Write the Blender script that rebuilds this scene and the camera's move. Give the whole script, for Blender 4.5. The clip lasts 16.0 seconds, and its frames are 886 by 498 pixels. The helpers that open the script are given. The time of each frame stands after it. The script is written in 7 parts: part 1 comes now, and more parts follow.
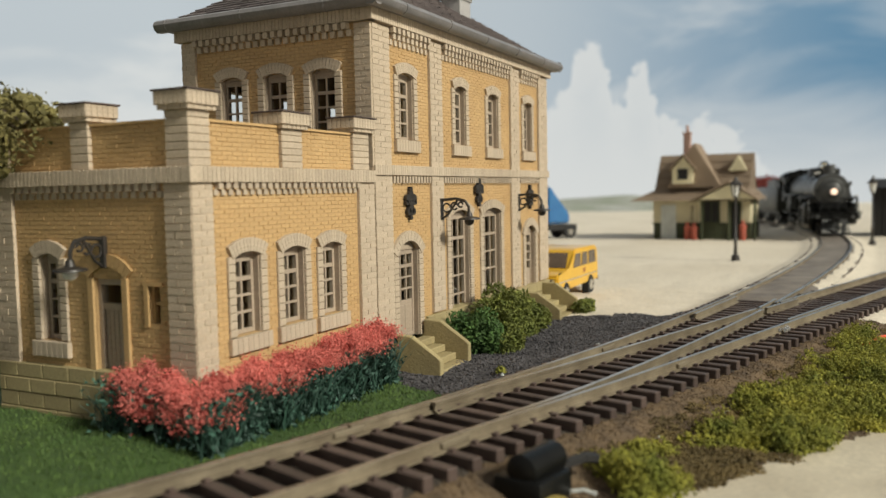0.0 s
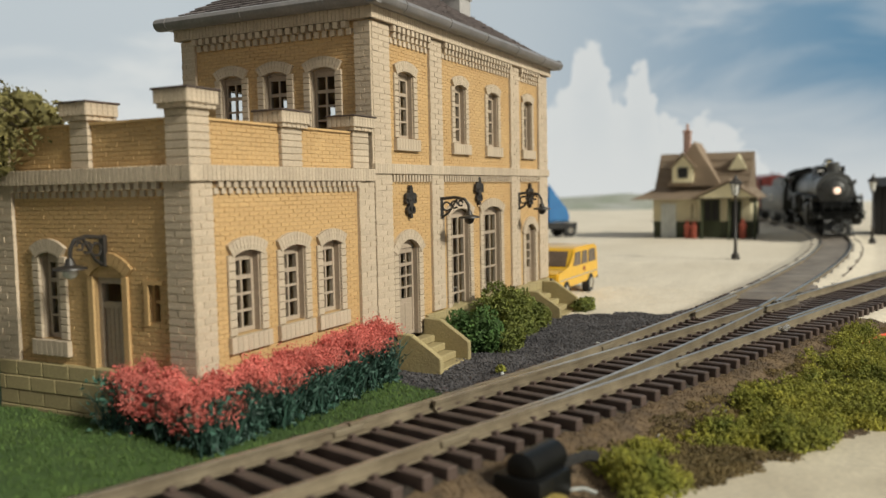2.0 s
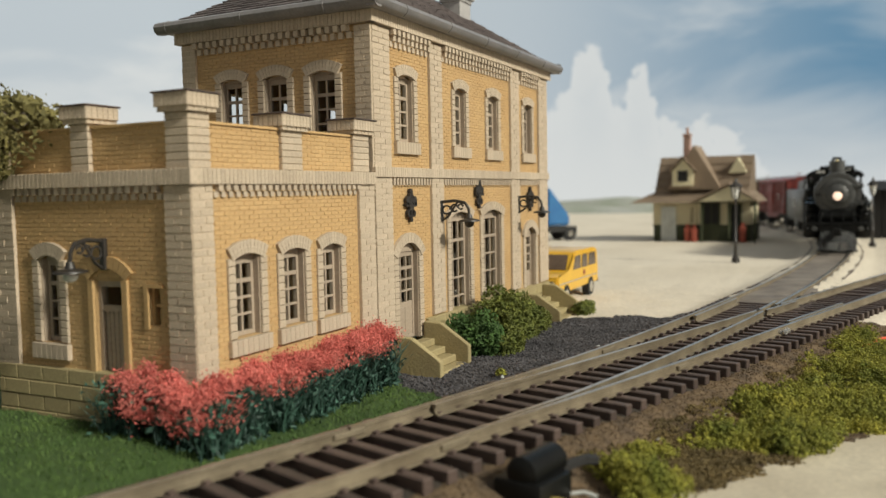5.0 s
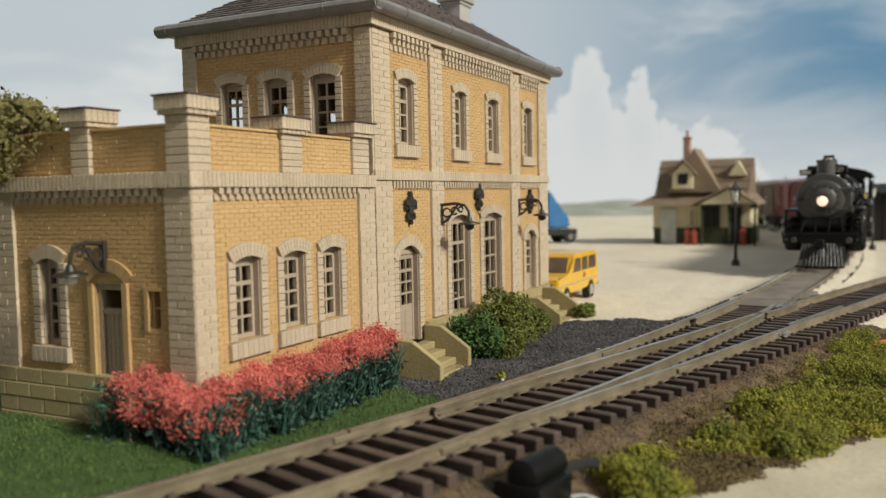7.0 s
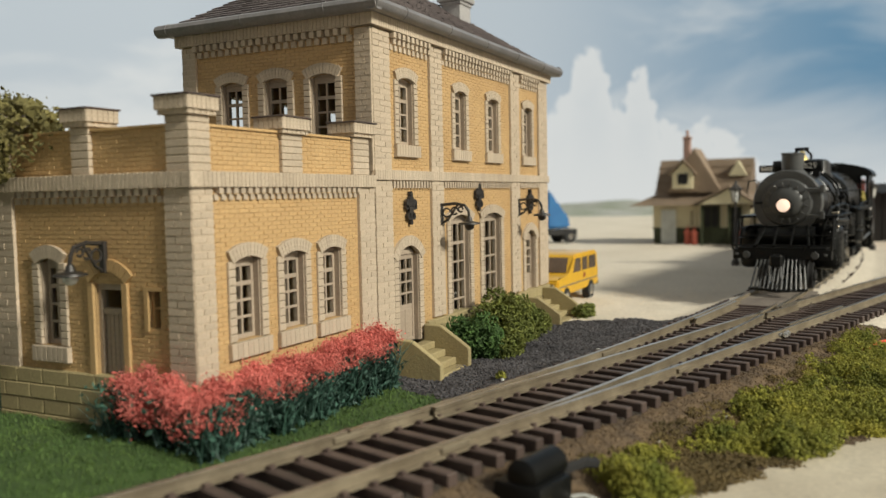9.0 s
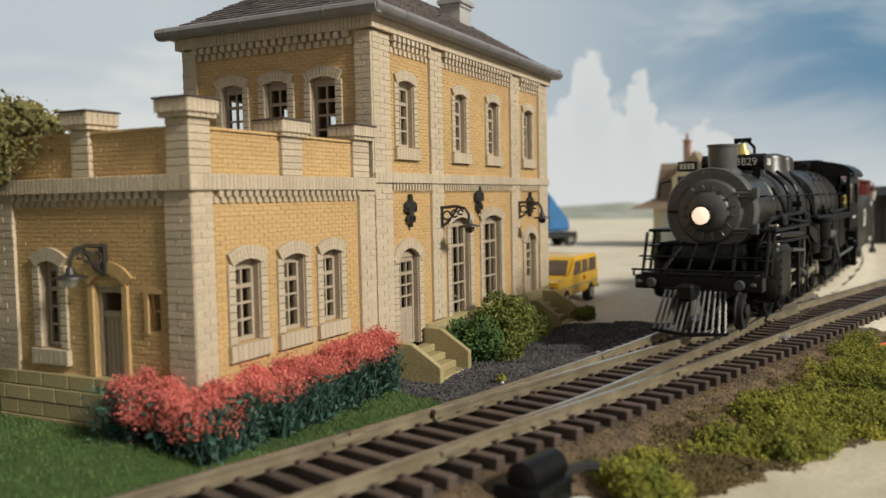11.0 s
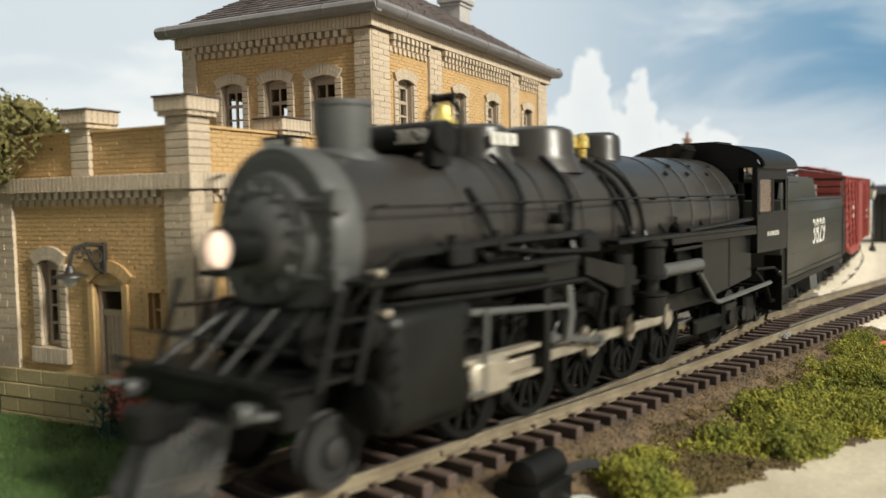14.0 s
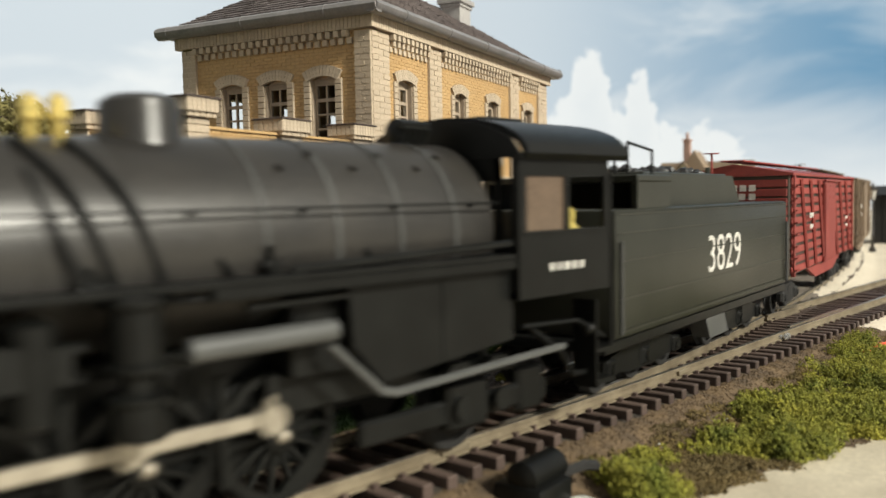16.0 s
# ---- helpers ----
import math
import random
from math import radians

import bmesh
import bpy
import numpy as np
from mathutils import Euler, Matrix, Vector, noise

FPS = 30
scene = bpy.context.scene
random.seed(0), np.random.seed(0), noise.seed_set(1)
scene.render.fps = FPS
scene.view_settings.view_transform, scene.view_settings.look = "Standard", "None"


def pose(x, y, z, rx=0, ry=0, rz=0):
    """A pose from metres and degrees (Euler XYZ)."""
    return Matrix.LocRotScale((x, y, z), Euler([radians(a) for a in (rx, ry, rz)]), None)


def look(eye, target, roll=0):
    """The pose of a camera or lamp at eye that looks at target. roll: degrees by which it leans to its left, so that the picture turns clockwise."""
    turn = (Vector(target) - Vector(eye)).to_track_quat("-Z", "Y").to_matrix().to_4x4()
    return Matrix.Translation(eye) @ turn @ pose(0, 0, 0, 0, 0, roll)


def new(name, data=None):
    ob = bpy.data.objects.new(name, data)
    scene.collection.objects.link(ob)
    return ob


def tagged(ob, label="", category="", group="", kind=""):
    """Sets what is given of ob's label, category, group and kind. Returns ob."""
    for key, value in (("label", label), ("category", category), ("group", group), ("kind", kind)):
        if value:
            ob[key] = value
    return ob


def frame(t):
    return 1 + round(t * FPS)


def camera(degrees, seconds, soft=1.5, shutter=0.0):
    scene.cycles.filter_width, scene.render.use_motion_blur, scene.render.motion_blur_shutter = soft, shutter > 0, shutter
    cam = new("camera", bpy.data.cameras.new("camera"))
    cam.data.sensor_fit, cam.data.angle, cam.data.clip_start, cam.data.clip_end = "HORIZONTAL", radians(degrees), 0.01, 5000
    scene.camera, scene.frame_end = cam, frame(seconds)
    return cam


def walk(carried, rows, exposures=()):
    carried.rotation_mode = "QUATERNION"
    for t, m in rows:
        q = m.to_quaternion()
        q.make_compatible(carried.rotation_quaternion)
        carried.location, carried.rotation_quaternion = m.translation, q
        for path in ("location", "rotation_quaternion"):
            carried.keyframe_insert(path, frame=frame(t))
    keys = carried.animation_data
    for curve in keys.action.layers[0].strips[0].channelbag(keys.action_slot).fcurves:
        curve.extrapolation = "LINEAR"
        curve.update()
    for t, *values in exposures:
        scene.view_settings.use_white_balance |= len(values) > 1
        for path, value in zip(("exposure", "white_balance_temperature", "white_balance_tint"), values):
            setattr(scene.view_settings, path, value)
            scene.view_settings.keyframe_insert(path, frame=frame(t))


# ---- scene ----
cam = camera(55.9, 16.0, 1.5, 0.9)

# The place is a model railway of scale 1:87. All lengths below are in scale metres
# and are brought to true size by K when a mesh or a pose is made.
K = 1 / 87
EYE = (0, 0, 3.5)
FOCAL = 1477.9
TILT = [(0.0, -8.5), (0.5, -12.5), (1.0, -15), (1.5, -12.5), (2.0, -11), (2.5, -11), (3.0, -13), (3.5, -15), (4.0, -8.5),
        (5.2, -5), (6.5, -3), (7.0, 0), (7.5, 3), (8.0, -2), (8.5, -1.8), (9.0, 0), (10.3, 3), (11.5, 5.5), (12.0, 3.3),
        (12.5, 0), (13.0, 2.5), (13.5, 2.5), (14.0, 2.5), (14.5, 0), (15.0, 0), (15.5, 0), (16.0, 4)]


def eye_pose(nod):
    yaw, pitch = radians(26.471), radians(-3.635) + math.atan(nod / FOCAL)
    way = Vector((math.cos(pitch) * math.cos(yaw), math.cos(pitch) * math.sin(yaw), math.sin(pitch)))
    eye = Vector(EYE) * K
    return look(eye, eye + way, -1.128)


walk(cam, [(t, eye_pose(n)) for t, n in TILT],
     [(0, 0.0), (9.0, 0.0), (11.5, 0.0), (12.5, 0.12), (13.0, 0.25), (14.0, 0.42), (16.0, 0.4)])
cam.data.dof.use_dof = True
cam.data.dof.focus_distance = 18.0 * K
cam.data.dof.aperture_fstop = 25

# ---- light: a soft key lamp behind the camera and the pale walls of the room ----
world = bpy.data.worlds.new("room_light")
scene.world = world
world.use_nodes = True
world.node_tree.nodes["Background"].inputs[0].default_value = (0.98, 0.97, 0.91, 1)
world.node_tree.nodes["Background"].inputs[1].default_value = 0.275
key = new("key_lamp", bpy.data.lights.new("key_lamp", "SUN"))
key.data.energy, key.data.angle, key.data.color = 4.15, radians(9), (1.0, 0.96, 0.825)
key.matrix_world = look((0, 0, 3), Vector((0, 0, 3)) + Vector((0.17, 0.97, -0.64)))


# ---- materials ----
def mat(name, col, col2=None, size=1.0, fine=0.08, rough=0.75, metal=0.0, bump=0.3, depth=0.02, rnd=0.12, mixing=0.5, isl=0.0, coat=0.0, spec=0.5):
    m = bpy.data.materials.new(name)
    m.use_nodes = True
    nt, b = m.node_tree, m.node_tree.nodes["Principled BSDF"]
    nd, ln = nt.nodes.new, nt.links.new
    tc = nd("ShaderNodeTexCoord")

    def tex(s, detail):
        n = nd("ShaderNodeTexNoise")
        n.inputs["Scale"].default_value, n.inputs["Detail"].default_value = 1 / (s * K), detail
        ln(tc.outputs["Object"], n.inputs["Vector"])
        return n.outputs["Fac"]

    big, small = tex(size, 3), tex(fine, 4)
    ramp = nd("ShaderNodeValToRGB")
    ramp.color_ramp.elements[0].position, ramp.color_ramp.elements[1].position = 0.5 - mixing * 0.4, 0.5 + mixing * 0.4
    c2 = col2 or tuple(c * 0.75 for c in col)
    ramp.color_ramp.elements[0].color, ramp.color_ramp.elements[1].color = (*c2, 1), (*col, 1)
    ln(big, ramp.inputs[0])

    def scaled(src, lo, hi):
        r = nd("ShaderNodeMapRange")
        r.inputs["To Min"].default_value, r.inputs["To Max"].default_value = lo, hi
        ln(src, r.inputs["Value"])
        return r.outputs["Result"]

    def times(a, v):
        x = nd("ShaderNodeVectorMath")
        x.operation = "MULTIPLY"
        ln(a, x.inputs[0]), ln(v, x.inputs[1])
        return x.outputs["Vector"]

    c = times(ramp.outputs["Color"], scaled(small, 0.72, 1.28))
    if rnd:
        c = times(c, scaled(nd("ShaderNodeObjectInfo").outputs["Random"], 1 - rnd, 1 + rnd))
    if isl:
        c = times(c, scaled(nd("ShaderNodeNewGeometry").outputs["Random Per Island"], 1 - isl, 1 + isl))
    ln(c, b.inputs["Base Color"])
    ln(scaled(small, max(0.05, rough - 0.12), min(1, rough + 0.12)), b.inputs["Roughness"])
    b.inputs["Metallic"].default_value = metal
    b.inputs["Specular IOR Level"].default_value = spec
    b.inputs["Coat Weight"].default_value = coat
    if bump:
        bp = nd("ShaderNodeBump")
        bp.inputs["Strength"].default_value, bp.inputs["Distance"].default_value = bump, depth * K
        ln(small, bp.inputs["Height"]), ln(bp.outputs["Normal"], b.inputs["Normal"])
    return m


def glow(name, col, power):
    m = bpy.data.materials.new(name)
    m.use_nodes = True
    b = m.node_tree.nodes["Principled BSDF"]
    b.inputs["Base Color"].default_value = (*col, 1)
    b.inputs["Emission Color"].default_value, b.inputs["Emission Strength"].default_value = (*col, 1), power
    return m


def glass(name, col=(0.9, 0.92, 0.9), rough=0.03):
    m = bpy.data.materials.new(name)
    m.use_nodes = True
    b = m.node_tree.nodes["Principled BSDF"]
    b.inputs["Base Color"].default_value, b.inputs["Roughness"].default_value = (*col, 1), rough
    b.inputs["Transmission Weight"].default_value = 1.0
    b.inputs["IOR"].default_value = 1.1
    return m


BRICK = mat("ochre_brick", (0.515, 0.345, 0.163), (0.45, 0.288, 0.127), 1.6, 0.05, 0.62, bump=0.2, isl=0.045, rnd=0.04)
CORE = mat("mortar_ochre", (0.48, 0.32, 0.15), (0.42, 0.272, 0.12), 1.5, 0.05, 0.7)
STONE = mat("buff_stone", (0.49, 0.405, 0.305), (0.42, 0.34, 0.25), 1.2, 0.04, 0.75, bump=0.5, rnd=0.07, isl=0.08)
BASE_STONE = mat("plinth_stone", (0.36, 0.30, 0.15), (0.29, 0.235, 0.12), 0.9, 0.05, 0.8, bump=0.5, rnd=0.1)
FRAME = mat("taupe_frame", (0.38, 0.305, 0.23), (0.33, 0.265, 0.2), 0.8, 0.05, 0.6, bump=0.1)
GLASS = glass("window_glass")
# Near-black brown that carries the shade of enclosed insides in its colour.
DARK = mat("interior_shade", (0.06, 0.045, 0.035), None, 1.0)
SLATE = mat("roof_slate", (0.20, 0.17, 0.165), (0.14, 0.12, 0.12), 1.2, 0.06, 0.65, isl=0.18)
GUTTER = mat("grey_gutter", (0.20, 0.19, 0.19), (0.15, 0.145, 0.145), 0.7, 0.06, 0.42, bump=0.15)
CHIM = mat("grey_chimney", (0.36, 0.35, 0.34), (0.3, 0.29, 0.29), 0.5, 0.06, 0.7)
CAP_DARK = mat("dark_capping", (0.09, 0.065, 0.055), (0.06, 0.045, 0.04), 0.4, 0.06, 0.6)
IRON = mat("black_iron", (0.02, 0.018, 0.016), (0.035, 0.03, 0.026), 0.3, 0.04, 0.45, bump=0.2)
LAMP_GLASS = mat("milk_glass", (0.8, 0.8, 0.76), None, 0.3, rough=0.25, bump=0)
GRASS = mat("grass_mat", (0.052, 0.098, 0.02), (0.03, 0.06, 0.014), 0.9, 0.06, 0.9, bump=0.6)
BLADE = mat("grass_blades", (0.085, 0.14, 0.03), (0.04, 0.085, 0.018), 1.2, 0.1, 0.8, bump=0, isl=0.3)
CINDER = mat("cinder_gravel", (0.085, 0.08, 0.085), (0.04, 0.038, 0.042), 0.5, 0.06, 0.75, bump=0.8, isl=0.4, depth=0.05)
SILT = mat("grey_silt", (0.23, 0.20, 0.165), (0.12, 0.10, 0.085), 0.9, 0.1, 0.7, bump=0.5)
SAND = mat("pale_sand", (0.64, 0.58, 0.475), (0.55, 0.49, 0.39), 5.0, 0.12, 0.9, bump=0.25)
DIRT = mat("brown_dirt", (0.17, 0.115, 0.062), (0.065, 0.045, 0.028), 0.5, 0.07, 0.9, bump=0.9, depth=0.05, isl=0.4)
MUD = mat("dark_ballast", (0.075, 0.06, 0.045), (0.03, 0.024, 0.02), 0.4, 0.06, 0.9, bump=0.9, depth=0.05)
BOARD = mat("cream_board", (0.52, 0.465, 0.355), (0.45, 0.395, 0.295), 1.5, 0.08, 0.7, bump=0.2)
RAIL = mat("weathered_rail", (0.25, 0.21, 0.145), (0.15, 0.12, 0.08), 0.5, 0.06, 0.5, metal=0.25, bump=0.2)
RAIL_TOP = mat("polished_rail_head", (0.55, 0.53, 0.5), (0.42, 0.40, 0.36), 0.9, 0.06, 0.32, metal=0.9, bump=0.05)
TIE = mat("dark_tie", (0.095, 0.066, 0.054), (0.055, 0.037, 0.031), 0.5, 0.06, 0.6, bump=0.4, rnd=0.25)
BUSH = mat("bush_leaf", (0.075, 0.15, 0.03), (0.04, 0.09, 0.022), 0.5, 0.06, 0.8, bump=0, isl=0.35)
BUSH2 = mat("olive_leaf", (0.165, 0.18, 0.032), (0.085, 0.11, 0.02), 0.5, 0.06, 0.8, bump=0, isl=0.35)
MOSS = mat("yellow_green_turf", (0.30, 0.28, 0.038), (0.12, 0.14, 0.018), 0.6, 0.08, 0.85, bump=0, isl=0.35)
TURF2 = mat("dry_turf", (0.19, 0.135, 0.05), (0.10, 0.075, 0.03), 0.6, 0.08, 0.85, bump=0, isl=0.35)
PETAL = mat("coral_petal", (0.66, 0.21, 0.175), (0.54, 0.12, 0.10), 0.4, 0.05, 0.9, bump=0, isl=0.2, spec=0.15)
# Paler copy of the stem colour, for the blue-grey highlights on the stems.
STEM_HIGHLIGHT = mat("stem_highlight", (0.15, 0.24, 0.21), (0.08, 0.14, 0.12), 0.4, 0.05, 0.6, bump=0, isl=0.3)
STEM = mat("blue_green_stem", (0.04, 0.10, 0.07), (0.02, 0.055, 0.04), 0.4, 0.05, 0.7, bump=0, isl=0.55)
TREE_LEAF = mat("tree_leaf", (0.18, 0.155, 0.05), (0.09, 0.085, 0.028), 0.6, 0.08, 0.85, bump=0, isl=0.3)
BARK = mat("bark", (0.07, 0.05, 0.035), None, 0.3)
# One engine black, lightened for the lit boiler and darkened for shaded running gear.
BLACK_LIT = mat("engine_black_lit", (0.031, 0.028, 0.0245), (0.019, 0.018, 0.017), 0.9, 0.05, 0.36, bump=0.1, rnd=0.1, spec=0.55)
BLACK = mat("engine_black_shaded", (0.0075, 0.008, 0.0075), (0.004, 0.0042, 0.004), 0.5, 0.05, 0.4, bump=0.12, rnd=0.2, spec=0.24)
GRAPH = mat("graphite_grey", (0.078, 0.08, 0.079), (0.06, 0.062, 0.061), 0.6, 0.05, 0.42, bump=0.1)
STEEL = mat("bright_rods", (0.45, 0.405, 0.33), (0.31, 0.275, 0.22), 0.3, 0.05, 0.45, metal=0.6, bump=0.1)
BRASS = mat("brass", (0.75, 0.6, 0.2), (0.6, 0.45, 0.13), 0.3, 0.05, 0.3, metal=0.5)
WHITE = mat("white_lettering", (0.75, 0.73, 0.68), None, 0.3, 0.05, 0.6, bump=0)
TENDER_GREEN = mat("tender_black", (0.019, 0.020, 0.0145), (0.027, 0.028, 0.021), 0.8, 0.05, 0.38, bump=0.06)
COAL = mat("coal", (0.02, 0.02, 0.021), None, 0.2, 0.08, 0.4, bump=1)
CAR_RED = mat("oxide_red", (0.27, 0.045, 0.036), (0.21, 0.034, 0.028), 0.8, 0.06, 0.55, bump=0.15)
CAR_BROWN = mat("weathered_brown", (0.23, 0.17, 0.115), (0.16, 0.115, 0.08), 0.8, 0.06, 0.7, bump=0.15)
CAR_DARK = mat("sooty_black", (0.013, 0.0125, 0.012), None, 0.8, 0.06, 0.7)
HEADLIGHT = glow("headlight_lens", (1.0, 0.74, 0.57), 0.85)
YELLOW = mat("yellow_paint", (0.68, 0.40, 0.025), (0.62, 0.35, 0.02), 0.7, 0.05, 0.35, bump=0.03, coat=0.3)
CAR_GLASS = mat("tinted_glass", (0.12, 0.085, 0.06), None, 0.5, 0.05, 0.15, bump=0)
RUBBER = mat("tyre_rubber", (0.02, 0.02, 0.02), None, 0.3, 0.05, 0.8)
CHROME = mat("chrome", (0.7, 0.68, 0.63), None, 0.2, 0.05, 0.2, metal=0.9, bump=0)
BLUE = mat("blue_tarpaulin", (0.03, 0.17, 0.40), (0.02, 0.13, 0.34), 0.6, 0.06, 0.6)
PINK = mat("faded_pink", (0.45, 0.28, 0.25), None, 0.6)
CREAM = mat("cream_boards", (0.66, 0.6, 0.40), (0.6, 0.54, 0.36), 0.7, 0.06, 0.7)
GREEN_BD = mat("dark_green_boards", (0.045, 0.055, 0.022), (0.035, 0.042, 0.018), 0.7, 0.06, 0.7)
SHINGLE = mat("brown_shingle", (0.235, 0.175, 0.12), (0.19, 0.14, 0.095), 0.9, 0.06, 0.8, isl=0.15)
PALE = mat("pale_paint", (0.62, 0.65, 0.62), None, 0.5)
RED_FIG = mat("red_paint", (0.45, 0.11, 0.07), None, 0.4)
CHIM_RED = mat("terracotta_brick", (0.46, 0.29, 0.23), None, 0.3)
HILL = mat("grey_green_hill", (0.40, 0.40, 0.37), (0.28, 0.31, 0.24), 6.0, 0.5, 0.95)
ORANGE = mat("orange_wire", (0.75, 0.12, 0.05), None, 0.3, bump=0)
FOIL = mat("bright_solder", (0.7, 0.68, 0.64), None, 0.2, 0.04, 0.25, metal=0.8, bump=0.6)
BODY_Y = mat("yellow_figure", (0.5, 0.4, 0.1), None, 0.3)


# ---- mesh helpers ----
def mesh_of(name, bm, material, smooth=False):
    bmesh.ops.scale(bm, vec=(K, K, K), verts=bm.verts)
    me = bpy.data.meshes.new(name)
    bmesh.ops.recalc_face_normals(bm, faces=bm.faces)
    bm.to_mesh(me)
    bm.free()
    for m in material if isinstance(material, (list, tuple)) else [material]:
        me.materials.append(m)
    if smooth:
        me.shade_smooth()
        me.set_sharp_from_angle(angle=radians(38))
    return me


def thing(name, place, turn=0, label="", category="", group="", kind=""):
    ob = new(name)
    ob.empty_display_size = 0.002
    ob.matrix_basis = pose(place[0] * K, place[1] * K, place[2] * K, 0, 0, turn)
    return tagged(ob, label, category, group, kind)


def part(name, bm, material, parent=None, label="", smooth=False, at=None):
    """One mesh object under a thing or a part; at: its own origin, in the parent's space."""
    if at:
        bmesh.ops.translate(bm, vec=(-at[0], -at[1], -at[2]), verts=bm.verts)
    ob = new(name, mesh_of(name, bm, material, smooth))
    ob.parent = parent
    if at:
        ob.location = Vector(at) * K
    return tagged(ob, label)


def shared(name, me, parent, place, turn=(0, 0, 0), size=(1, 1, 1)):
    ob = new(name, me)
    ob.parent = parent
    ob.matrix_basis = Matrix.LocRotScale(Vector(place) * K, Euler(turn), Vector(size))
    return ob


def raw(name, verts, faces, material, parent=None, slots=None, smooth=False):
    me = bpy.data.meshes.new(name)
    me.from_pydata((np.asarray(verts, float) * K).tolist(), [], faces if isinstance(faces, list) else faces.tolist())
    for m in material if isinstance(material, (list, tuple)) else [material]:
        me.materials.append(m)
    if slots is not None:
        me.polygons.foreach_set("material_index", np.asarray(slots, np.int32))
    if smooth:
        me.shade_smooth()
    me.update()
    ob = new(name, me)
    ob.parent = parent
    return ob


def box(bm, x0, x1, y0, y1, z0, z1, bev=0.0, seg=1):
    m = Matrix.LocRotScale(((x0 + x1) / 2, (y0 + y1) / 2, (z0 + z1) / 2), None, (abs(x1 - x0), abs(y1 - y0), abs(z1 - z0)))
    made = bmesh.ops.create_cube(bm, size=1, matrix=m)["verts"]
    if bev:
        edges = list({e for v in made for e in v.link_edges})
        bmesh.ops.bevel(bm, geom=edges, offset=bev, segments=seg, affect="EDGES", profile=0.5)


def rod(bm, a, b, r, r2=None, n=8):
    a, b = Vector(a), Vector(b)
    d = b - a
    m = Matrix.Translation((a + b) / 2) @ d.to_track_quat("Z", "Y").to_matrix().to_4x4()
    bmesh.ops.create_cone(bm, cap_ends=True, segments=n, radius1=r, radius2=r if r2 is None else r2, depth=d.length, matrix=m)


def pipe(bm, pts, r, n=6):
    for a, b in zip(pts, pts[1:]):
        rod(bm, a, b, r, n=n)
    for p in pts[1:-1]:
        bmesh.ops.create_icosphere(bm, subdivisions=1, radius=r * 1.02, matrix=Matrix.Translation(p))


def lathe(bm, profile, origin, axis="x", n=32):
    """Turns (distance along the axis, radius) pairs round the axis."""
    rings = []
    for d, r in profile:
        ring = []
        for i in range(n):
            a = 2 * math.pi * i / n
            u, v = r * math.cos(a), r * math.sin(a)
            q = {"x": (d, u, v), "y": (u, d, v), "z": (u, v, d)}[axis]
            ring.append(bm.verts.new(Vector(origin) + Vector(q)))
        rings.append(ring)
    for r0, r1 in zip(rings, rings[1:]):
        for i in range(n):
            bm.faces.new((r0[i], r0[(i + 1) % n], r1[(i + 1) % n], r1[i]))
    bm.faces.new(rings[0]), bm.faces.new(rings[-1][::-1])


def slab(bm, pts, depth):
    """A flat polygon with thickness along depth (a vector)."""
    lo = [bm.verts.new(p) for p in pts]
    hi = [bm.verts.new(Vector(p) + Vector(depth)) for p in pts]
    bm.faces.new(lo), bm.faces.new(hi[::-1])
    for i in range(len(pts)):
        j = (i + 1) % len(pts)
        bm.faces.new((lo[i], hi[i], hi[j], lo[j]))


def B():
    return bmesh.new()


# ---- tracks: the main line comes from behind the far depot; a second line leaves it at the switch ----
LINE = [2.61007e-11, -3.40909e-08, 6.82619e-06, -0.000522392, 0.0212242, -0.571822, 9.45307]
END = [(x, *np.polyval(LINE, [x]), *np.polyval(np.polyder(LINE), [x])) for x in (6.5, 72.0)]
END = [tuple(float(v) for v in e) for e in END]


def y_main(x):
    if x < 6.5 or x > 72:
        e, y, s = END[1 if x > 72 else 0]
        return y + s * (x - e)
    y = 0.0
    for c in LINE:
        y = y * x + c
    return y


def y_side(x):
    if x < 10.3:
        return y_main(x)
    if x > 30:
        return y_side(30) + (y_side(30) - y_side(29)) * (x - 30)
    u = x - 10.3
    return y_main(x) - 0.06 * u - 0.0035 * u * u


def line_point(fn, x, off):
    s = (fn(x + 0.05) - fn(x - 0.05)) / 0.1
    k = 1 / math.hypot(1, s)
    return Vector((x - s * k * off, fn(x) + k * off, 0))


XS = np.linspace(-40, 170, 8401)
_Y = np.array([y_main(x) for x in XS])
WAY = np.concatenate([[0], np.cumsum(np.hypot(np.diff(XS), np.diff(_Y)))])
WAY -= np.interp(0, XS, WAY)


def on_line(s):
    x = float(np.interp(s, WAY, XS))
    return Vector((x, y_main(x), 0))


RAIL_Z = 0.30


# ---- ground ----
def wob(x, y, s=1.0):
    return noise.noise(Vector((x * s, y * s, 3.7)))


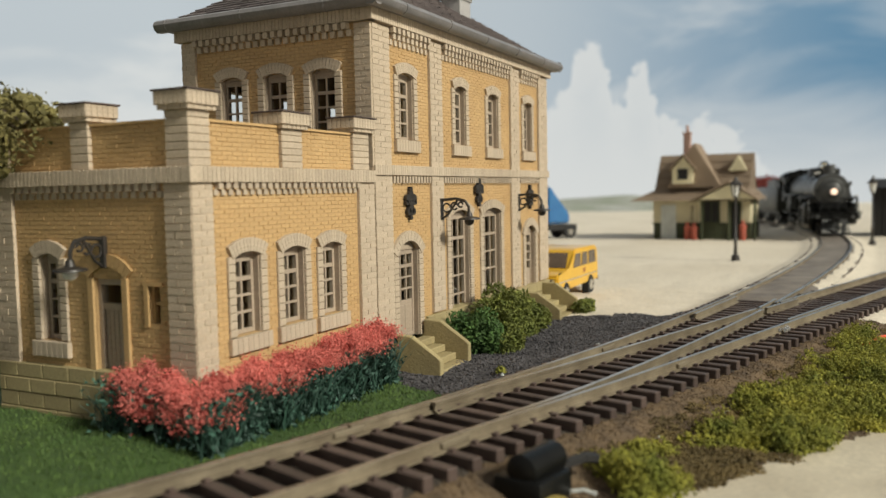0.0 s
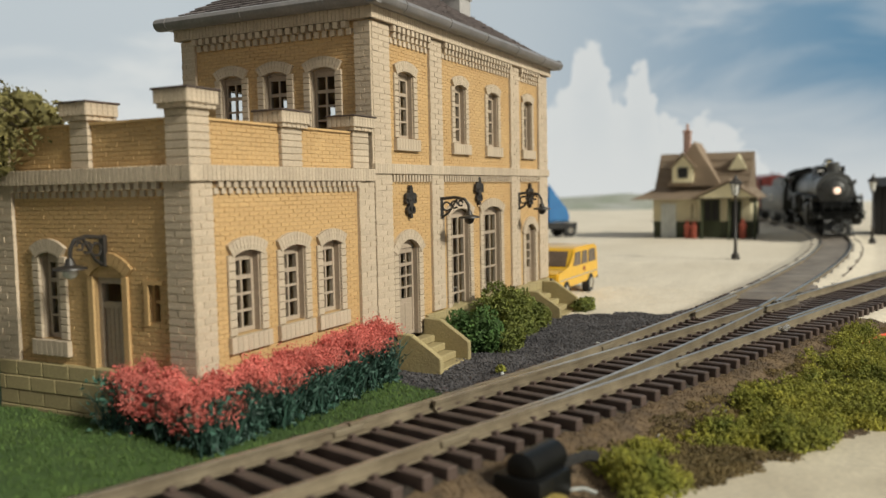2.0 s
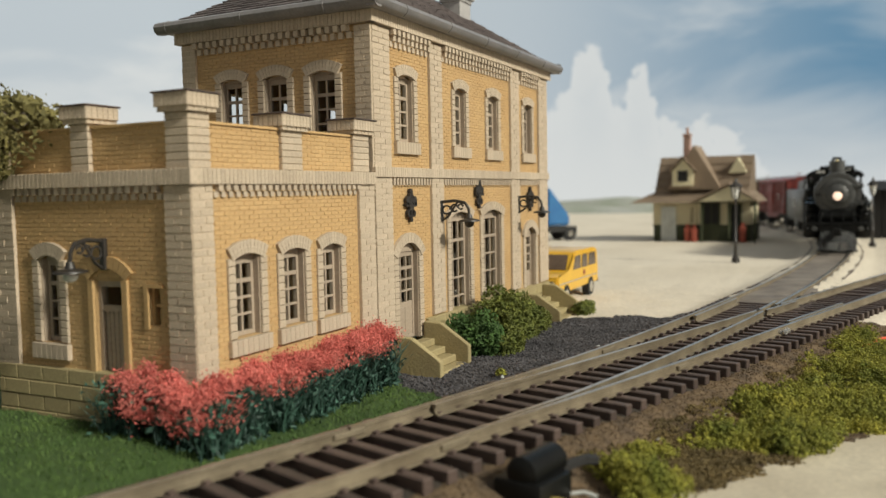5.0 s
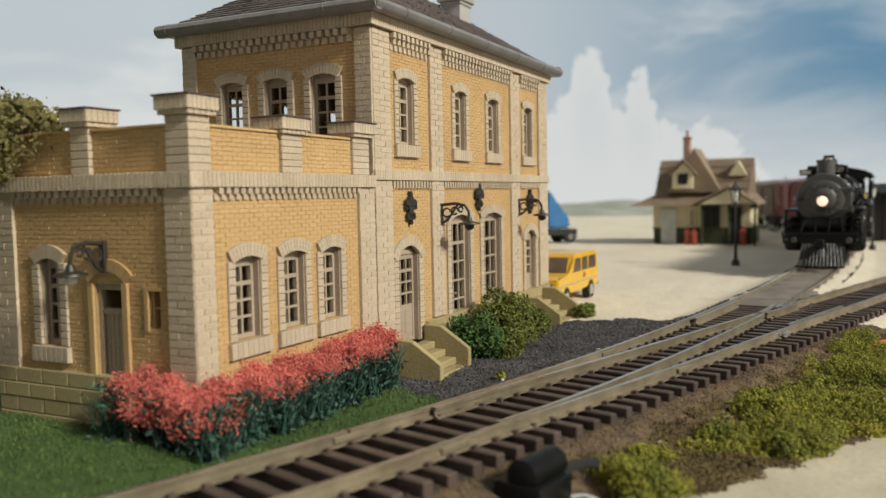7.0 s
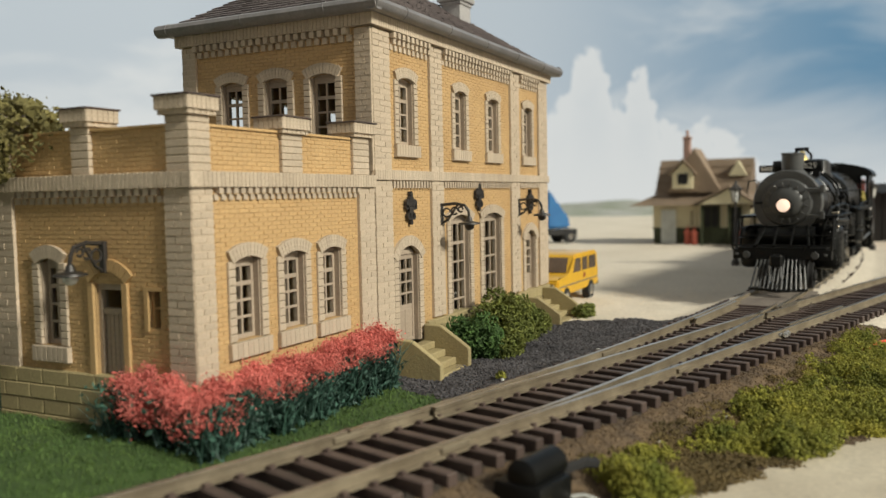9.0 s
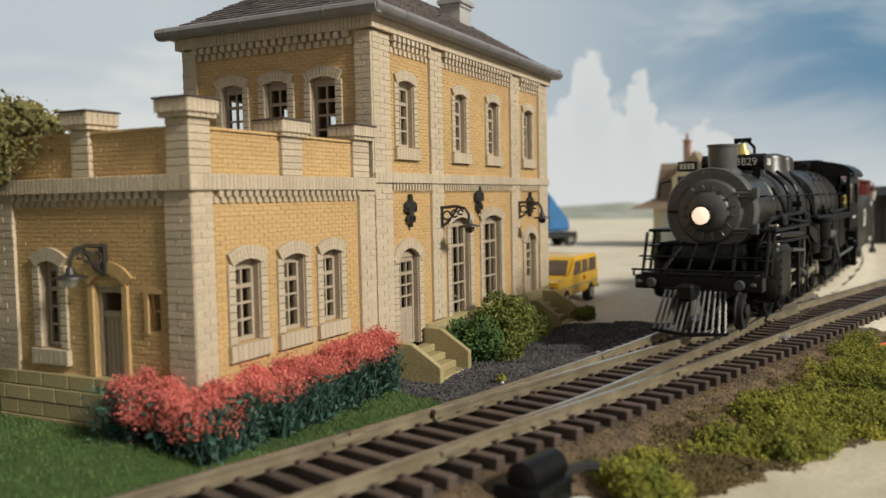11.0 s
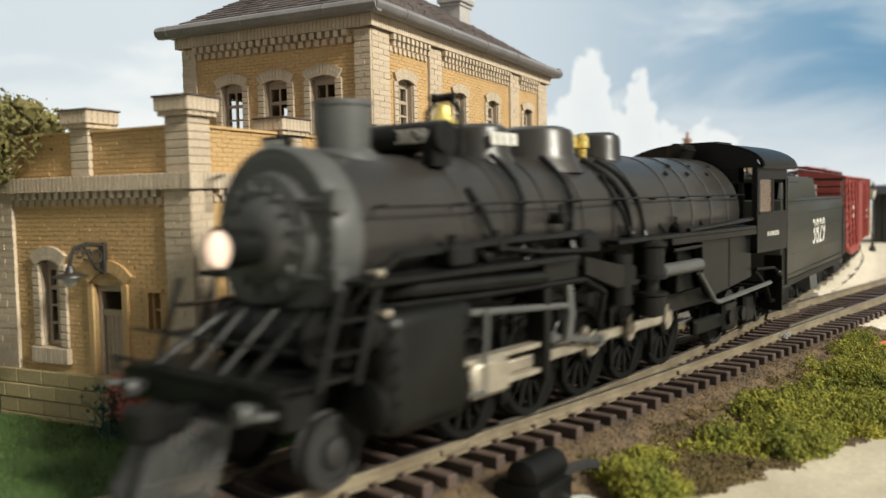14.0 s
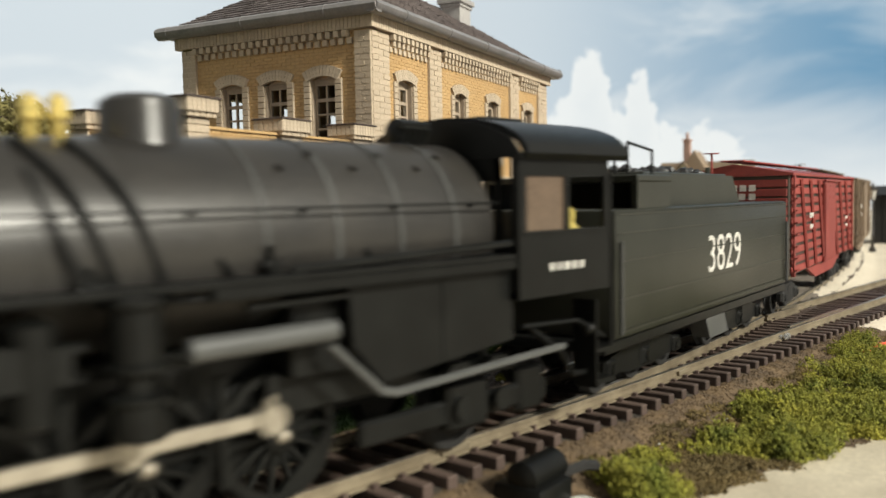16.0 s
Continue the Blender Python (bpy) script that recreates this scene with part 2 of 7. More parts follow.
def ground_z(x, y):
    d = min(abs(y - y_main(x)), abs(y - y_side(x)) if x > 11 else 9) if x < 70 else abs(y - y_main(x))
    right = y < y_main(x) - 0.5
    low = -0.34 if right else -0.26
    if not right and x < 12 and y > 7.5:
        low += 0.22 * min(1, (12 - x) / 3) * min(1, (y - 7.5) / 2)
    if x > 24:
        low *= max(0.25, 1 - (x - 24) / 20)
    k = min(1, max(0, (d - 1.35) / 1.1))
    k = k * k * (3 - 2 * k)
    z = -0.03 * (1 - k) + low * k
    # sand and silt fill the main line to just under the rail heads behind the crossing
    if x > 25.2:
        bed = min(1, (x - 25.2) / 1.0) * (1 - min(1, max(0, (abs(y - y_main(x)) - 0.9) / 0.9)))
        z += bed * (0.20 - z)
    rough = 0.05 if x < 40 else 0.02
    return z + rough * wob(x, y, 0.9) + 0.6 * rough * wob(x, y, 3.3)


def ground_kind(x, y):
    j = 0.55 * wob(x, y, 0.8) + 0.3 * wob(x, y, 3.0)
    d = y - y_main(x)
    ds = y - y_side(x) if x > 11 else d
    if min(abs(d), abs(ds)) < 1.25 + 0.2 * j or (11 < x < 30 and ds > 0 > d):
        if x > 25.2 + 0.8 * j:
            if abs(d) < 0.8:
                return 6 if x < 62 else 2
            if abs(ds) < 1.2 and x < 40:
                return 4
            return 6 if d < 0 < ds and x < 29 + 2 * j else 2
        return 4 if abs(d) < 1.25 or x < 24.5 + 3 * j else 2
    if d > 0:
        if x > 24.2 + j - 0.35 * (y - 5.5):
            return 2
        if x > 13.6 + 0.9 * j + 0.5 * (y - 7) and x > 9:
            return 1
        return 0
    # camera side of the tracks
    edge = 8.35 - 0.6 * x + 0.45 * j
    if x < 21 and y < edge:
        return 5
    if x > 24 + 2 * j:
        return 2
    return 3


def build_ground():
    xs = np.concatenate([np.arange(-100, 4, 4), np.arange(4, 30, 0.16), np.arange(30, 66, 0.7), np.arange(66, 200, 6)])
    ys = np.concatenate([np.arange(-120, -4, 6), np.arange(-4, 14, 0.16), np.arange(14, 30, 0.8), np.arange(30, 180, 8)])
    verts = [(x, y, ground_z(x, y)) for x in xs for y in ys]
    n = len(ys)
    faces, slots = [], []
    for i in range(len(xs) - 1):
        for j in range(n - 1):
            a = i * n + j
            faces.append((a, a + n, a + n + 1, a + 1))
            slots.append(ground_kind((xs[i] + xs[i + 1]) / 2, (ys[j] + ys[j + 1]) / 2))
    ob = raw("ground", verts, faces, [GRASS, CINDER, SAND, DIRT, MUD, BOARD, SILT], slots=slots, smooth=True)
    tagged(ob, "layout ground of grass, dark cinders, brown dirt and pale sand", "ground", kind="structure")


build_ground()

# printed sky behind the layout, curved round its far side
def build_sky():
    m = bpy.data.materials.new("printed_sky")
    m.use_nodes = True
    nt = m.node_tree
    nd, ln = nt.nodes.new, nt.links.new
    b = nt.nodes["Principled BSDF"]
    tc, sep = nd("ShaderNodeTexCoord"), nd("ShaderNodeSeparateXYZ")
    ln(tc.outputs["Object"], sep.inputs[0])

    def ranged(src, a, c, lo=0.0, hi=1.0):
        r = nd("ShaderNodeMapRange")
        r.interpolation_type = "SMOOTHSTEP"
        for k, v in (("From Min", a), ("From Max", c), ("To Min", lo), ("To Max", hi)):
            r.inputs[k].default_value = v
        ln(src, r.inputs["Value"])
        return r.outputs["Result"]

    def op(kind, a, c):
        x = nd("ShaderNodeMath")
        x.operation, x.use_clamp = kind, True
        for i, v in enumerate((a, c)):
            if isinstance(v, (int, float)):
                x.inputs[i].default_value = v
            else:
                ln(v, x.inputs[i])
        return x.outputs[0]

    def tex(size, detail, stretch=1.0, distort=0.0):
        mp = nd("ShaderNodeMapping")
        mp.inputs["Scale"].default_value = (1, 1, stretch)
        ln(tc.outputs["Object"], mp.inputs["Vector"])
        n = nd("ShaderNodeTexNoise")
        n.inputs["Scale"].default_value, n.inputs["Detail"].default_value = 1 / (size * K), detail
        n.inputs["Distortion"].default_value = distort
        ln(mp.outputs[0], n.inputs["Vector"])
        return n.outputs["Fac"]

    z, y = sep.outputs["Z"], sep.outputs["Y"]
    # blue deepens upwards and to the near end of the wall
    up = ranged(z, 2 * K, 19 * K)
    side = ranged(y, 46 * K, -6 * K, 0.36, 1.0)
    blue = op("MULTIPLY", op("ADD", up, 0.12), side)
    veil = ranged(tex(26, 6, 2.6, 0.5), 0.46, 0.68)
    wisp = tex(5.0, 6, 1.1, 0.7)
    grain = tex(1.5, 5, 1.0, 0.4)

    def calc(kind, a, b, c=None):
        x = nd("ShaderNodeMath")
        x.operation = kind
        for i, v in enumerate((a, b, c)):
            if v is None:
                continue
            if isinstance(v, (int, float)):
                x.inputs[i].default_value = v
            else:
                ln(v, x.inputs[i])
        return x.outputs[0]

    def peak(y0, top, slope):
        away = calc("ABSOLUTE", calc("SUBTRACT", y, y0 * K), None)
        return calc("MULTIPLY_ADD", calc("POWER", away, 2.0), -slope / K, top * K)

    # a bank of cloud low down that rises to two towers of cumulus
    line = peak(31.2, 22.4, 0.8)
    for q in ((34.0, 16.8, 0.5), (24.9, 19.0, 1.2), (27.2, 15.6, 0.9), (20.5, 12.0, 0.06)):
        line = calc("MAXIMUM", line, peak(*q))
    line = calc("MULTIPLY_ADD", calc("SUBTRACT", wisp, 0.5), 11 * K, line)
    line = calc("MULTIPLY_ADD", calc("SUBTRACT", grain, 0.5), 5 * K, line)
    depth = calc("SUBTRACT", line, z)
    tower = op("MULTIPLY", ranged(depth, -0.7 * K, 0.9 * K), ranged(depth, 16 * K, -2 * K, 0.72, 1.0))
    cloud = op("MAXIMUM", op("MULTIPLY", veil, ranged(y, 0.0, 45 * K, 0.4, 0.85)), tower)
    keep = op("MULTIPLY", blue, op("SUBTRACT", 1.0, op("MULTIPLY", cloud, 0.92)))
    mixc = nd("ShaderNodeMix")
    mixc.data_type = "RGBA"
    mixc.inputs[6].default_value, mixc.inputs[7].default_value = (0.64, 0.66, 0.65, 1), (0.09, 0.222, 0.35, 1)
    ln(keep, mixc.inputs[0])
    ln(mixc.outputs[2], b.inputs["Emission Color"])
    b.inputs["Emission Strength"].default_value = 1.0
    b.inputs["Base Color"].default_value = (0.02, 0.02, 0.02, 1)
    b.inputs["Roughness"].default_value = 0.6
    pts = [(60, 110), (92, 80), (102, 60), (106, 30), (107, 0), (104, -30)]
    vs, fs = [], []
    for i in range(len(pts) - 1):
        for k in range(6):
            u = k / 6
            vs.append((pts[i][0] * (1 - u) + pts[i + 1][0] * u, pts[i][1] * (1 - u) + pts[i + 1][1] * u))
    n = len(vs)
    verts = [(x, y, -1) for x, y in vs] + [(x, y, 75) for x, y in vs]
    fs = [(i, i + 1, n + i + 1, n + i) for i in range(n - 1)]
    sky = raw("sky_backdrop", verts, fs, m, smooth=True)
    sky.scale = (1.6, 1.6, 1.6)
    sky.location.z = -2.1 * K
    tagged(sky, "printed sky of pale clouds on a curved wall", "backdrop", kind="structure")


build_sky()


def build_hill():
    for nm, pts, h in (("far_hill", [(140, 20), (140, 105)], 2.2), ("low_hill", [(130, 28), (130, 75)], 1.2)):
        (x0, y0), (x1, y1) = pts
        verts, faces = [], []
        for i in range(41):
            u = i / 40
            y = y0 + (y1 - y0) * u
            z = h * min(1, u * 6) * min(1, (1 - u) * 6) * (0.8 + 0.5 * wob(y, x0, 0.06))
            for k in range(6):
                w = k / 5
                verts.append((x0 - 7 + 7 * w, y, -0.3 + (z + 0.3) * math.sin(w * 1.57)))
        for i in range(40):
            for k in range(5):
                a = i * 6 + k
                faces.append((a, a + 6, a + 7, a + 1))
        tagged(raw(nm, verts, faces, HILL, smooth=True), "low grey-green hill before the printed sky", "hill", kind="structure")


build_hill()


# ---- railway ----
def rail_profile(bm, pts, top_only=False):
    prof = ([(-0.035, 0.008), (0.035, 0.008), (0.035, 0.014), (-0.035, 0.014)] if top_only else
            [(-0.085, -0.17), (0.085, -0.17), (0.085, -0.145), (0.02, -0.12), (0.018, -0.055), (0.04, -0.038), (0.04, 0.008), (-0.04, 0.008), (-0.04, -0.038), (-0.018, -0.055), (-0.02, -0.12), (-0.085, -0.145)])
    rows = []
    for i, p in enumerate(pts):
        a, b = pts[max(0, i - 1)], pts[min(len(pts) - 1, i + 1)]
        d = (b - a).normalized()
        nrm = Vector((-d.y, d.x, 0))
        rows.append([bm.verts.new(p + nrm * u + Vector((0, 0, RAIL_Z - 0.008 + v))) for u, v in prof])
    n = len(prof)
    for r0, r1 in zip(rows, rows[1:]):
        for k in range(n):
            bm.faces.new((r0[k], r0[(k + 1) % n], r1[(k + 1) % n], r1[k]))
    bm.faces.new(rows[0][::-1]), bm.faces.new(rows[-1])


def rail(parent, fn, off, x0, x1, shift=None):
    step = 0.5
    n = max(2, int((x1 - x0) / step))
    pts = []
    for i in range(n + 1):
        x = x0 + (x1 - x0) * i / n
        pts.append(line_point(fn, x, off + (shift(x) if shift else 0)))
    bm = B()
    rail_profile(bm, pts)
    r = part("rail", bm, RAIL, parent)
    bm = B()
    rail_profile(bm, pts, True)
    part("rail_head", bm, RAIL_TOP, r, "worn bright rail head")


G = 0.7175


def tie_mesh(length):
    bm = B()
    box(bm, -0.09, 0.09, -length / 2, length / 2, -0.08, RAIL_Z - 0.17, 0.015)
    return mesh_of("tie", bm, TIE)


def build_tracks():
    main = thing("railway_track", (0, 0, 0), 0, "weathered track with a switch on dark wooden ties", "railway track", kind="structure")
    rail(main, y_main, G, -30, 9.32)
    rail(main, y_main, G, 9.36, 160)
    rail(main, y_main, -G, 10.9, 22.9, lambda x: 0.07 * max(0, (12.4 - x) / 1.5))
    rail(main, y_main, -G, 24.3, 160)
    side = thing("siding_track", (0, 0, 0), 0, "weathered second track leaving the switch", "railway track", kind="structure")
    rail(side, y_side, -G, -30, 60)
    rail(side, y_side, G, 10.9, 22.9, lambda x: -0.07 * max(0, (12.4 - x) / 1.5))
    rail(side, y_side, G, 24.2, 60)
    # guard rails and the wing rails of the crossing
    rail(main, y_main, G - 0.16, 21.4, 25.2)
    rail(side, y_side, -G + 0.16, 21.4, 25.2)
    rail(main, y_main, -G + 0.15, 22.9, 25.0)
    rail(side, y_side, G - 0.15, 22.9, 25.0)
    for x, off in ((9.34, G), (9.9, -G), (16.6, G), (15.9, -G)):
        p = line_point(y_main if off > 0 else y_side, x, off)
        bm = B()
        box(bm, -0.28, 0.28, -0.06, 0.06, -0.13, -0.04, 0.015)
        j = part("rail_joiner", bm, RAIL, main)
        j.matrix_basis = pose(p.x * K, p.y * K, RAIL_Z * K, 0, 0, math.degrees(math.atan(y_main(x + 0.5) - y_main(x - 0.5))))
    spikes = []
    short = tie_mesh(2.55)
    x, rnd = 2.0, random.Random(4)
    while x < 110:
        s = (y_main(x + 0.1) - y_main(x - 0.1)) / 0.2
        for fn in ((y_main, y_side) if x > 11.5 else (y_main,)):
            for off in (G - 0.13, G + 0.13, -G - 0.13, -G + 0.13):
                if x < 25:
                    spikes.append(line_point(fn, x, off) + Vector((0, 0, RAIL_Z - 0.15)))
        if 11.5 < x < 25.5:
            spread = abs(y_main(x) - y_side(x))
            if x < 24:
                s2 = (y_side(x + 0.1) - y_side(x - 0.1)) / 0.2
                y = (y_main(x) + y_side(x)) / 2
                shared("tie", short, main, (x, y, rnd.uniform(-0.01, 0.01)), (0, 0, math.atan((s + s2) / 2)), (1, (2.55 + spread) / 2.55, 1))
            else:
                shared("tie", short, main, (x, y_main(x), 0), (0, 0, math.atan(s)))
        else:
            shared("tie", short, main, (x, y_main(x), rnd.uniform(-0.012, 0.012)), (0, 0, math.atan(s) + rnd.uniform(-0.02, 0.02)))
        x += 0.43 if x < 40 else 0.5
    bm = B()
    for q in spikes:
        box(bm, q.x - 0.045, q.x + 0.045, q.y - 0.035, q.y + 0.035, q.z - 0.03, q.z + 0.03)
    tagged(part("spike", bm, TIE, main), kind="stuff")
    x = 24.2
    while x < 58:
        s = (y_side(x + 0.1) - y_side(x - 0.1)) / 0.2
        shared("tie", short, side, (x, y_side(x), rnd.uniform(-0.012, 0.012)), (0, 0, math.atan(s) + rnd.uniform(-0.02, 0.02)))
        x += 0.43


build_tracks()

# ---- station building ----
YF, XA, XM, XE, YB = 8.8, 9.38, 14.55, 25.0, 13.7
station = thing("station_building", (XA, YF, -0.3), 0, "ochre brick station with buff stone trim and a flat-roofed annex", "station building")
SO = Vector((XA, YF, -0.3))


def sp(name, bm, material, parent=None, label="", smooth=False):
    """A part of the station, given in the place's own coordinates."""
    bmesh.ops.translate(bm, vec=-SO, verts=bm.verts)
    return part(name, bm, material, parent or station, label, smooth)


class Face:
    """A wall's face: along it u, outwards d, up z."""

    def __init__(self, front, at):
        self.front, self.at = front, at

    def box(self, bm, u0, u1, d0, d1, z0, z1, bev=0.0):
        if self.front:
            box(bm, u0, u1, self.at - d1, self.at - d0, z0, z1, bev)
        else:
            box(bm, self.at - d1, self.at - d0, u0, u1, z0, z1, bev)

    def p(self, u, d, z):
        return Vector((u, self.at - d, z)) if self.front else Vector((self.at - d, u, z))

    def out(self):
        return Vector((0, -1, 0)) if self.front else Vector((-1, 0, 0))


FRONT, SIDE_A, SIDE_M = Face(True, YF), Face(False, XA), Face(False, XM)


def core(face, u0, u1, z0, z1, holes, thick=0.3):
    bm = B()
    us = sorted({u0, u1, *[h[i] for h in holes for i in (0, 1)]})
    for a, b in zip(us, us[1:]):
        mid = (a + b) / 2
        cuts = sorted((h[2], h[3]) for h in holes if h[0] < mid < h[1])
        z = z0
        for c0, c1 in cuts:
            if c0 > z:
                face.box(bm, a, b, -thick, 0, z, c0)
            z = c1
        if z1 > z:
            face.box(bm, a, b, -thick, 0, z, z1)
    bmesh.ops.remove_doubles(bm, verts=bm.verts, dist=0.0005)
    return bm


LOOSE = []   # full bricks of the annex, set one by one at the end


def bricks(face, u0, u1, z0, z1, holes, loose=False, course=0.072, length=0.235, proud=0.010):
    rnd = random.Random(int(u0 * 100 + z0 * 10))
    verts, faces = [], []
    rows = max(1, round((z1 - z0) / course))
    ch = (z1 - z0) / rows
    for r in range(rows):
        a0, a1 = z0 + r * ch + 0.004, z0 + (r + 1) * ch - 0.004
        u = u0 - (length / 2 if r % 2 else 0)
        while u < u1:
            b0, b1 = max(u, u0) + 0.003, min(u + length, u1) - 0.003
            u += length
            spans = [(b0, b1)]
            for h in holes:
                if a1 > h[2] and a0 < h[3]:
                    spans = [q for s0, s1 in spans for q in ((s0, min(s1, h[0])), (max(s0, h[1]), s1)) if q[1] - q[0] > 0.02]
            for s0, s1 in spans:
                p = proud + rnd.uniform(-0.004, 0.004)
                if loose and abs(s1 - s0 - length + 0.006) < 1e-6:
                    LOOSE.append((face, (s0 + s1) / 2, p, (a0 + a1) / 2, ch - 0.008))
                    continue
                i = len(verts)
                e = 0.006
                q = [(s0, 0, a0), (s1, 0, a0), (s1, 0, a1), (s0, 0, a1), (s0 + e, p, a0 + e), (s1 - e, p, a0 + e), (s1 - e, p, a1 - e), (s0 + e, p, a1 - e)]
                verts += [face.p(*v) - SO for v in q]
                faces += [(i + 4, i + 5, i + 6, i + 7), (i, i + 1, i + 5, i + 4), (i + 1, i + 2, i + 6, i + 5), (i + 2, i + 3, i + 7, i + 6), (i + 3, i, i + 4, i + 7)]
    return verts, faces


def wall(name, face, u0, u1, z0, z1, openings, covered=(), loose=False, label="ochre brick wall"):
    """Core with its openings, and the bricks in front of it that nothing covers."""
    bm = core(face, u0, u1, z0, z1, openings)
    w = sp(name, bm, CORE, None, label)
    v, f = bricks(face, u0, u1, z0, z1, list(openings) + list(covered), loose)
    tagged(raw("brickwork", v, f, BRICK, w), kind="stuff")
    return w


def stone_mesh(w, h, d):
    bm = B()
    box(bm, -w / 2, w / 2, d - 0.024, d, -h / 2, h / 2)
    for v in bm.verts:
        if v.co.y > 0:
            v.co.x *= 1 - 0.018 / w
            v.co.z *= 1 - 0.026 / h
    # local y is outwards
    return mesh_of("stone", bm, STONE)


STONES = {}


def stack(face, u0, u1, z0, z1, parent, d=0.07, h=0.118, skip=()):
    """A pilaster of rough stones, one on the other."""
    rnd = random.Random(int(u0 * 37 + z0))
    n = round((z1 - z0) / h)
    hh = (z1 - z0) / n
    back = B()
    face.box(back, u0 + 0.006, u1 - 0.006, 0.0, d - 0.011, z0, z1)
    sp("pilaster", back, STONE, parent)
    for i in range(n):
        z = z0 + (i + 0.5) * hh
        if any(a < z < b for a, b in skip):
            continue
        cut = u0 + (u1 - u0) * (0.36 if i % 2 else 0.62)
        for a, b in ((u0, cut - 0.004), (cut + 0.004, u1)):
            key = (round(b - a, 2), round(hh, 3), d)
            if key not in STONES:
                STONES[key] = stone_mesh(b - a, hh, d)
            place = face.p((a + b) / 2, rnd.uniform(-0.005, 0.005), z) - SO
            shared("stone", STONES[key], parent, place, (0, rnd.uniform(-0.004, 0.004), math.pi if face.front else math.pi / 2))


PIECES = {}


def piece(face, parent, u0, u1, d0, d1, z0, z1, material, name="stone", cham=0.018):
    """One block with chamfered front edges; alike blocks share their mesh."""
    w, d, h = u1 - u0, d1 - d0, z1 - z0
    key = (round(w, 3), round(d, 3), round(h, 3), material.name)
    if key not in PIECES:
        bm = B()
        box(bm, -w / 2, w / 2, 0, d, -h / 2, h / 2)
        for f in bm.faces[:]:
            if f.normal.y > 0.5:
                r = bmesh.ops.inset_region(bm, faces=[f], thickness=cham, depth=0)
                for v in f.verts:
                    v.co.y += cham * 0.7
        PIECES[key] = mesh_of(name, bm, material)
    return shared(name, PIECES[key], parent, face.p((u0 + u1) / 2, d0, (z0 + z1) / 2) - SO, (0, 0, math.pi if face.front else math.pi / 2))


def voussoir(face, parent, cu, zc, a, step, r0, r1, material):
    key = (face.front, round(step, 4), round(r0, 3), round(r1, 3), material.name)
    if key not in PIECES:
        bm = B()
        f0 = Face(face.front, 0)
        slab(bm, [f0.p(r * math.sin(t), -0.03, r * math.cos(t)) for r, t in ((r0, -step), (r0, step), (r1, step), (r1, -step))], f0.out() * 0.10)
        PIECES[key] = mesh_of("arch_stone", bm, material)
    shared("arch_stone", PIECES[key], parent, face.p(cu, 0, zc) - SO, (0, a, 0) if face.front else (-a, 0, 0))


def opening_trim(face, host, u0, u1, z0, z1, rise=0.065, sill=True, jamb=0.17):
    """Stone surround: jamb stones, a fan of arch stones and a sill."""
    n = max(3, round((z1 - z0) / 0.125))
    for k in range(n):
        a, b = z0 + (z1 - z0) * k / n, z0 + (z1 - z0) * (k + 1) / n
        for s0, s1 in ((u0 - jamb, u0), (u1, u1 + jamb)):
            piece(face, host, s0, s1, -0.04, 0.04, a + 0.004, b - 0.004, STONE)
    w = (u1 - u0) / 2
    cu = (u0 + u1) / 2
    R = (w * w + rise * rise) / (2 * rise)
    zc = z1 + rise - R
    half = math.asin(min(1, w / R)) * 1.27
    m = 11
    for k in range(m):
        voussoir(face, host, cu, zc, -half + 2 * half * (k + 0.5) / m, half / m - 0.004, R, R + 0.22, STONE)
    bm = B()
    arc = [face.p(cu + R * math.sin(a), -0.16, zc + R * math.cos(a)) for a in np.linspace(-math.asin(min(1, w / R)), math.asin(min(1, w / R)), 9)]
    slab(bm, arc, face.out() * 0.08)
    sp("lunette", bm, FRAME, host)
    if sill:
        c = max(5, round((u1 - u0 + 2 * jamb) / 0.12))
        a = u0 - jamb - 0.03
        wd = (u1 - u0 + 2 * jamb + 0.06) / c
        for k in range(c):
            piece(face, host, a + k * wd + 0.003, a + (k + 1) * wd - 0.003, -0.06, 0.09, z0 - 0.27, z0 - 0.012, STONE, "sill_stone", 0.012)


PANE = {}


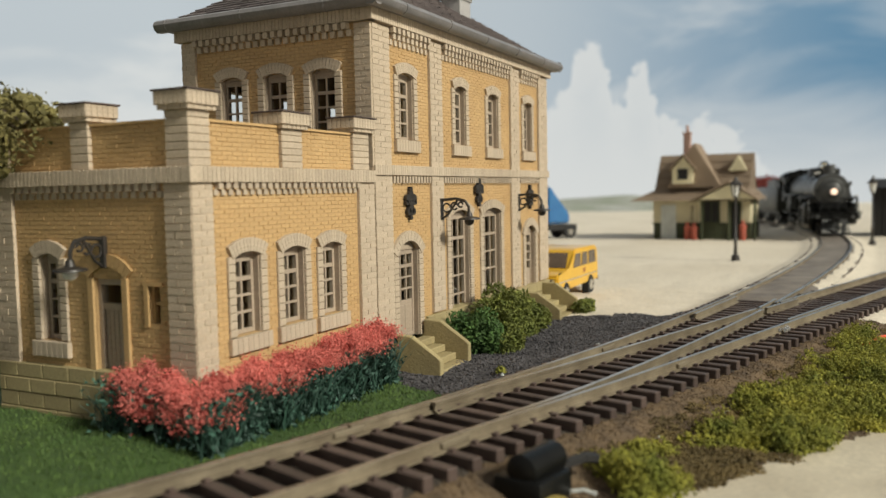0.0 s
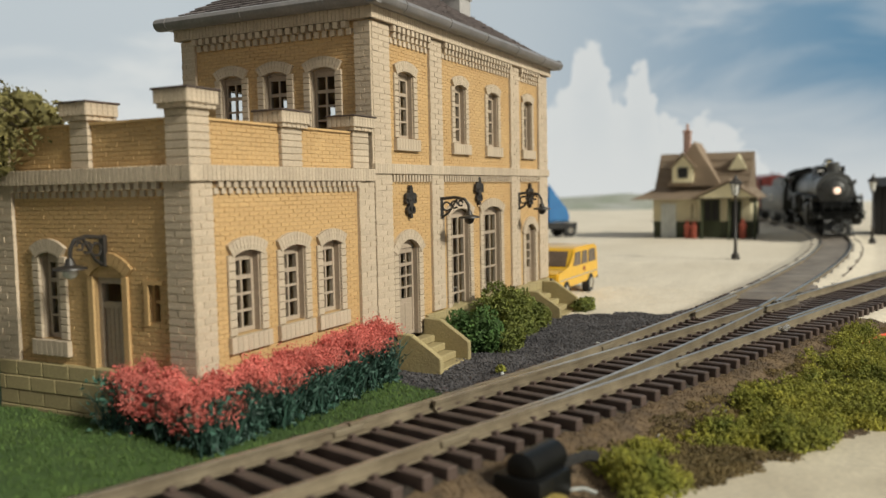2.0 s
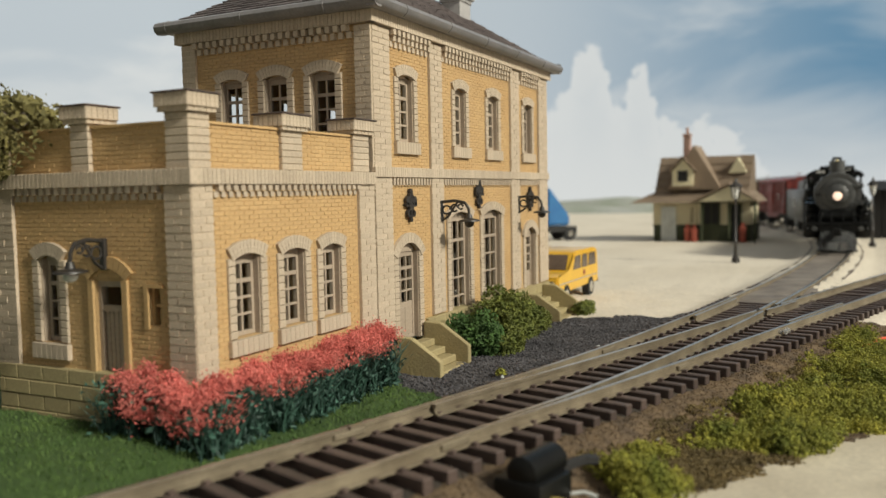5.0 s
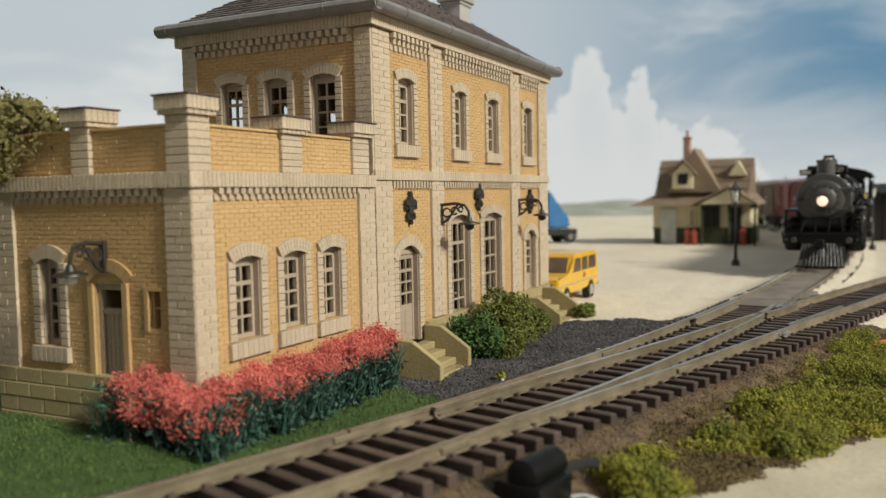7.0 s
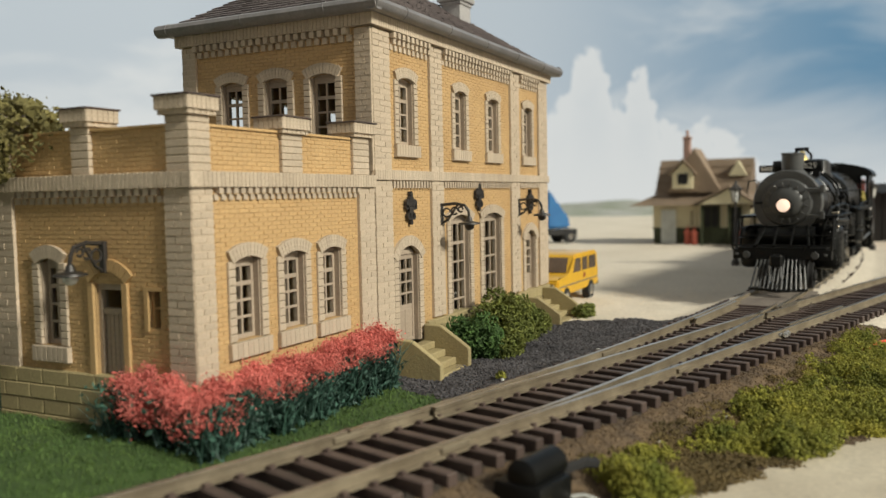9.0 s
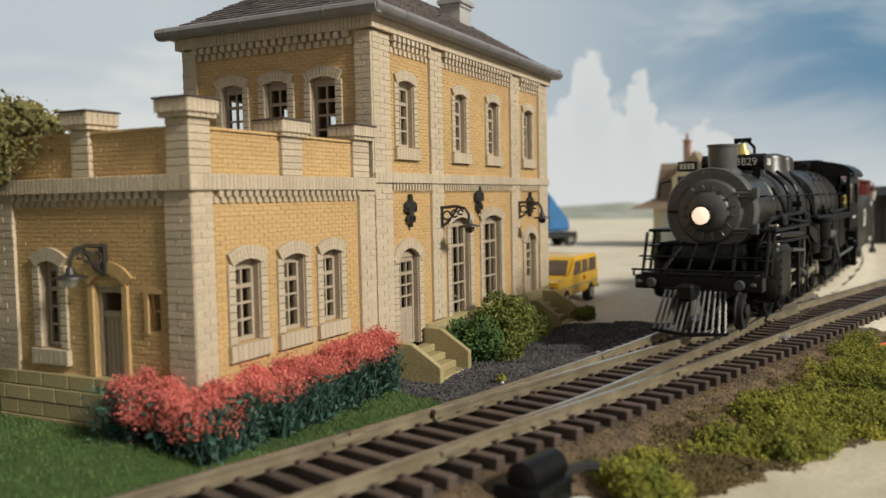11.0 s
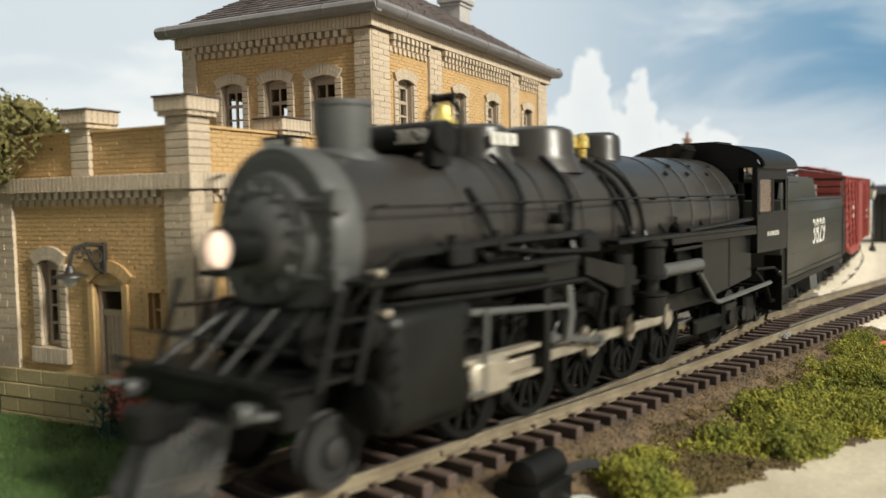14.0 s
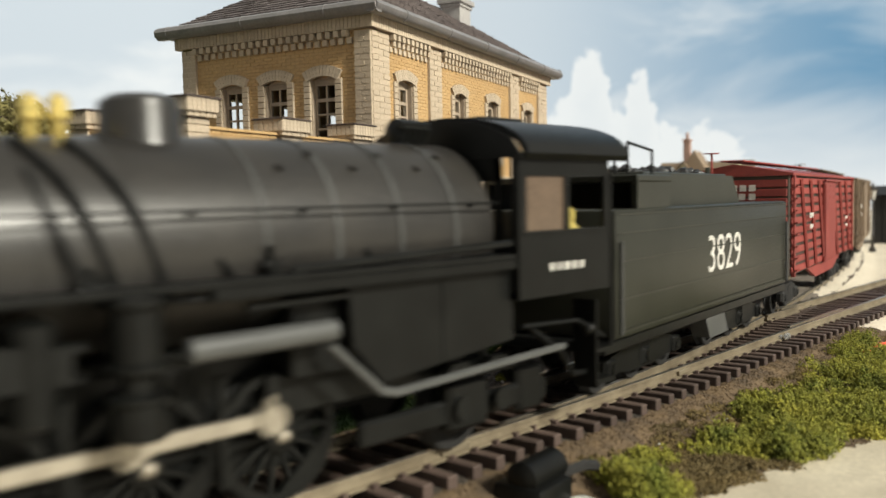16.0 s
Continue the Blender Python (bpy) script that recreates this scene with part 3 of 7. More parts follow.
def sash(face, u0, u1, z0, z1, cols, rows, label="taupe wooden window with small panes", name="window", solid=0.0):
    """Frame, bars and single panes; solid: the height of a boarded foot (doors)."""
    bm = B()
    fw, d0, d1 = 0.075, -0.2, -0.11
    face.box(bm, u0, u0 + fw, d0, d1, z0, z1, 0.006)
    face.box(bm, u1 - fw, u1, d0, d1, z0, z1, 0.006)
    face.box(bm, u0 + fw, u1 - fw, d0, d1, z1 - fw * 1.5, z1, 0.006)
    face.box(bm, u0 + fw, u1 - fw, d0, d1, z0, z0 + fw, 0.006)
    for c0, c1 in ((u0, u0 + 0.02), (u1 - 0.02, u1)):
        face.box(bm, c0, c1, d1, 0.0, z0, z1)
    a0, a1, b0, b1 = u0 + fw, u1 - fw, z0 + fw + solid, z1 - fw * 1.5
    if solid:
        face.box(bm, a0, a1, d0 + 0.02, d1 - 0.02, z0 + fw, b0)
        face.box(bm, a0 + 0.1, (a0 + a1) / 2 - 0.05, d1 - 0.03, d1 - 0.005, z0 + fw + 0.1, b0 - 0.1, 0.01)
        face.box(bm, (a0 + a1) / 2 + 0.05, a1 - 0.1, d1 - 0.03, d1 - 0.005, z0 + fw + 0.1, b0 - 0.1, 0.01)
    for k in range(1, cols):
        u = a0 + (a1 - a0) * k / cols
        face.box(bm, u - 0.022, u + 0.022, d0 + 0.03, d1 - 0.008, b0, b1)
    for k in range(1, rows):
        z = b0 + (b1 - b0) * k / rows
        t = 0.035 if k == rows - 1 else 0.02
        face.box(bm, a0, a1, d0 + 0.03, d1 - 0.01, z - t, z + t)
    w = sp(name, bm, FRAME, None, label)
    pw, ph = (a1 - a0) / cols, (b1 - b0) / rows
    key = (face.front, round(pw, 3), round(ph, 3))
    if key not in PANE:
        g = B()
        Face(face.front, 0).box(g, -pw / 2, pw / 2, -0.006, 0.006, -ph / 2, ph / 2)
        PANE[key] = mesh_of("pane", g, GLASS)
    for i in range(cols):
        for j in range(rows):
            q = shared("pane", PANE[key], w, face.p(a0 + (i + 0.5) * pw, (d0 + d1) / 2, b0 + (j + 0.5) * ph) - SO)
            q.visible_shadow = False
    return w


def full_opening(face, u0, u1, z0, z1, cols, rows, rise=0.065, sill=True, solid=0.0, name="window", label="taupe wooden window with small panes", jamb=0.17):
    host = sash(face, u0, u1, z0, z1 - rise * 0.3, cols, rows, label, name, solid)
    opening_trim(face, host, u0, u1, z0, z1 - rise * 0.3, rise, sill, jamb)
    return (u0, u1, z0, z1 + rise * 0.6)


def dentils(face, u0, u1, z0, z1, rows, pitch, parent, d=0.10):
    """Rows of corbelled brick ends, each row further out than the one below."""
    bm = B()
    h = (z1 - z0) / rows
    n = max(1, int((u1 - u0) / pitch))
    for r in range(rows):
        for k in range(n):
            u = u0 + (u1 - u0) * (k + 0.15 + 0.5 * (r % 2) * 0.7) / n
            face.box(bm, u, u + pitch * 0.58, -0.02, d * (r + 1) / rows, z0 + r * h + 0.005, z0 + (r + 1) * h - 0.005)
    tagged(sp("dentil_course", bm, STONE, parent), kind="stuff")


def band(face, u0, u1, z0, z1, d, parent, pitch=0.095):
    """A course of bricks on end."""
    bm = B()
    n = max(1, round((u1 - u0) / pitch))
    for k in range(n):
        a, b = u0 + (u1 - u0) * k / n, u0 + (u1 - u0) * (k + 1) / n
        face.box(bm, a + 0.003, b - 0.003, -0.05, d, z0, z1, 0.007)
    tagged(sp("stone_course", bm, STONE, parent), kind="stuff")


def build_station():
    # annex front
    ah = [full_opening(FRONT, a, b, 1.26, 2.56, 2, 4) for a, b in ((10.26, 10.88), (11.5, 12.12), (12.66, 13.26))]
    w = wall("annex_front_wall", FRONT, XA, XM, 0.6, 3.72, ah, [(XA, 9.78, 0, 9), (13.9, XM, 0, 9), *[(h[0] - 0.17, h[1] + 0.17, h[2] - 0.27, h[3]) for h in ah]], True)
    stack(FRONT, XA - 0.06, 9.78, 0.7, 3.7, w)
    stack(FRONT, 13.92, 14.5, 0.7, 3.7, w)
    dentils(FRONT, 9.8, 13.9, 3.5, 3.7, 2, 0.17, w)
    band(FRONT, XA - 0.14, XM - 0.08, 3.7, 3.94, 0.13, w)
    # annex side
    YL = 13.25
    sd = full_opening(SIDE_A, 11.66, 12.12, 1.17, 2.56, 2, 4)
    door = (10.26, 10.88, 0.45, 2.22)
    hatch = (9.49, 9.71, 1.56, 2.14)
    w = wall("annex_side_wall", SIDE_A, YF, YL, 0.6, 3.72, [sd, door, hatch], [(YF, 9.27, 0, 9), (12.68, YL, 0, 9), (sd[0] - 0.17, sd[1] + 0.17, sd[2] - 0.27, sd[3])], True)
    stack(SIDE_A, YF - 0.06, 9.27, 0.7, 3.7, w)
    stack(SIDE_A, 12.68, YL + 0.05, 0.7, 3.7, w)
    dentils(SIDE_A, 9.3, 12.66, 3.48, 3.7, 2, 0.17, w)
    band(SIDE_A, YF - 0.14, YL + 0.1, 3.7, 3.94, 0.13, w)
    # annex door with its ochre arch
    bm = B()
    SIDE_A.box(bm, door[0], door[0] + 0.07, -0.2, -0.06, door[2], door[3])
    SIDE_A.box(bm, door[1] - 0.07, door[1], -0.2, -0.06, door[2], door[3])
    SIDE_A.box(bm, door[0] + 0.07, door[1] - 0.07, -0.2, -0.06, door[3] - 0.1, door[3])
    SIDE_A.box(bm, door[0] + 0.07, door[1] - 0.07, -0.2, -0.08, 1.72, 1.82)
    d = sp("door_frame", bm, FRAME, None, "taupe plank door with a small top light")
    bm = B()
    for k in range(5):
        a = door[0] + 0.07 + k * 0.096
        SIDE_A.box(bm, a + 0.003, a + 0.093, -0.19, -0.12, door[2], 1.72, 0.006)
    sp("door_leaf", bm, FRAME, d)
    bm = B()
    SIDE_A.box(bm, door[0] + 0.07, door[1] - 0.07, -0.16, -0.15, 1.82, door[3] - 0.1)
    sp("pane", bm, GLASS, d).visible_shadow = False
    bm = B()
    cu, wd, rise = (door[0] + door[1]) / 2, 0.42, 0.2
    R = (wd * wd + rise * rise) / (2 * rise)
    zc, half = 2.3 + rise - R - 0.05, math.asin(wd / R)
    for k in range(9):
        a0, a1 = -half + 2 * half * k / 9 + 0.008, -half + 2 * half * (k + 1) / 9 - 0.008
        slab(bm, [SIDE_A.p(cu + r * math.sin(a), -0.02, zc + r * math.cos(a)) for r, a in ((R - 0.03, a0), (R - 0.03, a1), (R + 0.17, a1), (R + 0.17, a0))], SIDE_A.out() * 0.07)
    for a, b in ((door[0] - 0.13, door[0]), (door[1], door[1] + 0.13)):
        SIDE_A.box(bm, a, b, -0.02, 0.05, door[2], 2.24, 0.01)
    sp("door_arch", bm, BRICK, d, "ochre brick door arch")
    bm = B()
    SIDE_A.box(bm, hatch[0], hatch[0] + 0.04, -0.18, -0.06, hatch[2], hatch[3])
    SIDE_A.box(bm, hatch[1] - 0.04, hatch[1], -0.18, -0.06, hatch[2], hatch[3])
    SIDE_A.box(bm, hatch[0], hatch[1], -0.18, -0.08, 1.84, 1.88)
    SIDE_A.box(bm, hatch[0] - 0.08, hatch[1] + 0.1, -0.02, 0.04, hatch[3], hatch[3] + 0.06)
    SIDE_A.box(bm, hatch[1], hatch[1] + 0.08, -0.02, 0.04, hatch[2] - 0.05, hatch[3])
    h = sp("small_window", bm, BRICK, None, "narrow slit window in a brick frame")
    bm = B()
    SIDE_A.box(bm, hatch[0] + 0.04, hatch[1] - 0.04, -0.14, -0.13, hatch[2], hatch[3])
    sp("pane", bm, GLASS, h).visible_shadow = False
    # parapet, piers and their caps
    for face, spans in ((FRONT, ((9.8, 11.58), (12.16, 13.85))), (SIDE_A, ((9.25, 10.86), (11.27, 12.8)))):
        for a, b in spans:
            f2 = Face(face.front, face.at + 0.06)
            p = wall("parapet", f2, a, b, 3.9, 4.62, [], label="low ochre brick parapet")
            bm = B()
            f2.box(bm, a, b, -0.34, 0.05, 4.62, 4.66)
            sp("coping", bm, BRICK, p)
    for n, (x0, x1, y0, y1, top) in enumerate(((XA - 0.02, 9.82, YF - 0.02, 9.25, 4.78), (11.58, 12.16, YF - 0.02, 9.2, 4.62), (13.82, 14.4, YF - 0.02, 9.2, 4.68), (XA - 0.02, 9.8, 10.86, 11.27, 4.70), (XA - 0.02, 9.8, 12.8, 13.25, 4.7))):
        bm = B()
        box(bm, x0 + 0.02, x1 - 0.02, y0 + 0.02, y1 - 0.02, 3.94, top)
        p = sp("pier", bm, STONE, None, "buff stone parapet pier with a flared cap")
        n = round((top - 3.94) / 0.118)
        for k in range(n):
            q = B()
            hh = (top - 3.94) / n
            box(q, x0, x1, y0, y1, 3.94 + k * hh + 0.004, 3.94 + (k + 1) * hh - 0.004, 0.012)
            sp("stone", q, STONE, p)
        bm = B()
        e = 0.10
        for a in np.arange(x0 - e + 0.04, x1 + e - 0.05, 0.13):
            box(bm, a, a + 0.07, y0 - e + 0.03, y1 + e - 0.03, top, top + 0.07)
        for a in np.arange(y0 - e + 0.04, y1 + e - 0.05, 0.13):
            box(bm, x0 - e + 0.03, x1 + e - 0.03, a, a + 0.07, top + 0.001, top + 0.069)
        tagged(sp("corbel", bm, STONE, p), kind="stuff")
        bm = B()
        box(bm, x0 - e + 0.02, x1 + e - 0.02, y0 - e + 0.02, y1 + e - 0.02, top + 0.07, top + 0.27)
        cap = sp("cap", bm, STONE, p)
        n = round((x1 - x0 + 2 * e) / 0.1)
        w = (x1 - x0 + 2 * e) / n
        for k in range(n):
            piece(Face(True, y0 - e), cap, x0 - e + k * w + 0.003, x0 - e + (k + 1) * w - 0.003, -0.02, 0.0, top + 0.07, top + 0.27, STONE, "cap_stone", 0.01)
        n = round((y1 - y0 + 2 * e) / 0.1)
        w = (y1 - y0 + 2 * e) / n
        for k in range(n):
            piece(Face(False, x0 - e), cap, y0 - e + k * w + 0.003, y0 - e + (k + 1) * w - 0.003, -0.02, 0.0, top + 0.07, top + 0.27, STONE, "cap_stone", 0.01)
        bm = B()
        box(bm, x0 - e - 0.03, x1 + e + 0.03, y0 - e - 0.03, y1 + e + 0.03, top + 0.27, top + 0.30, 0.008)
        sp("cap_plate", bm, CAP_DARK, p, "dark plate on the cap")
    bm = B()
    box(bm, XA + 0.3, XM, YF + 0.35, YL, 3.9, 4.0)
    sp("annex_roof", bm, SLATE)
    bm = B()
    box(bm, XA, XM, YL - 0.25, YL, 0.6, 4.6)
    sp("annex_back_wall", bm, CORE)
    # plinth of large blocks
    def plinth(face, u0, u1, z0, z1, rows, length):
        bm = B()
        face.box(bm, u0, u1, -0.25, 0.05, z0, z1)
        host = sp("plinth", bm, BASE_STONE, None, "mossy cut-stone plinth")
        for r in range(rows):
            h = (z1 - z0) / rows
            u = u0 - (length / 2 if r % 2 else 0)
            while u < u1:
                a, b = max(u, u0), min(u + length, u1)
                if b - a > 0.05:
                    piece(face, host, a + 0.006, b - 0.006, 0.0, 0.085 - 0.01 * (r % 2), z0 + r * h + 0.006, z0 + (r + 1) * h - 0.006, BASE_STONE, "plinth_stone", 0.02)
                u += length
    plinth(SIDE_A, YF - 0.1, 13.2, -0.25, 0.76, 4, 0.62)
    plinth(FRONT, XA - 0.1, XM, -0.45, 0.66, 4, 0.62)
    plinth(FRONT, XM, 15.2, -0.45, 0.66, 4, 0.62)
    plinth(FRONT, 16.7, XE + 0.05, -0.45, 0.66, 4, 0.62)

    # main block, front
    lower = [full_opening(FRONT, 15.47, 16.39, 0.3, 2.3, 3, 4, 0.2, False, 0.75, "door", "taupe double door with glazed upper panels", 0.2),
             full_opening(FRONT, 18.05, 19.15, 0.4, 2.95, 3, 5, 0.12, False, 0.0, "window", "tall taupe glazed double door", 0.2),
             full_opening(FRONT, 20.0, 21.2, 0.4, 2.95, 3, 5, 0.12, False, 0.0, "window", "tall taupe glazed double door", 0.2),
             full_opening(FRONT, 23.1, 23.9, 0.3, 2.3, 2, 4, 0.2, False, 0.75, "door", "taupe double door with glazed upper panels", 0.2)]
    upper = [full_opening(FRONT, a, b, 4.62, 6.0, 2, 4) for a, b in ((15.62, 16.3), (18.4, 19.02), (20.42, 21.1), (23.05, 23.7))]
    pil = [(XM - 0.02, 15.23), (17.04, 17.66), (21.95, 22.61), (24.23, XE)]
    cov = [(a, b, 0, 9) for a, b in pil]
    cov += [(h[0] - 0.2, h[1] + 0.2, h[2], h[3] + 0.05) for h in lower] + [(h[0] - 0.17, h[1] + 0.17, h[2] - 0.27, h[3]) for h in upper]
    w = wall("main_front_wall", FRONT, XM, XE, 0.3, 7.0, lower + upper, cov + [(XM, XE, 3.85, 4.05)])
    for a, b in pil:
        stack(FRONT, a, b, 0.7, 3.85, w)
        stack(FRONT, a, b, 4.05, 6.9, w)
    for a, b in ((15.25, 17.02), (17.68, 21.93), (22.63, 24.2)):
        dentils(FRONT, a, b, 3.68, 3.84, 1, 0.13, w, 0.08)
        dentils(FRONT, a, b, 6.56, 6.92, 3, 0.19, w, 0.15)
    band(FRONT, XM - 0.06, XE + 0.04, 3.85, 4.06, 0.11, w)
    band(FRONT, XM - 0.16, XE + 0.12, 6.93, 7.18, 0.16, w)
    # main block, side above the annex
    su = [full_opening(SIDE_M, a, b, 4.62, 6.02, 2, 4) for a, b in ((9.63, 10.24), (10.84, 11.44), (12.04, 12.62))]
    w = wall("main_side_wall", SIDE_M, YF + 0.3, YB, 0.3, 7.0, su, [(YF, 9.15, 0, 9), (13.3, YB, 0, 9), (YF, YB, 0, 3.95), *[(h[0] - 0.17, h[1] + 0.17, h[2] - 0.27, h[3]) for h in su]])
    stack(SIDE_M, YF - 0.06, 9.13, 3.9, 6.9, w)
    stack(SIDE_M, 13.3, YB, 3.9, 6.9, w)
    dentils(SIDE_M, 9.15, 13.28, 6.65, 6.92, 2, 0.19, w, 0.17)
    band(SIDE_M, YF - 0.16, YB + 0.12, 6.93, 7.18, 0.16, w)
    bm = B()
    rear = [(a, b, 4.6, 6.0) for a, b in ((16, 17), (18.2, 19.2), (20.4, 21.4), (22.6, 23.6))]
    bm2 = core(Face(True, YB), XM + 0.3, XE, 0.0, 7.0, rear)
    sp("main_back_wall", bm2, CORE)
    box(bm, XE - 0.3, XE, YF + 0.3, YB - 0.001, 0.3, 7.0)
    sp("main_end_wall", bm, CORE)
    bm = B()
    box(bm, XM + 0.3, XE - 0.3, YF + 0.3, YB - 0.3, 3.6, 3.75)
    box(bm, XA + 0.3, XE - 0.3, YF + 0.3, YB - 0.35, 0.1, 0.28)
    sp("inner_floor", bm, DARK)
    # hipped roof with overlapping slates, gutter and chimney
    o, ze, zr = 0.3, 7.33, 9.15
    x0, x1, y0, y1 = XM - o, XE + o, YF - o, YB + o
    ym, r0, r1 = (y0 + y1) / 2, XM + 2.55, XE - 2.55
    bm = B()
    c = [(x0, y0, ze), (x1, y0, ze), (x1, y1, ze), (x0, y1, ze), (r0, ym, zr), (r1, ym, zr)]
    vs = [bm.verts.new(p) for p in c]
    for f in ((0, 1, 5, 4), (1, 2, 5), (2, 3, 4, 5), (3, 0, 4), (3, 2, 1, 0)):
        bm.faces.new([vs[i] for i in f])
    roof = sp("roof", bm, SLATE, None, "grey slate hipped roof")
    rnd = random.Random(8)
    verts, faces = [], []
    quads = ((c[0], c[1], c[5], c[4]), (c[3], c[0], c[4], c[4]))
    for A, Bq, C, D in quads:
        A, Bq, C, D = map(Vector, (A, Bq, C, D))
        nrm = (Bq - A).cross(D - A).normalized()
        if nrm.z < 0:
            nrm = -nrm
        nr = 22
        for r in range(nr):
            v0, v1 = r / nr, (r + 1.25) / nr
            L0, R0 = A.lerp(D, v0), Bq.lerp(C, v0)
            L1, R1 = A.lerp(D, min(1, v1)), Bq.lerp(C, min(1, v1))
            n = max(1, int((R0 - L0).length / 0.2))
            for k in range(n):
                u0, u1 = (k + 0.5 * (r % 2) * 0.98) / n, (k + 0.93 + 0.5 * (r % 2)) / n
                if u1 > 1.001:
                    continue
                e = rnd.uniform(0.03, 0.05)
                q = [L0.lerp(R0, u0) + nrm * e, L0.lerp(R0, u1) + nrm * e, L1.lerp(R1, u1) + nrm * 0.006, L1.lerp(R1, u0) + nrm * 0.006, L0.lerp(R0, u0), L0.lerp(R0, u1)]
                i = len(verts)
                verts += [p - SO for p in q]
                faces += [(i, i + 1, i + 2, i + 3), (i + 4, i + 5, i + 1, i)]
    tagged(raw("slating", verts, faces, SLATE, roof), kind="stuff")
    for a, b in (((x0, y0), (x1, y0)), ((x0, y0), (x0, y1)), ((x1, y0), (x1, y1))):
        bm = B()
        dx = Vector((b[0] - a[0], b[1] - a[1], 0)).normalized()
        nv = Vector((dx.y, -dx.x, 0)) if a[1] == b[1] else Vector((-1 if a[0] == x0 else 1, 0, 0))
        ring = [(-0.1, 0.1), (0.02, 0.1), (0.13, 0.05), (0.17, -0.03), (0.14, -0.12), (0.05, -0.18), (-0.1, -0.17)]
        e0, e1 = Vector((*a, ze)) - dx * 0.12, Vector((*b, ze)) + dx * 0.12
        slab(bm, [e0 + nv * u + Vector((0, 0, v)) for u, v in ring], e1 - e0)
        L = (e1 - e0).length
        k = 1.2
        while k < L:
            slab(bm, [e0 + dx * k + nv * (u * 1.03 + 0.008) + Vector((0, 0, v * 1.05)) for u, v in ring[1:6]], dx * 0.05)
            k += 2.1
        sp("gutter", bm, GUTTER, roof, "grey rounded gutter", True)
    bm = B()
    bmesh.ops.create_icosphere(bm, subdivisions=2, radius=0.17, matrix=Matrix.Translation((x0 + 0.02, y0 + 0.02, ze - 0.02)))
    sp("gutter_corner", bm, GUTTER, roof, "", True)
    bm = B()
    box(bm, XM - 0.3, XE + 0.3, YF - 0.3, YB + 0.3, 7.18, 7.2)
    sp("soffit", bm, GUTTER, roof)
    ch = Vector((22.45, 10.6, 0))
    bm = B()
    box(bm, ch.x - 0.36, ch.x + 0.36, ch.y - 0.3, ch.y + 0.3, 8.0, 9.1, 0.015)
    cm = sp("chimney", bm, CHIM, roof, "plain grey chimney with a flat cap")
    bm = B()
    box(bm, ch.x - 0.46, ch.x + 0.46, ch.y - 0.4, ch.y + 0.4, 9.1, 9.25, 0.02)
    box(bm, ch.x - 0.4, ch.x + 0.4, ch.y - 0.34, ch.y + 0.34, 9.0, 9.1, 0.015)
    sp("chimney_cap", bm, CHIM, cm)

    # entrance steps with cheek walls
    for x0, x1 in ((15.2, 16.42), (22.85, 24.3)):
        for k in range(4):
            bm = B()
            box(bm, x0, x1, YF - 0.12 - 0.26 * (4 - k), YF - 0.1, -0.36 + 0.16 * k, -0.36 + 0.16 * (k + 1) - 0.003, 0.018)
            if k == 0:
                st = sp("steps", bm, BASE_STONE, None, "four worn stone entrance steps")
            else:
                sp("step", bm, BASE_STONE, st)
        for c, lift in ((x0 - 0.15, -0.12), (x1, 0)):
            bm = B()
            ya, yb = YF - 0.1, YF - 1.2
            slab(bm, [(c, ya, -0.42), (c, yb, -0.42), (c, yb, 0.16 + lift), (c, yb + 0.1, 0.22 + lift), (c, ya - 0.42, 0.62 + lift), (c, ya, 0.64 + lift)], (0.15, 0, 0))
            bmesh.ops.bevel(bm, geom=bm.edges[:], offset=0.02, affect="EDGES")
            sp("cheek_wall", bm, BASE_STONE, st)


build_station()


def fleur(face, u, z):
    """Cast-iron wall anchor in the shape of a lily."""
    bm = B()
    def disc(du, dz, r):
        rod(bm, face.p(u + du, 0.03, z + dz), face.p(u + du, 0.10, z + dz), r, n=14)
    for du, dz, r in ((0, 0.17, 0.09), (0, 0.27, 0.06), (-0.14, 0.08, 0.10), (0.14, 0.08, 0.10), (-0.19, 0.0, 0.055), (0.19, 0.0, 0.055), (0, -0.15, 0.11), (-0.1, -0.2, 0.08), (0.1, -0.2, 0.08), (0, -0.33, 0.05)):
        disc(du, dz, r)
    face.box(bm, u - 0.13, u + 0.13, 0.02, 0.11, z - 0.06, z + 0.0)
    face.box(bm, u - 0.035, u + 0.035, 0.02, 0.10, z - 0.38, z + 0.34)
    sp("wall_anchor", bm, IRON, None, "black cast-iron lily-shaped wall anchor", True)


for u, z in ((16.0, 3.27), (19.68, 3.47), (23.42, 3.3)):
    fleur(FRONT, u, z)


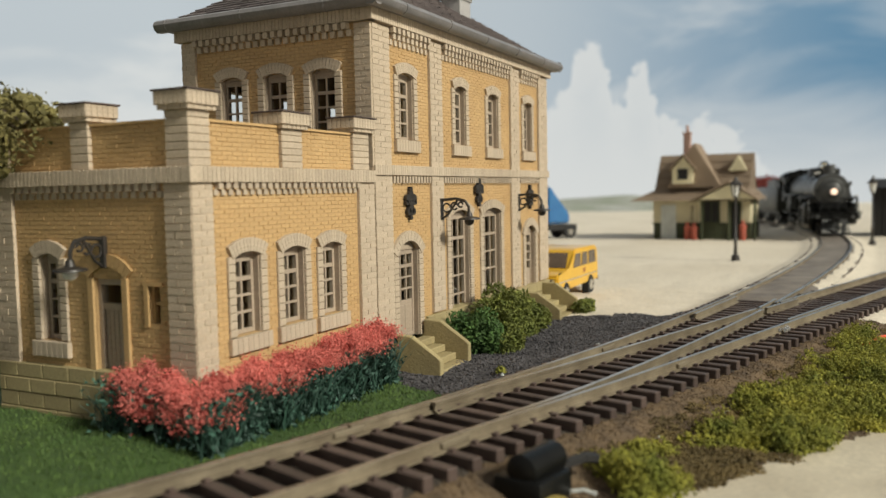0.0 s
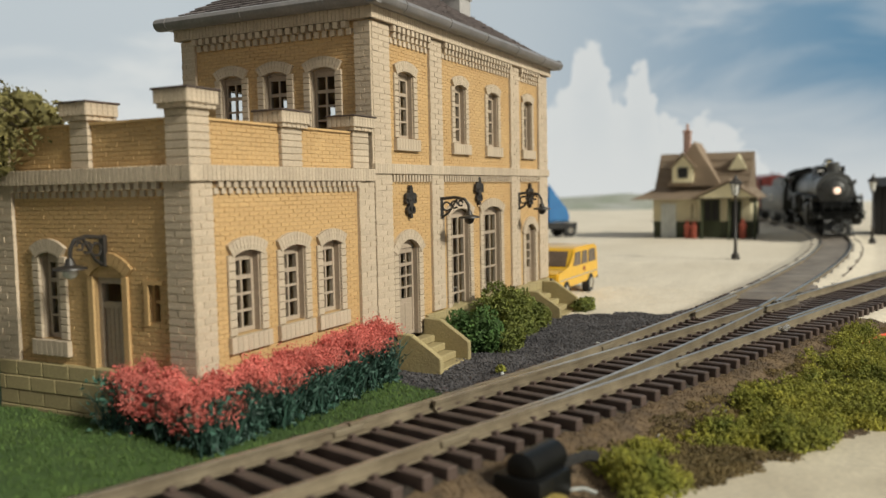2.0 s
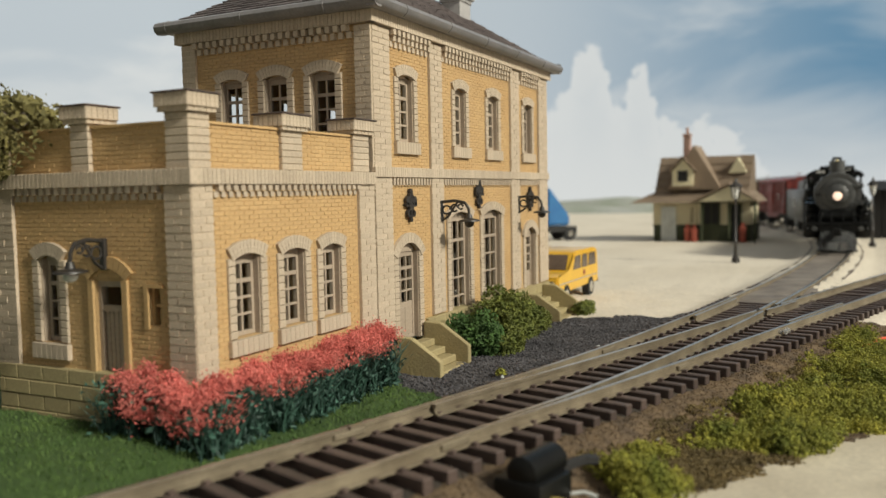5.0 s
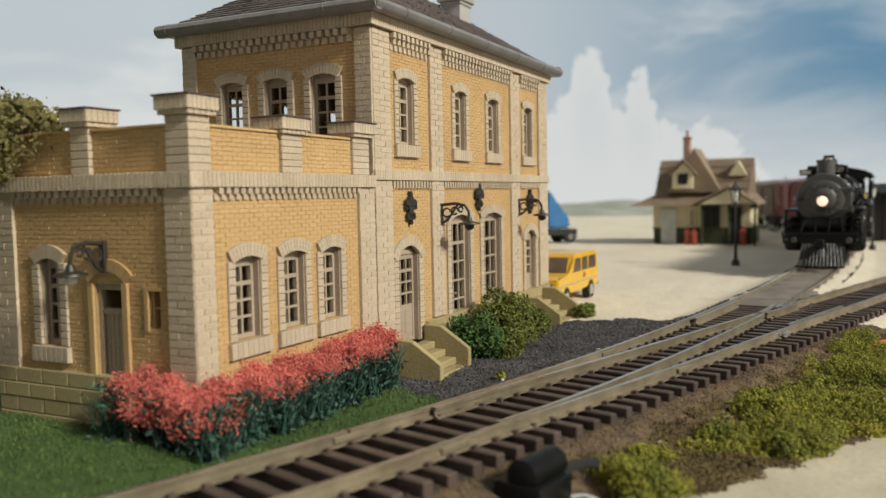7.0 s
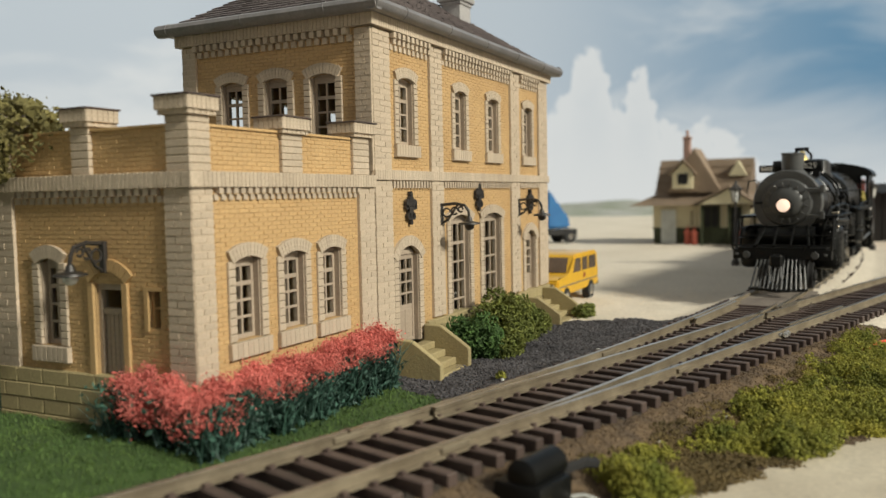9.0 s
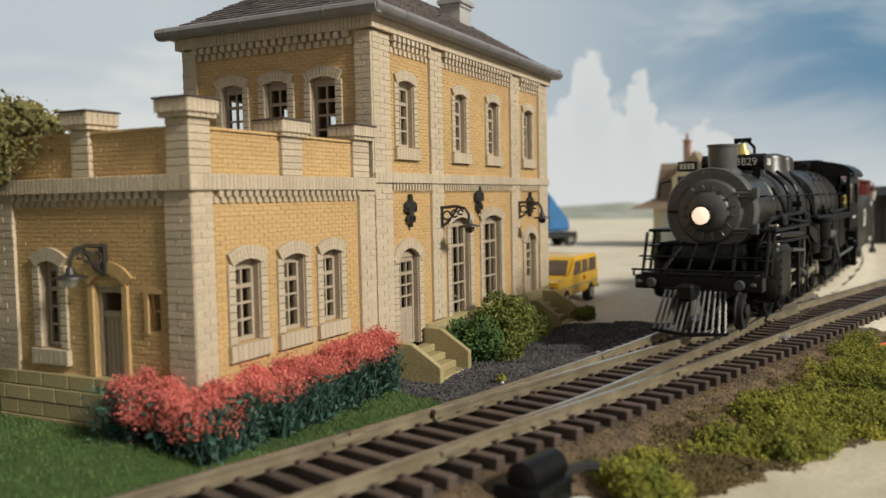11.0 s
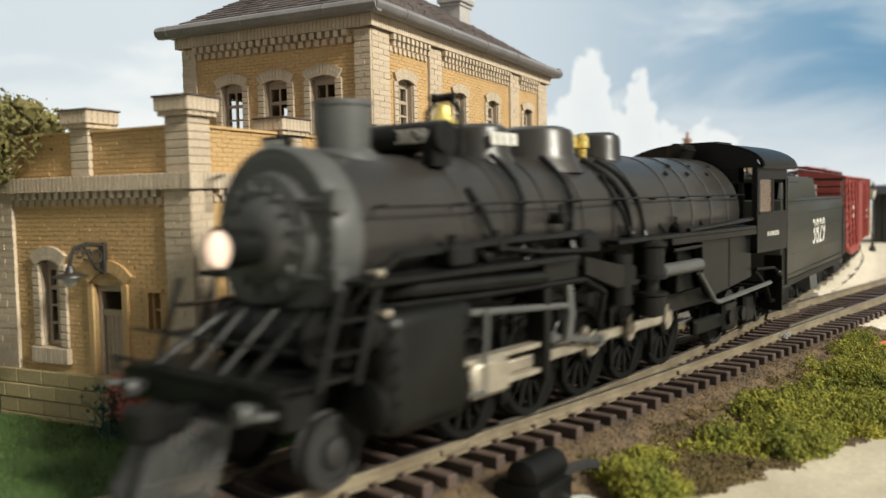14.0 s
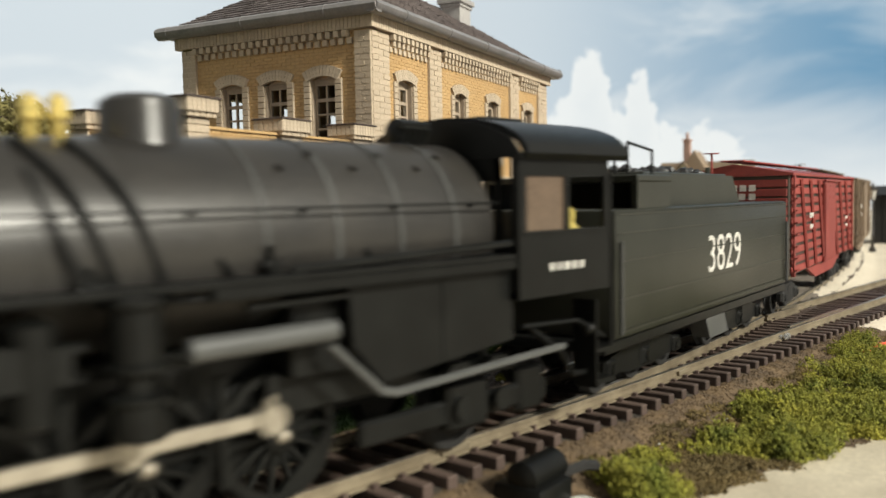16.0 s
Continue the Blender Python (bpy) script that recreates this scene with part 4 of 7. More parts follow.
def bracket_lamp(face, u, z, way, reach=1.0):
    """Scrolled iron arm with a hanging dish lamp; way: along the wall."""
    base = face.p(u, 0.06, z)
    lamp = thing("wall_lamp", base, 0, "black scrolled iron bracket lamp on a brick wall", "wall lamp", "bracket lamps")
    o, out, up = Vector((0, 0, 0)), face.out(), Vector((0, 0, 1))
    bm = B()
    q = face.p(0, 0, 0)
    Face(face.front, 0).box(bm, -0.06, 0.06, -0.045, 0.03, -0.22, 0.28, 0.01)
    part("back_plate", bm, IRON, lamp)
    bm = B()
    path = [o + up * 0.24, o + out * 0.5 * reach + up * 0.27, o + out * 0.85 * reach + up * 0.22, o + out * 0.98 * reach + up * 0.08, o + out * reach - up * 0.1]
    pipe(bm, path, 0.035)
    pipe(bm, [o - up * 0.2, o + out * 0.25 * reach - up * 0.1, o + out * 0.45 * reach + up * 0.1, o + out * 0.6 * reach + up * 0.25], 0.028)
    for c, r in ((o + out * 0.2 * reach + up * 0.06, 0.1), (o + out * 0.48 * reach + up * 0.1, 0.085), (o + out * 0.7 * reach + up * 0.13, 0.06)):
        along = up.cross(out)
        pts = [c + (out * math.cos(a) + up * math.sin(a)) * r for a in np.linspace(0, 5.6, 9)]
        pipe(bm, pts, 0.022, 5)
    part("scroll_arm", bm, IRON, lamp)
    bm = B()
    lathe(bm, [(0.02, 0.05), (0.0, 0.06), (-0.08, 0.08), (-0.12, 0.24), (-0.15, 0.25), (-0.16, 0.2), (-0.12, 0.06)], o + out * reach - up * 0.06, "z", 20)
    part("shade", bm, IRON, lamp, "", True)
    bm = B()
    bmesh.ops.create_icosphere(bm, subdivisions=2, radius=0.12, matrix=Matrix.Translation(o + out * reach - up * 0.24))
    part("globe", bm, LAMP_GLASS if not face.front else IRON, lamp, "round lamp globe", True)


bracket_lamp(FRONT, 17.5, 3.05, 1, 0.72)
bracket_lamp(FRONT, 22.5, 3.1, 1, 0.7)
bracket_lamp(SIDE_A, 10.6, 2.62, 1, 0.62)


# ---- the train: forward is local +x, left is +y; origins lie on the rail top ----
def lettering(name, words, size, parent, m, material=WHITE):
    """Raised letters of the built-in font as a mesh part."""
    cu = bpy.data.curves.new(name, "FONT")
    cu.offset = -0.006 * size * K
    cu.body, cu.size, cu.extrude, cu.align_x, cu.align_y = words, size * K, 0.006 * K, "CENTER", "CENTER"
    tmp = bpy.data.objects.new(name, cu)
    me = bpy.data.meshes.new_from_object(tmp)
    bpy.data.objects.remove(tmp)
    me.materials.clear()
    me.materials.append(material)
    ob = new(name, me)
    ob.parent = parent
    ob.matrix_basis = m
    return ob


def side_sign(x, y, z, left=True):
    """Upright on the left or right flank, read from outside."""
    r = Matrix(((-1, 0, 0), (0, 0, 1), (0, 1, 0))).to_4x4() if left else Matrix(((1, 0, 0), (0, 0, -1), (0, 1, 0))).to_4x4()
    return Matrix.Translation((x * K, y * K, z * K)) @ r


def front_sign(x, y, z):
    return Matrix.Translation((x * K, y * K, z * K)) @ Matrix(((0, 0, 1), (1, 0, 0), (0, 1, 0))).to_4x4()


def bars(name, parent, x, y, z, widths, h, left=True, gap=0.05):
    """Unreadable or reserved lettering as plain bars."""
    bm = B()
    total = sum(widths) + gap * (len(widths) - 1)
    u = x + total / 2
    d = 0.012 if left else -0.012
    for w in widths:
        box(bm, u - w, u, y, y + d, z - h / 2, z + h / 2)
        u -= w + gap
    part(name, bm, WHITE, parent)


def wheel_mesh(r, spokes, weight, width=0.14):
    bm = B()
    lathe(bm, [(-width / 2 - 0.03, r + 0.03), (-width / 2, r + 0.03), (-width / 2 + 0.02, r), (width / 2, r - 0.005), (width / 2, r - 0.10), (-width / 2 - 0.03, r - 0.10)], (0, 0, 0), "y", 36)
    # open the ring: drop the two caps
    bmesh.ops.delete(bm, geom=[f for f in bm.faces if len(f.verts) > 4], context="FACES")
    lathe(bm, [(-width / 2, 0.17), (width / 2 + 0.05, 0.17), (width / 2 + 0.08, 0.10)], (0, 0, 0), "y", 16)
    if spokes:
        for k in range(spokes):
            a = 2 * math.pi * k / spokes
            rod(bm, (0.14 * math.cos(a), 0, 0.14 * math.sin(a)), ((r - 0.08) * math.cos(a), 0, (r - 0.08) * math.sin(a)), 0.045, 0.035, 6)
        if weight:
            pts = [(math.cos(a) * (r - 0.09), -0.04, math.sin(a) * (r - 0.09)) for a in np.linspace(math.pi - 0.75, math.pi + 0.75, 9)]
            slab(bm, pts, (0, 0.10, 0))
            rod(bm, (weight, -0.05, 0), (weight, width / 2 + 0.1, 0), 0.13, n=12)
    else:
        lathe(bm, [(-0.03, r - 0.08), (0.03, r - 0.09), (0.05, 0.2)], (0, 0, 0), "y", 28)
    return mesh_of("wheel", bm, BLACK if spokes else CAR_DARK, True)


WHEELS = []      # (object, x, y, z, radius) turned with the distance run
RODS = []        # (object, x, y, z)
GEAR = []        # main rod and crosshead of one side

DRIVER_R, CRANK, CRANK_START = 0.72, 0.33, 1.79
DRIVERS = [-3.3, -4.78, -6.26, -7.74, -9.22]


def wheel(parent, me, x, y, r):
    w = shared("wheel", me, parent, (x, y, r), (0, 0, 0 if y > 0 else math.pi))
    WHEELS.append((w, x, y, r, r))
    return w


def shorten(ob, start, factor):
    """Draws what lies behind start closer together along the engine."""
    for c in ob.children_recursive:
        if c.type == "MESH":
            for v in c.data.vertices:
                if v.co.x < start * K:
                    v.co.x = start * K + (v.co.x - start * K) * factor


def more_fittings(e, zc):
    """Pipes, valves, brackets and plugs along the boiler and round the front."""
    bm = B()
    pipe(bm, [(-1.3, 1.12, 2.15), (-1.55, 1.38, 2.18), (-2.4, 1.42, 2.16), (-4.2, 1.42, 2.1)], 0.085, 8)
    part("delivery_pipe", bm, BLACK, e, "", True)
    bm = B()
    pipe(bm, [(-1.2, 1.0, 1.98), (-1.6, 1.3, 2.02), (-3.0, 1.34, 1.99), (-5.4, 1.34, 1.96), (-6.1, 1.3, 1.7), (-6.1, 1.2, 1.2)], 0.05, 7)
    part("drain_pipe", bm, BLACK, e, "", True)
    bm = B()
    pipe(bm, [(-3.2, 0.9, zc + 0.55), (-3.3, 1.1, zc + 0.2), (-3.5, 1.2, zc - 0.25), (-4.4, 1.3, zc - 0.35), (-5.6, 1.32, zc - 0.4)], 0.045, 7)
    pipe(bm, [(-6.9, 0.85, zc + 0.75), (-7.05, 1.16, zc + 0.15), (-7.3, 1.25, zc - 0.4), (-8.6, 1.34, zc - 0.45)], 0.04, 7)
    part("branch_pipe", bm, BLACK, e, "", True)
    for x, z in ((-3.45, zc - 0.2), (-5.0, zc + 0.1), (-7.3, zc - 0.3), (-9.3, zc - 0.2)):
        bm = B()
        rod(bm, (x, 0.95, z), (x, 1.28, z), 0.085, n=10)
        rod(bm, (x - 0.12, 1.2, z), (x + 0.12, 1.2, z), 0.06, n=8)
        rod(bm, (x, 1.2, z), (x, 1.2, z + 0.2), 0.035, n=6)
        part("check_valve", bm, BLACK, e, "", True)
    for x, z in ((-0.95, 2.42), (-1.05, 1.98)):
        bm = B()
        bmesh.ops.create_icosphere(bm, subdivisions=2, radius=0.055, matrix=Matrix.Translation((x, 1.47, z)))
        rod(bm, (x, 1.3, z), (x, 1.44, z), 0.03, n=6)
        part("bright_knob", bm, STEEL, e, "bright round steel knob", True)
    bm = B()
    box(bm, -2.75, -2.3, 1.05, 1.38, 2.36, 2.62, 0.04)
    rod(bm, (-2.52, 1.2, 2.6), (-2.52, 1.2, 2.75), 0.07, n=10)
    part("lubricator", bm, BLACK, e)
    bm = B()
    box(bm, -5.95, -5.45, 1.0, 1.34, 2.3, 2.62, 0.05)
    part("lubricator", bm, BLACK, e)
    for k in range(6):
        bm = B()
        a = 0.62 if k % 2 else 0.82
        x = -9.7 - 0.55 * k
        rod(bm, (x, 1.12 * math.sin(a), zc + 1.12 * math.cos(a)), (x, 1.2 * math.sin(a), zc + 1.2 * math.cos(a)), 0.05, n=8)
        part("washout_plug", bm, BLACK_LIT, e, "", True)
    # hangers between running board and frame, brake shoes, spring rigging
    for x in (-3.9, -5.5, -7.1, -8.8):
        bm = B()
        box(bm, x - 0.05, x + 0.05, 0.86, 0.95, 0.35, 1.5, 0.01)
        box(bm, x - 0.12, x + 0.1, 0.7, 0.86, 0.55, 1.05, 0.03)
        part("brake_hanger", bm, BLACK, e)
    for x in DRIVERS:
        bm = B()
        for n, (w, z) in enumerate(((0.62, 1.66), (0.5, 1.71), (0.38, 1.76), (0.26, 1.81))):
            box(bm, x - w, x + w, 0.84, 1.0, z, z + 0.045)
        rod(bm, (x - 0.6, 0.92, 1.3), (x - 0.6, 0.92, 1.68), 0.03, n=6)
        rod(bm, (x + 0.6, 0.92, 1.3), (x + 0.6, 0.92, 1.68), 0.03, n=6)
        part("leaf_spring", bm, BLACK, e)
    bm = B()
    slab(bm, [(-5.3, 1.36, 2.3), (-5.3, 1.36, 2.05), (-6.3, 1.36, 1.75), (-7.0, 1.36, 1.75), (-7.0, 1.36, 2.05), (-6.3, 1.36, 2.12)], (0, 0.07, 0))
    part("gear_frame", bm, BLACK, e)
    # rear steps, pipes and springs of the trailing truck
    for x in (-12.3, -13.1):
        bm = B()
        for k in range(5):
            box(bm, x - 0.36 + 0.05 * k, x + 0.36 - 0.05 * k, 1.04, 1.18, 0.98 + 0.04 * k, 1.015 + 0.04 * k)
        rod(bm, (x, 1.16, 0.62), (x, 1.24, 0.62), 0.15, n=12)
        part("truck_spring", bm, BLACK, e)
    bm = B()
    pipe(bm, [(-13.6, 1.3, 1.5), (-14.3, 1.34, 1.1), (-14.6, 1.34, 0.75), (-15.2, 1.3, 0.7)], 0.045, 7)
    pipe(bm, [(-13.3, 1.42, 1.55), (-14.6, 1.42, 1.5), (-15.3, 1.42, 1.2)], 0.035, 7)
    bmesh.ops.create_icosphere(bm, subdivisions=2, radius=0.1, matrix=Matrix.Translation((-14.9, 1.42, 1.35)))
    part("cab_pipework", bm, BLACK, e, "", True)
    # ribs and bolts on the cylinder block
    bm = B()
    for x in (-1.1, -2.34):
        for k in range(6):
            bmesh.ops.create_icosphere(bm, subdivisions=1, radius=0.03, matrix=Matrix.Translation((x, 1.55, 0.8 + 0.2 * k)))
    tagged(part("cylinder_bolt", bm, BLACK, e), kind="stuff")


def steam_engine():
    e = thing("steam_locomotive", (14, 4.5, RAIL_Z), 180, "black steam locomotive with a lit headlight, hauling a train", "locomotive")
    ZC, HZ = 2.77, 2.69
    bm = B()
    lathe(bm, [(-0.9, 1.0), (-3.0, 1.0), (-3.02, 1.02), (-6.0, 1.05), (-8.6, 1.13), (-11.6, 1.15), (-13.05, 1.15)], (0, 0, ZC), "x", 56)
    boiler = part("boiler", bm, BLACK_LIT, e, "black boiler with thin jacket bands", True)
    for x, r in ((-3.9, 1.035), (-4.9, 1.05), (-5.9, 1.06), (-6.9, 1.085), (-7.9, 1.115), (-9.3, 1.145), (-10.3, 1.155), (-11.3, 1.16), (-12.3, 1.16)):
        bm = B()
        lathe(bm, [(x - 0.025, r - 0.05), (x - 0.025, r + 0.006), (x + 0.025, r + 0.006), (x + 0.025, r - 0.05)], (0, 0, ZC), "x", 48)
        part("boiler_band", bm, GRAPH if x < -9 else BLACK_LIT, boiler, "", True)
    bm = B()
    lathe(bm, [(-1.15, 1.005), (-1.15, 1.05), (-0.78, 1.05), (-0.74, 1.02), (-0.74, 0.78), (-0.70, 0.74), (-0.64, 0.72), (-0.60, 0.56), (-0.59, 0.50), (-0.52, 0.44), (-0.47, 0.25), (-0.46, 0.1)], (0, 0, ZC), "x", 56)
    smoke = part("smokebox_front", bm, GRAPH, e, "graphite-grey smokebox front", True)
    bolts = B()
    for k in range(40):
        a = 2 * math.pi * k / 40
        bmesh.ops.create_icosphere(bolts, subdivisions=1, radius=0.022, matrix=Matrix.Translation((-0.735, 0.93 * math.cos(a), ZC + 0.93 * math.sin(a))))
    tagged(part("rivet", bolts, GRAPH, smoke), kind="stuff")
    for k in range(16):
        a = 2 * math.pi * (k + 0.5) / 16
        bm = B()
        u, v = math.cos(a), math.sin(a)
        rod(bm, (-0.66, 0.56 * u, ZC + 0.56 * v), (-0.53, 0.56 * u, ZC + 0.56 * v), 0.04, n=6)
        rod(bm, (-0.57, 0.5 * u, ZC + 0.5 * v), (-0.57, 0.66 * u, ZC + 0.66 * v), 0.022, n=5)
        part("door_dog", bm, GRAPH, smoke)
    for dz in (0.42, -0.42):
        bm = B()
        rod(bm, (-0.66, 0.55, ZC + dz), (-0.70, 1.02, ZC + dz), 0.04, n=6)
        rod(bm, (-0.66, 0.55, ZC + dz - 0.09), (-0.70, 1.02, ZC + dz - 0.05), 0.03, n=6)
        box(bm, -0.86, -0.66, 0.98, 1.12, ZC + dz - 0.13, ZC + dz + 0.13, 0.02)
        part("door_hinge", bm, GRAPH, smoke)
    bm = B()
    rod(bm, (-0.66, -0.98, ZC), (-0.70, -0.7, ZC), 0.03, n=6)
    pipe(bm, [(-0.8, -0.95, ZC + 0.75), (-0.78, -1.2, ZC + 0.7), (-0.78, -1.25, ZC + 0.3)], 0.02)
    part("grab_iron", bm, BLACK, smoke)
    # headlight
    bm = B()
    lathe(bm, [(-0.55, 0.15), (-0.5, 0.2), (-0.03, 0.235), (0.0, 0.245), (0.0, 0.21), (-0.02, 0.205)], (0, 0, HZ), "x", 24)
    hl = part("headlight", bm, BLACK, e, "", True)
    bm = B()
    lathe(bm, [(-0.02, 0.205), (0.01, 0.19), (0.035, 0.11), (0.04, 0.02)], (0, 0, HZ), "x", 24)
    part("lens", bm, HEADLIGHT, hl, "glowing warm white lens", True)
    # stack, domes, bell
    bm = B()
    lathe(bm, [(3.5, 0.5), (3.74, 0.44), (3.82, 0.34), (4.32, 0.355), (4.34, 0.375), (4.4, 0.375), (4.4, 0.3), (4.1, 0.28)], (-1.88, 0, 0), "z", 32)
    part("smokestack", bm, GRAPH, e, "grey straight smokestack", True)
    bm = B()
    lathe(bm, [(-0.8, 0.12), (-0.78, 0.21), (0.78, 0.21), (0.8, 0.12)], (-2.95, 0, 3.98), "y", 24)
    box(bm, -3.12, -2.78, -0.7, -0.5, 3.6, 3.95)
    box(bm, -3.12, -2.78, 0.5, 0.7, 3.6, 3.95)
    fw = part("feedwater_heater", bm, BLACK, e, "", True)
    lettering("number_board", "3829", 0.27, fw, front_sign(-2.735, 0.36, 3.98))
    bm = B()
    box(bm, -1.55, -1.4, -0.98, -0.52, 3.76, 4.0, 0.01)
    nb = part("number_box", bm, BLACK, e)
    bm = B()
    for k in range(4):
        box(bm, -1.4, -1.39, -0.92 + 0.095 * k, -0.85 + 0.095 * k, 3.81, 3.95)
    part("number_mark", bm, WHITE, nb)
    bm = B()
    lathe(bm, [(4.22, 0.22), (4.25, 0.21), (4.36, 0.13), (4.5, 0.1), (4.54, 0.02)], (-3.85, 0, 0), "z", 20)
    bell = part("bell", bm, BRASS, e, "brass bell in a black yoke", True)
    bm = B()
    pipe(bm, [(-3.85, -0.3, 3.8), (-3.85, -0.3, 4.4), (-3.85, -0.12, 4.58), (-3.85, 0.12, 4.58), (-3.85, 0.3, 4.4), (-3.85, 0.3, 3.8)], 0.04)
    rod(bm, (-3.85, -0.22, 4.6), (-3.85, 0.22, 4.6), 0.06)
    rod(bm, (-4.1, 0, 4.6), (-3.6, 0, 4.6), 0.04)
    part("yoke", bm, BLACK, bell)
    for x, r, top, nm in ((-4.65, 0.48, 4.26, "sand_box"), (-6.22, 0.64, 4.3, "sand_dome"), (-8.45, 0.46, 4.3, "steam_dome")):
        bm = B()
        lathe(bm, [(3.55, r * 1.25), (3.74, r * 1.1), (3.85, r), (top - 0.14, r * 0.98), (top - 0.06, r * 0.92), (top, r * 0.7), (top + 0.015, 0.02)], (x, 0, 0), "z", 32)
        part(nm, bm, BLACK_LIT, e, "", True)
    bars("number_mark", e, -4.65, 0.47, 4.03, [0.12, 0.12, 0.12, 0.12], 0.18)
    for dx, dy in ((-7.2, 0.14), (-7.45, 0.24), (-7.3, -0.2)):
        bm = B()
        lathe(bm, [(3.7, 0.06), (3.98, 0.07), (4.0, 0.11), (4.18, 0.10), (4.25, 0.03)], (dx, dy, 0), "z", 12)
        part("whistle", bm, BRASS, e, "brass whistle and safety valve", True)
    bm = B()
    lathe(bm, [(-0.3, 0.1), (-0.26, 0.2), (0.16, 0.2), (0.2, 0.1)], (-12.5, 0, 4.05), "x", 14)
    for k in range(5):
        rod(bm, (-12.72 + 0.1 * k, 0.1, 3.8), (-12.72 + 0.1 * k, 0.28, 4.12), 0.05)
        bmesh.ops.create_icosphere(bm, subdivisions=1, radius=0.085, matrix=Matrix.Translation((-12.72 + 0.11 * k, 0.22, 4.14)))
    part("steam_turret", bm, BLACK, e, "", True)
    # sand pipes over the boiler, handrail with posts
    for x in (-5.6, -6.9, -4.3, -7.4):
        bm = B()
        pts = []
        for a in np.linspace(0.45, 1.75, 8):
            r = 1.13 + 0.02 * math.sin(a * 7)
            pts.append((x - 0.5 * (a - 0.45) * (1 if x < -6 else -0.3), r * math.sin(a), ZC + r * math.cos(a)))
        pts.append((pts[-1][0], 1.2, 2.3))
        pipe(bm, pts, 0.05)
        part("sand_pipe", bm, BLACK, e)
    bm = B()
    rod(bm, (-1.2, 1.17, ZC + 0.33), (-8.6, 1.22, ZC + 0.36), 0.014, n=6)
    rod(bm, (-8.6, 1.22, ZC + 0.36), (-13, 1.28, ZC + 0.36), 0.014, n=6)
    for k in range(9):
        rod(bm, (-1.4 - 1.4 * k, 0.98, ZC + 0.33), (-1.4 - 1.4 * k, 1.19, ZC + 0.34), 0.025, n=5)
    part("handrail", bm, BLACK, e)
    bm = B()
    pipe(bm, [(-1.9, 1.05, ZC - 0.45), (-2.3, 1.22, ZC - 0.5), (-5.0, 1.25, ZC - 0.52), (-5.2, 1.2, 2.1), (-7.2, 1.2, 2.0)], 0.055)
    for x in (-3.3, -4.5, -5.7, -7.6, -9.0, -11.0):
        box(bm, x - 0.07, x + 0.07, 1.08, 1.2, ZC - 0.42, ZC - 0.28, 0.02)
        rod(bm, (x + 0.3, 1.12, ZC - 0.1), (x + 0.1, 1.22, 2.4), 0.03, n=5)
    pipe(bm, [(-0.85, 1.0, 1.4), (-0.9, 1.1, 2.1), (-1.5, 1.2, 2.55), (-3.6, 1.22, 2.62), (-5.8, 1.2, 2.62), (-6.4, 1.22, 2.4)], 0.06)
    pipe(bm, [(-12.9, 1.28, ZC - 0.3), (-11.9, 1.26, ZC - 0.32), (-11.7, 1.3, ZC - 0.55), (-8.9, 1.3, ZC - 0.58)], 0.05)
    pipe(bm, [(-9.4, 1.4, 2.52), (-13.1, 1.4, 2.62)], 0.05)
    part("pipework", bm, BLACK, e, "", True)
    # running boards
    for s in (1, -1):
        bm = B()
        box(bm, -5.0, -0.75, s * 0.95, s * 1.5, 2.28, 2.35, 0.01)
        rb = part("running_board", bm, BLACK, e)
        bm = B()
        box(bm, -13.1, -6.2, s * 1.02, s * 1.5, 2.42, 2.49, 0.01)
        box(bm, -13.1, -8.4, s * 1.4, s * 1.5, 2.3, 2.42, 0.01)
        part("running_board", bm, BLACK, e)
        bm = B()
        box(bm, -13.1, -9.6, s * 0.5, s * 1.12, 1.35, 2.42, 0.03)
        part("firebox_side", bm, BLACK, e)
    # panel, tank and steam pipes on the left flank
    for s in (1, -1):
        bm = B()
        slab(bm, [(-10.25, s * 1.2, 2.3), (-10.3, s * 1.2, 1.65), (-10.75, s * 1.2, 1.2), (-13.2, s * 1.2, 1.4), (-13.2, s * 1.2, 2.3)], (0, s * 0.15, 0))
        panel = part("ashpan_panel", bm, BLACK, e)
        bm = B()
        y0, y1 = sorted((s * 1.35, s * 1.362))
        box(bm, -11.83, -11.79, y0, y1, 1.3, 2.28)
        part("panel_seam", bm, BLACK, panel)
        bm = B()
        pipe(bm, [(-9.9, s * 1.42, 1.72), (-10.62, s * 1.46, 1.14), (-10.85, s * 1.46, 1.09), (-14.2, s * 1.46, 1.2)], 0.05)
        part("injector_pipe", bm, GRAPH, e, "", True)
        bm = B()
        lathe(bm, [(-10.02, 0.05), (-9.98, 0.12), (-8.16, 0.12), (-8.12, 0.05)], (0, s * 1.38, 1.87), "x", 18)
        part("air_tank", bm, GRAPH, e, "", True)
        # cylinders
        bm = B()
        box(bm, -2.42, -1.03, s * 0.75, s * 1.54, 0.6, 2.0, 0.2, 3)
        cy = part("cylinder", bm, BLACK, e, "", True)
        bm = B()
        lathe(bm, [(-2.5, 0.2), (-2.48, 0.3), (-1.0, 0.3), (-0.98, 0.26), (-0.95, 0.1)], (0, s * 1.16, 0.95), "x", 24)
        part("cylinder_head", bm, BLACK, cy, "", True)
        bm = B()
        lathe(bm, [(-2.6, 0.12), (-2.55, 0.24), (-0.95, 0.24), (-0.9, 0.2), (-0.8, 0.08)], (0, s * 1.2, 1.78), "x", 20)
        part("valve_chest", bm, BLACK, cy, "", True)
        bm = B()
        box(bm, -4.4, -2.4, s * 1.05, s * 1.25, 1.1, 1.17, 0.01)
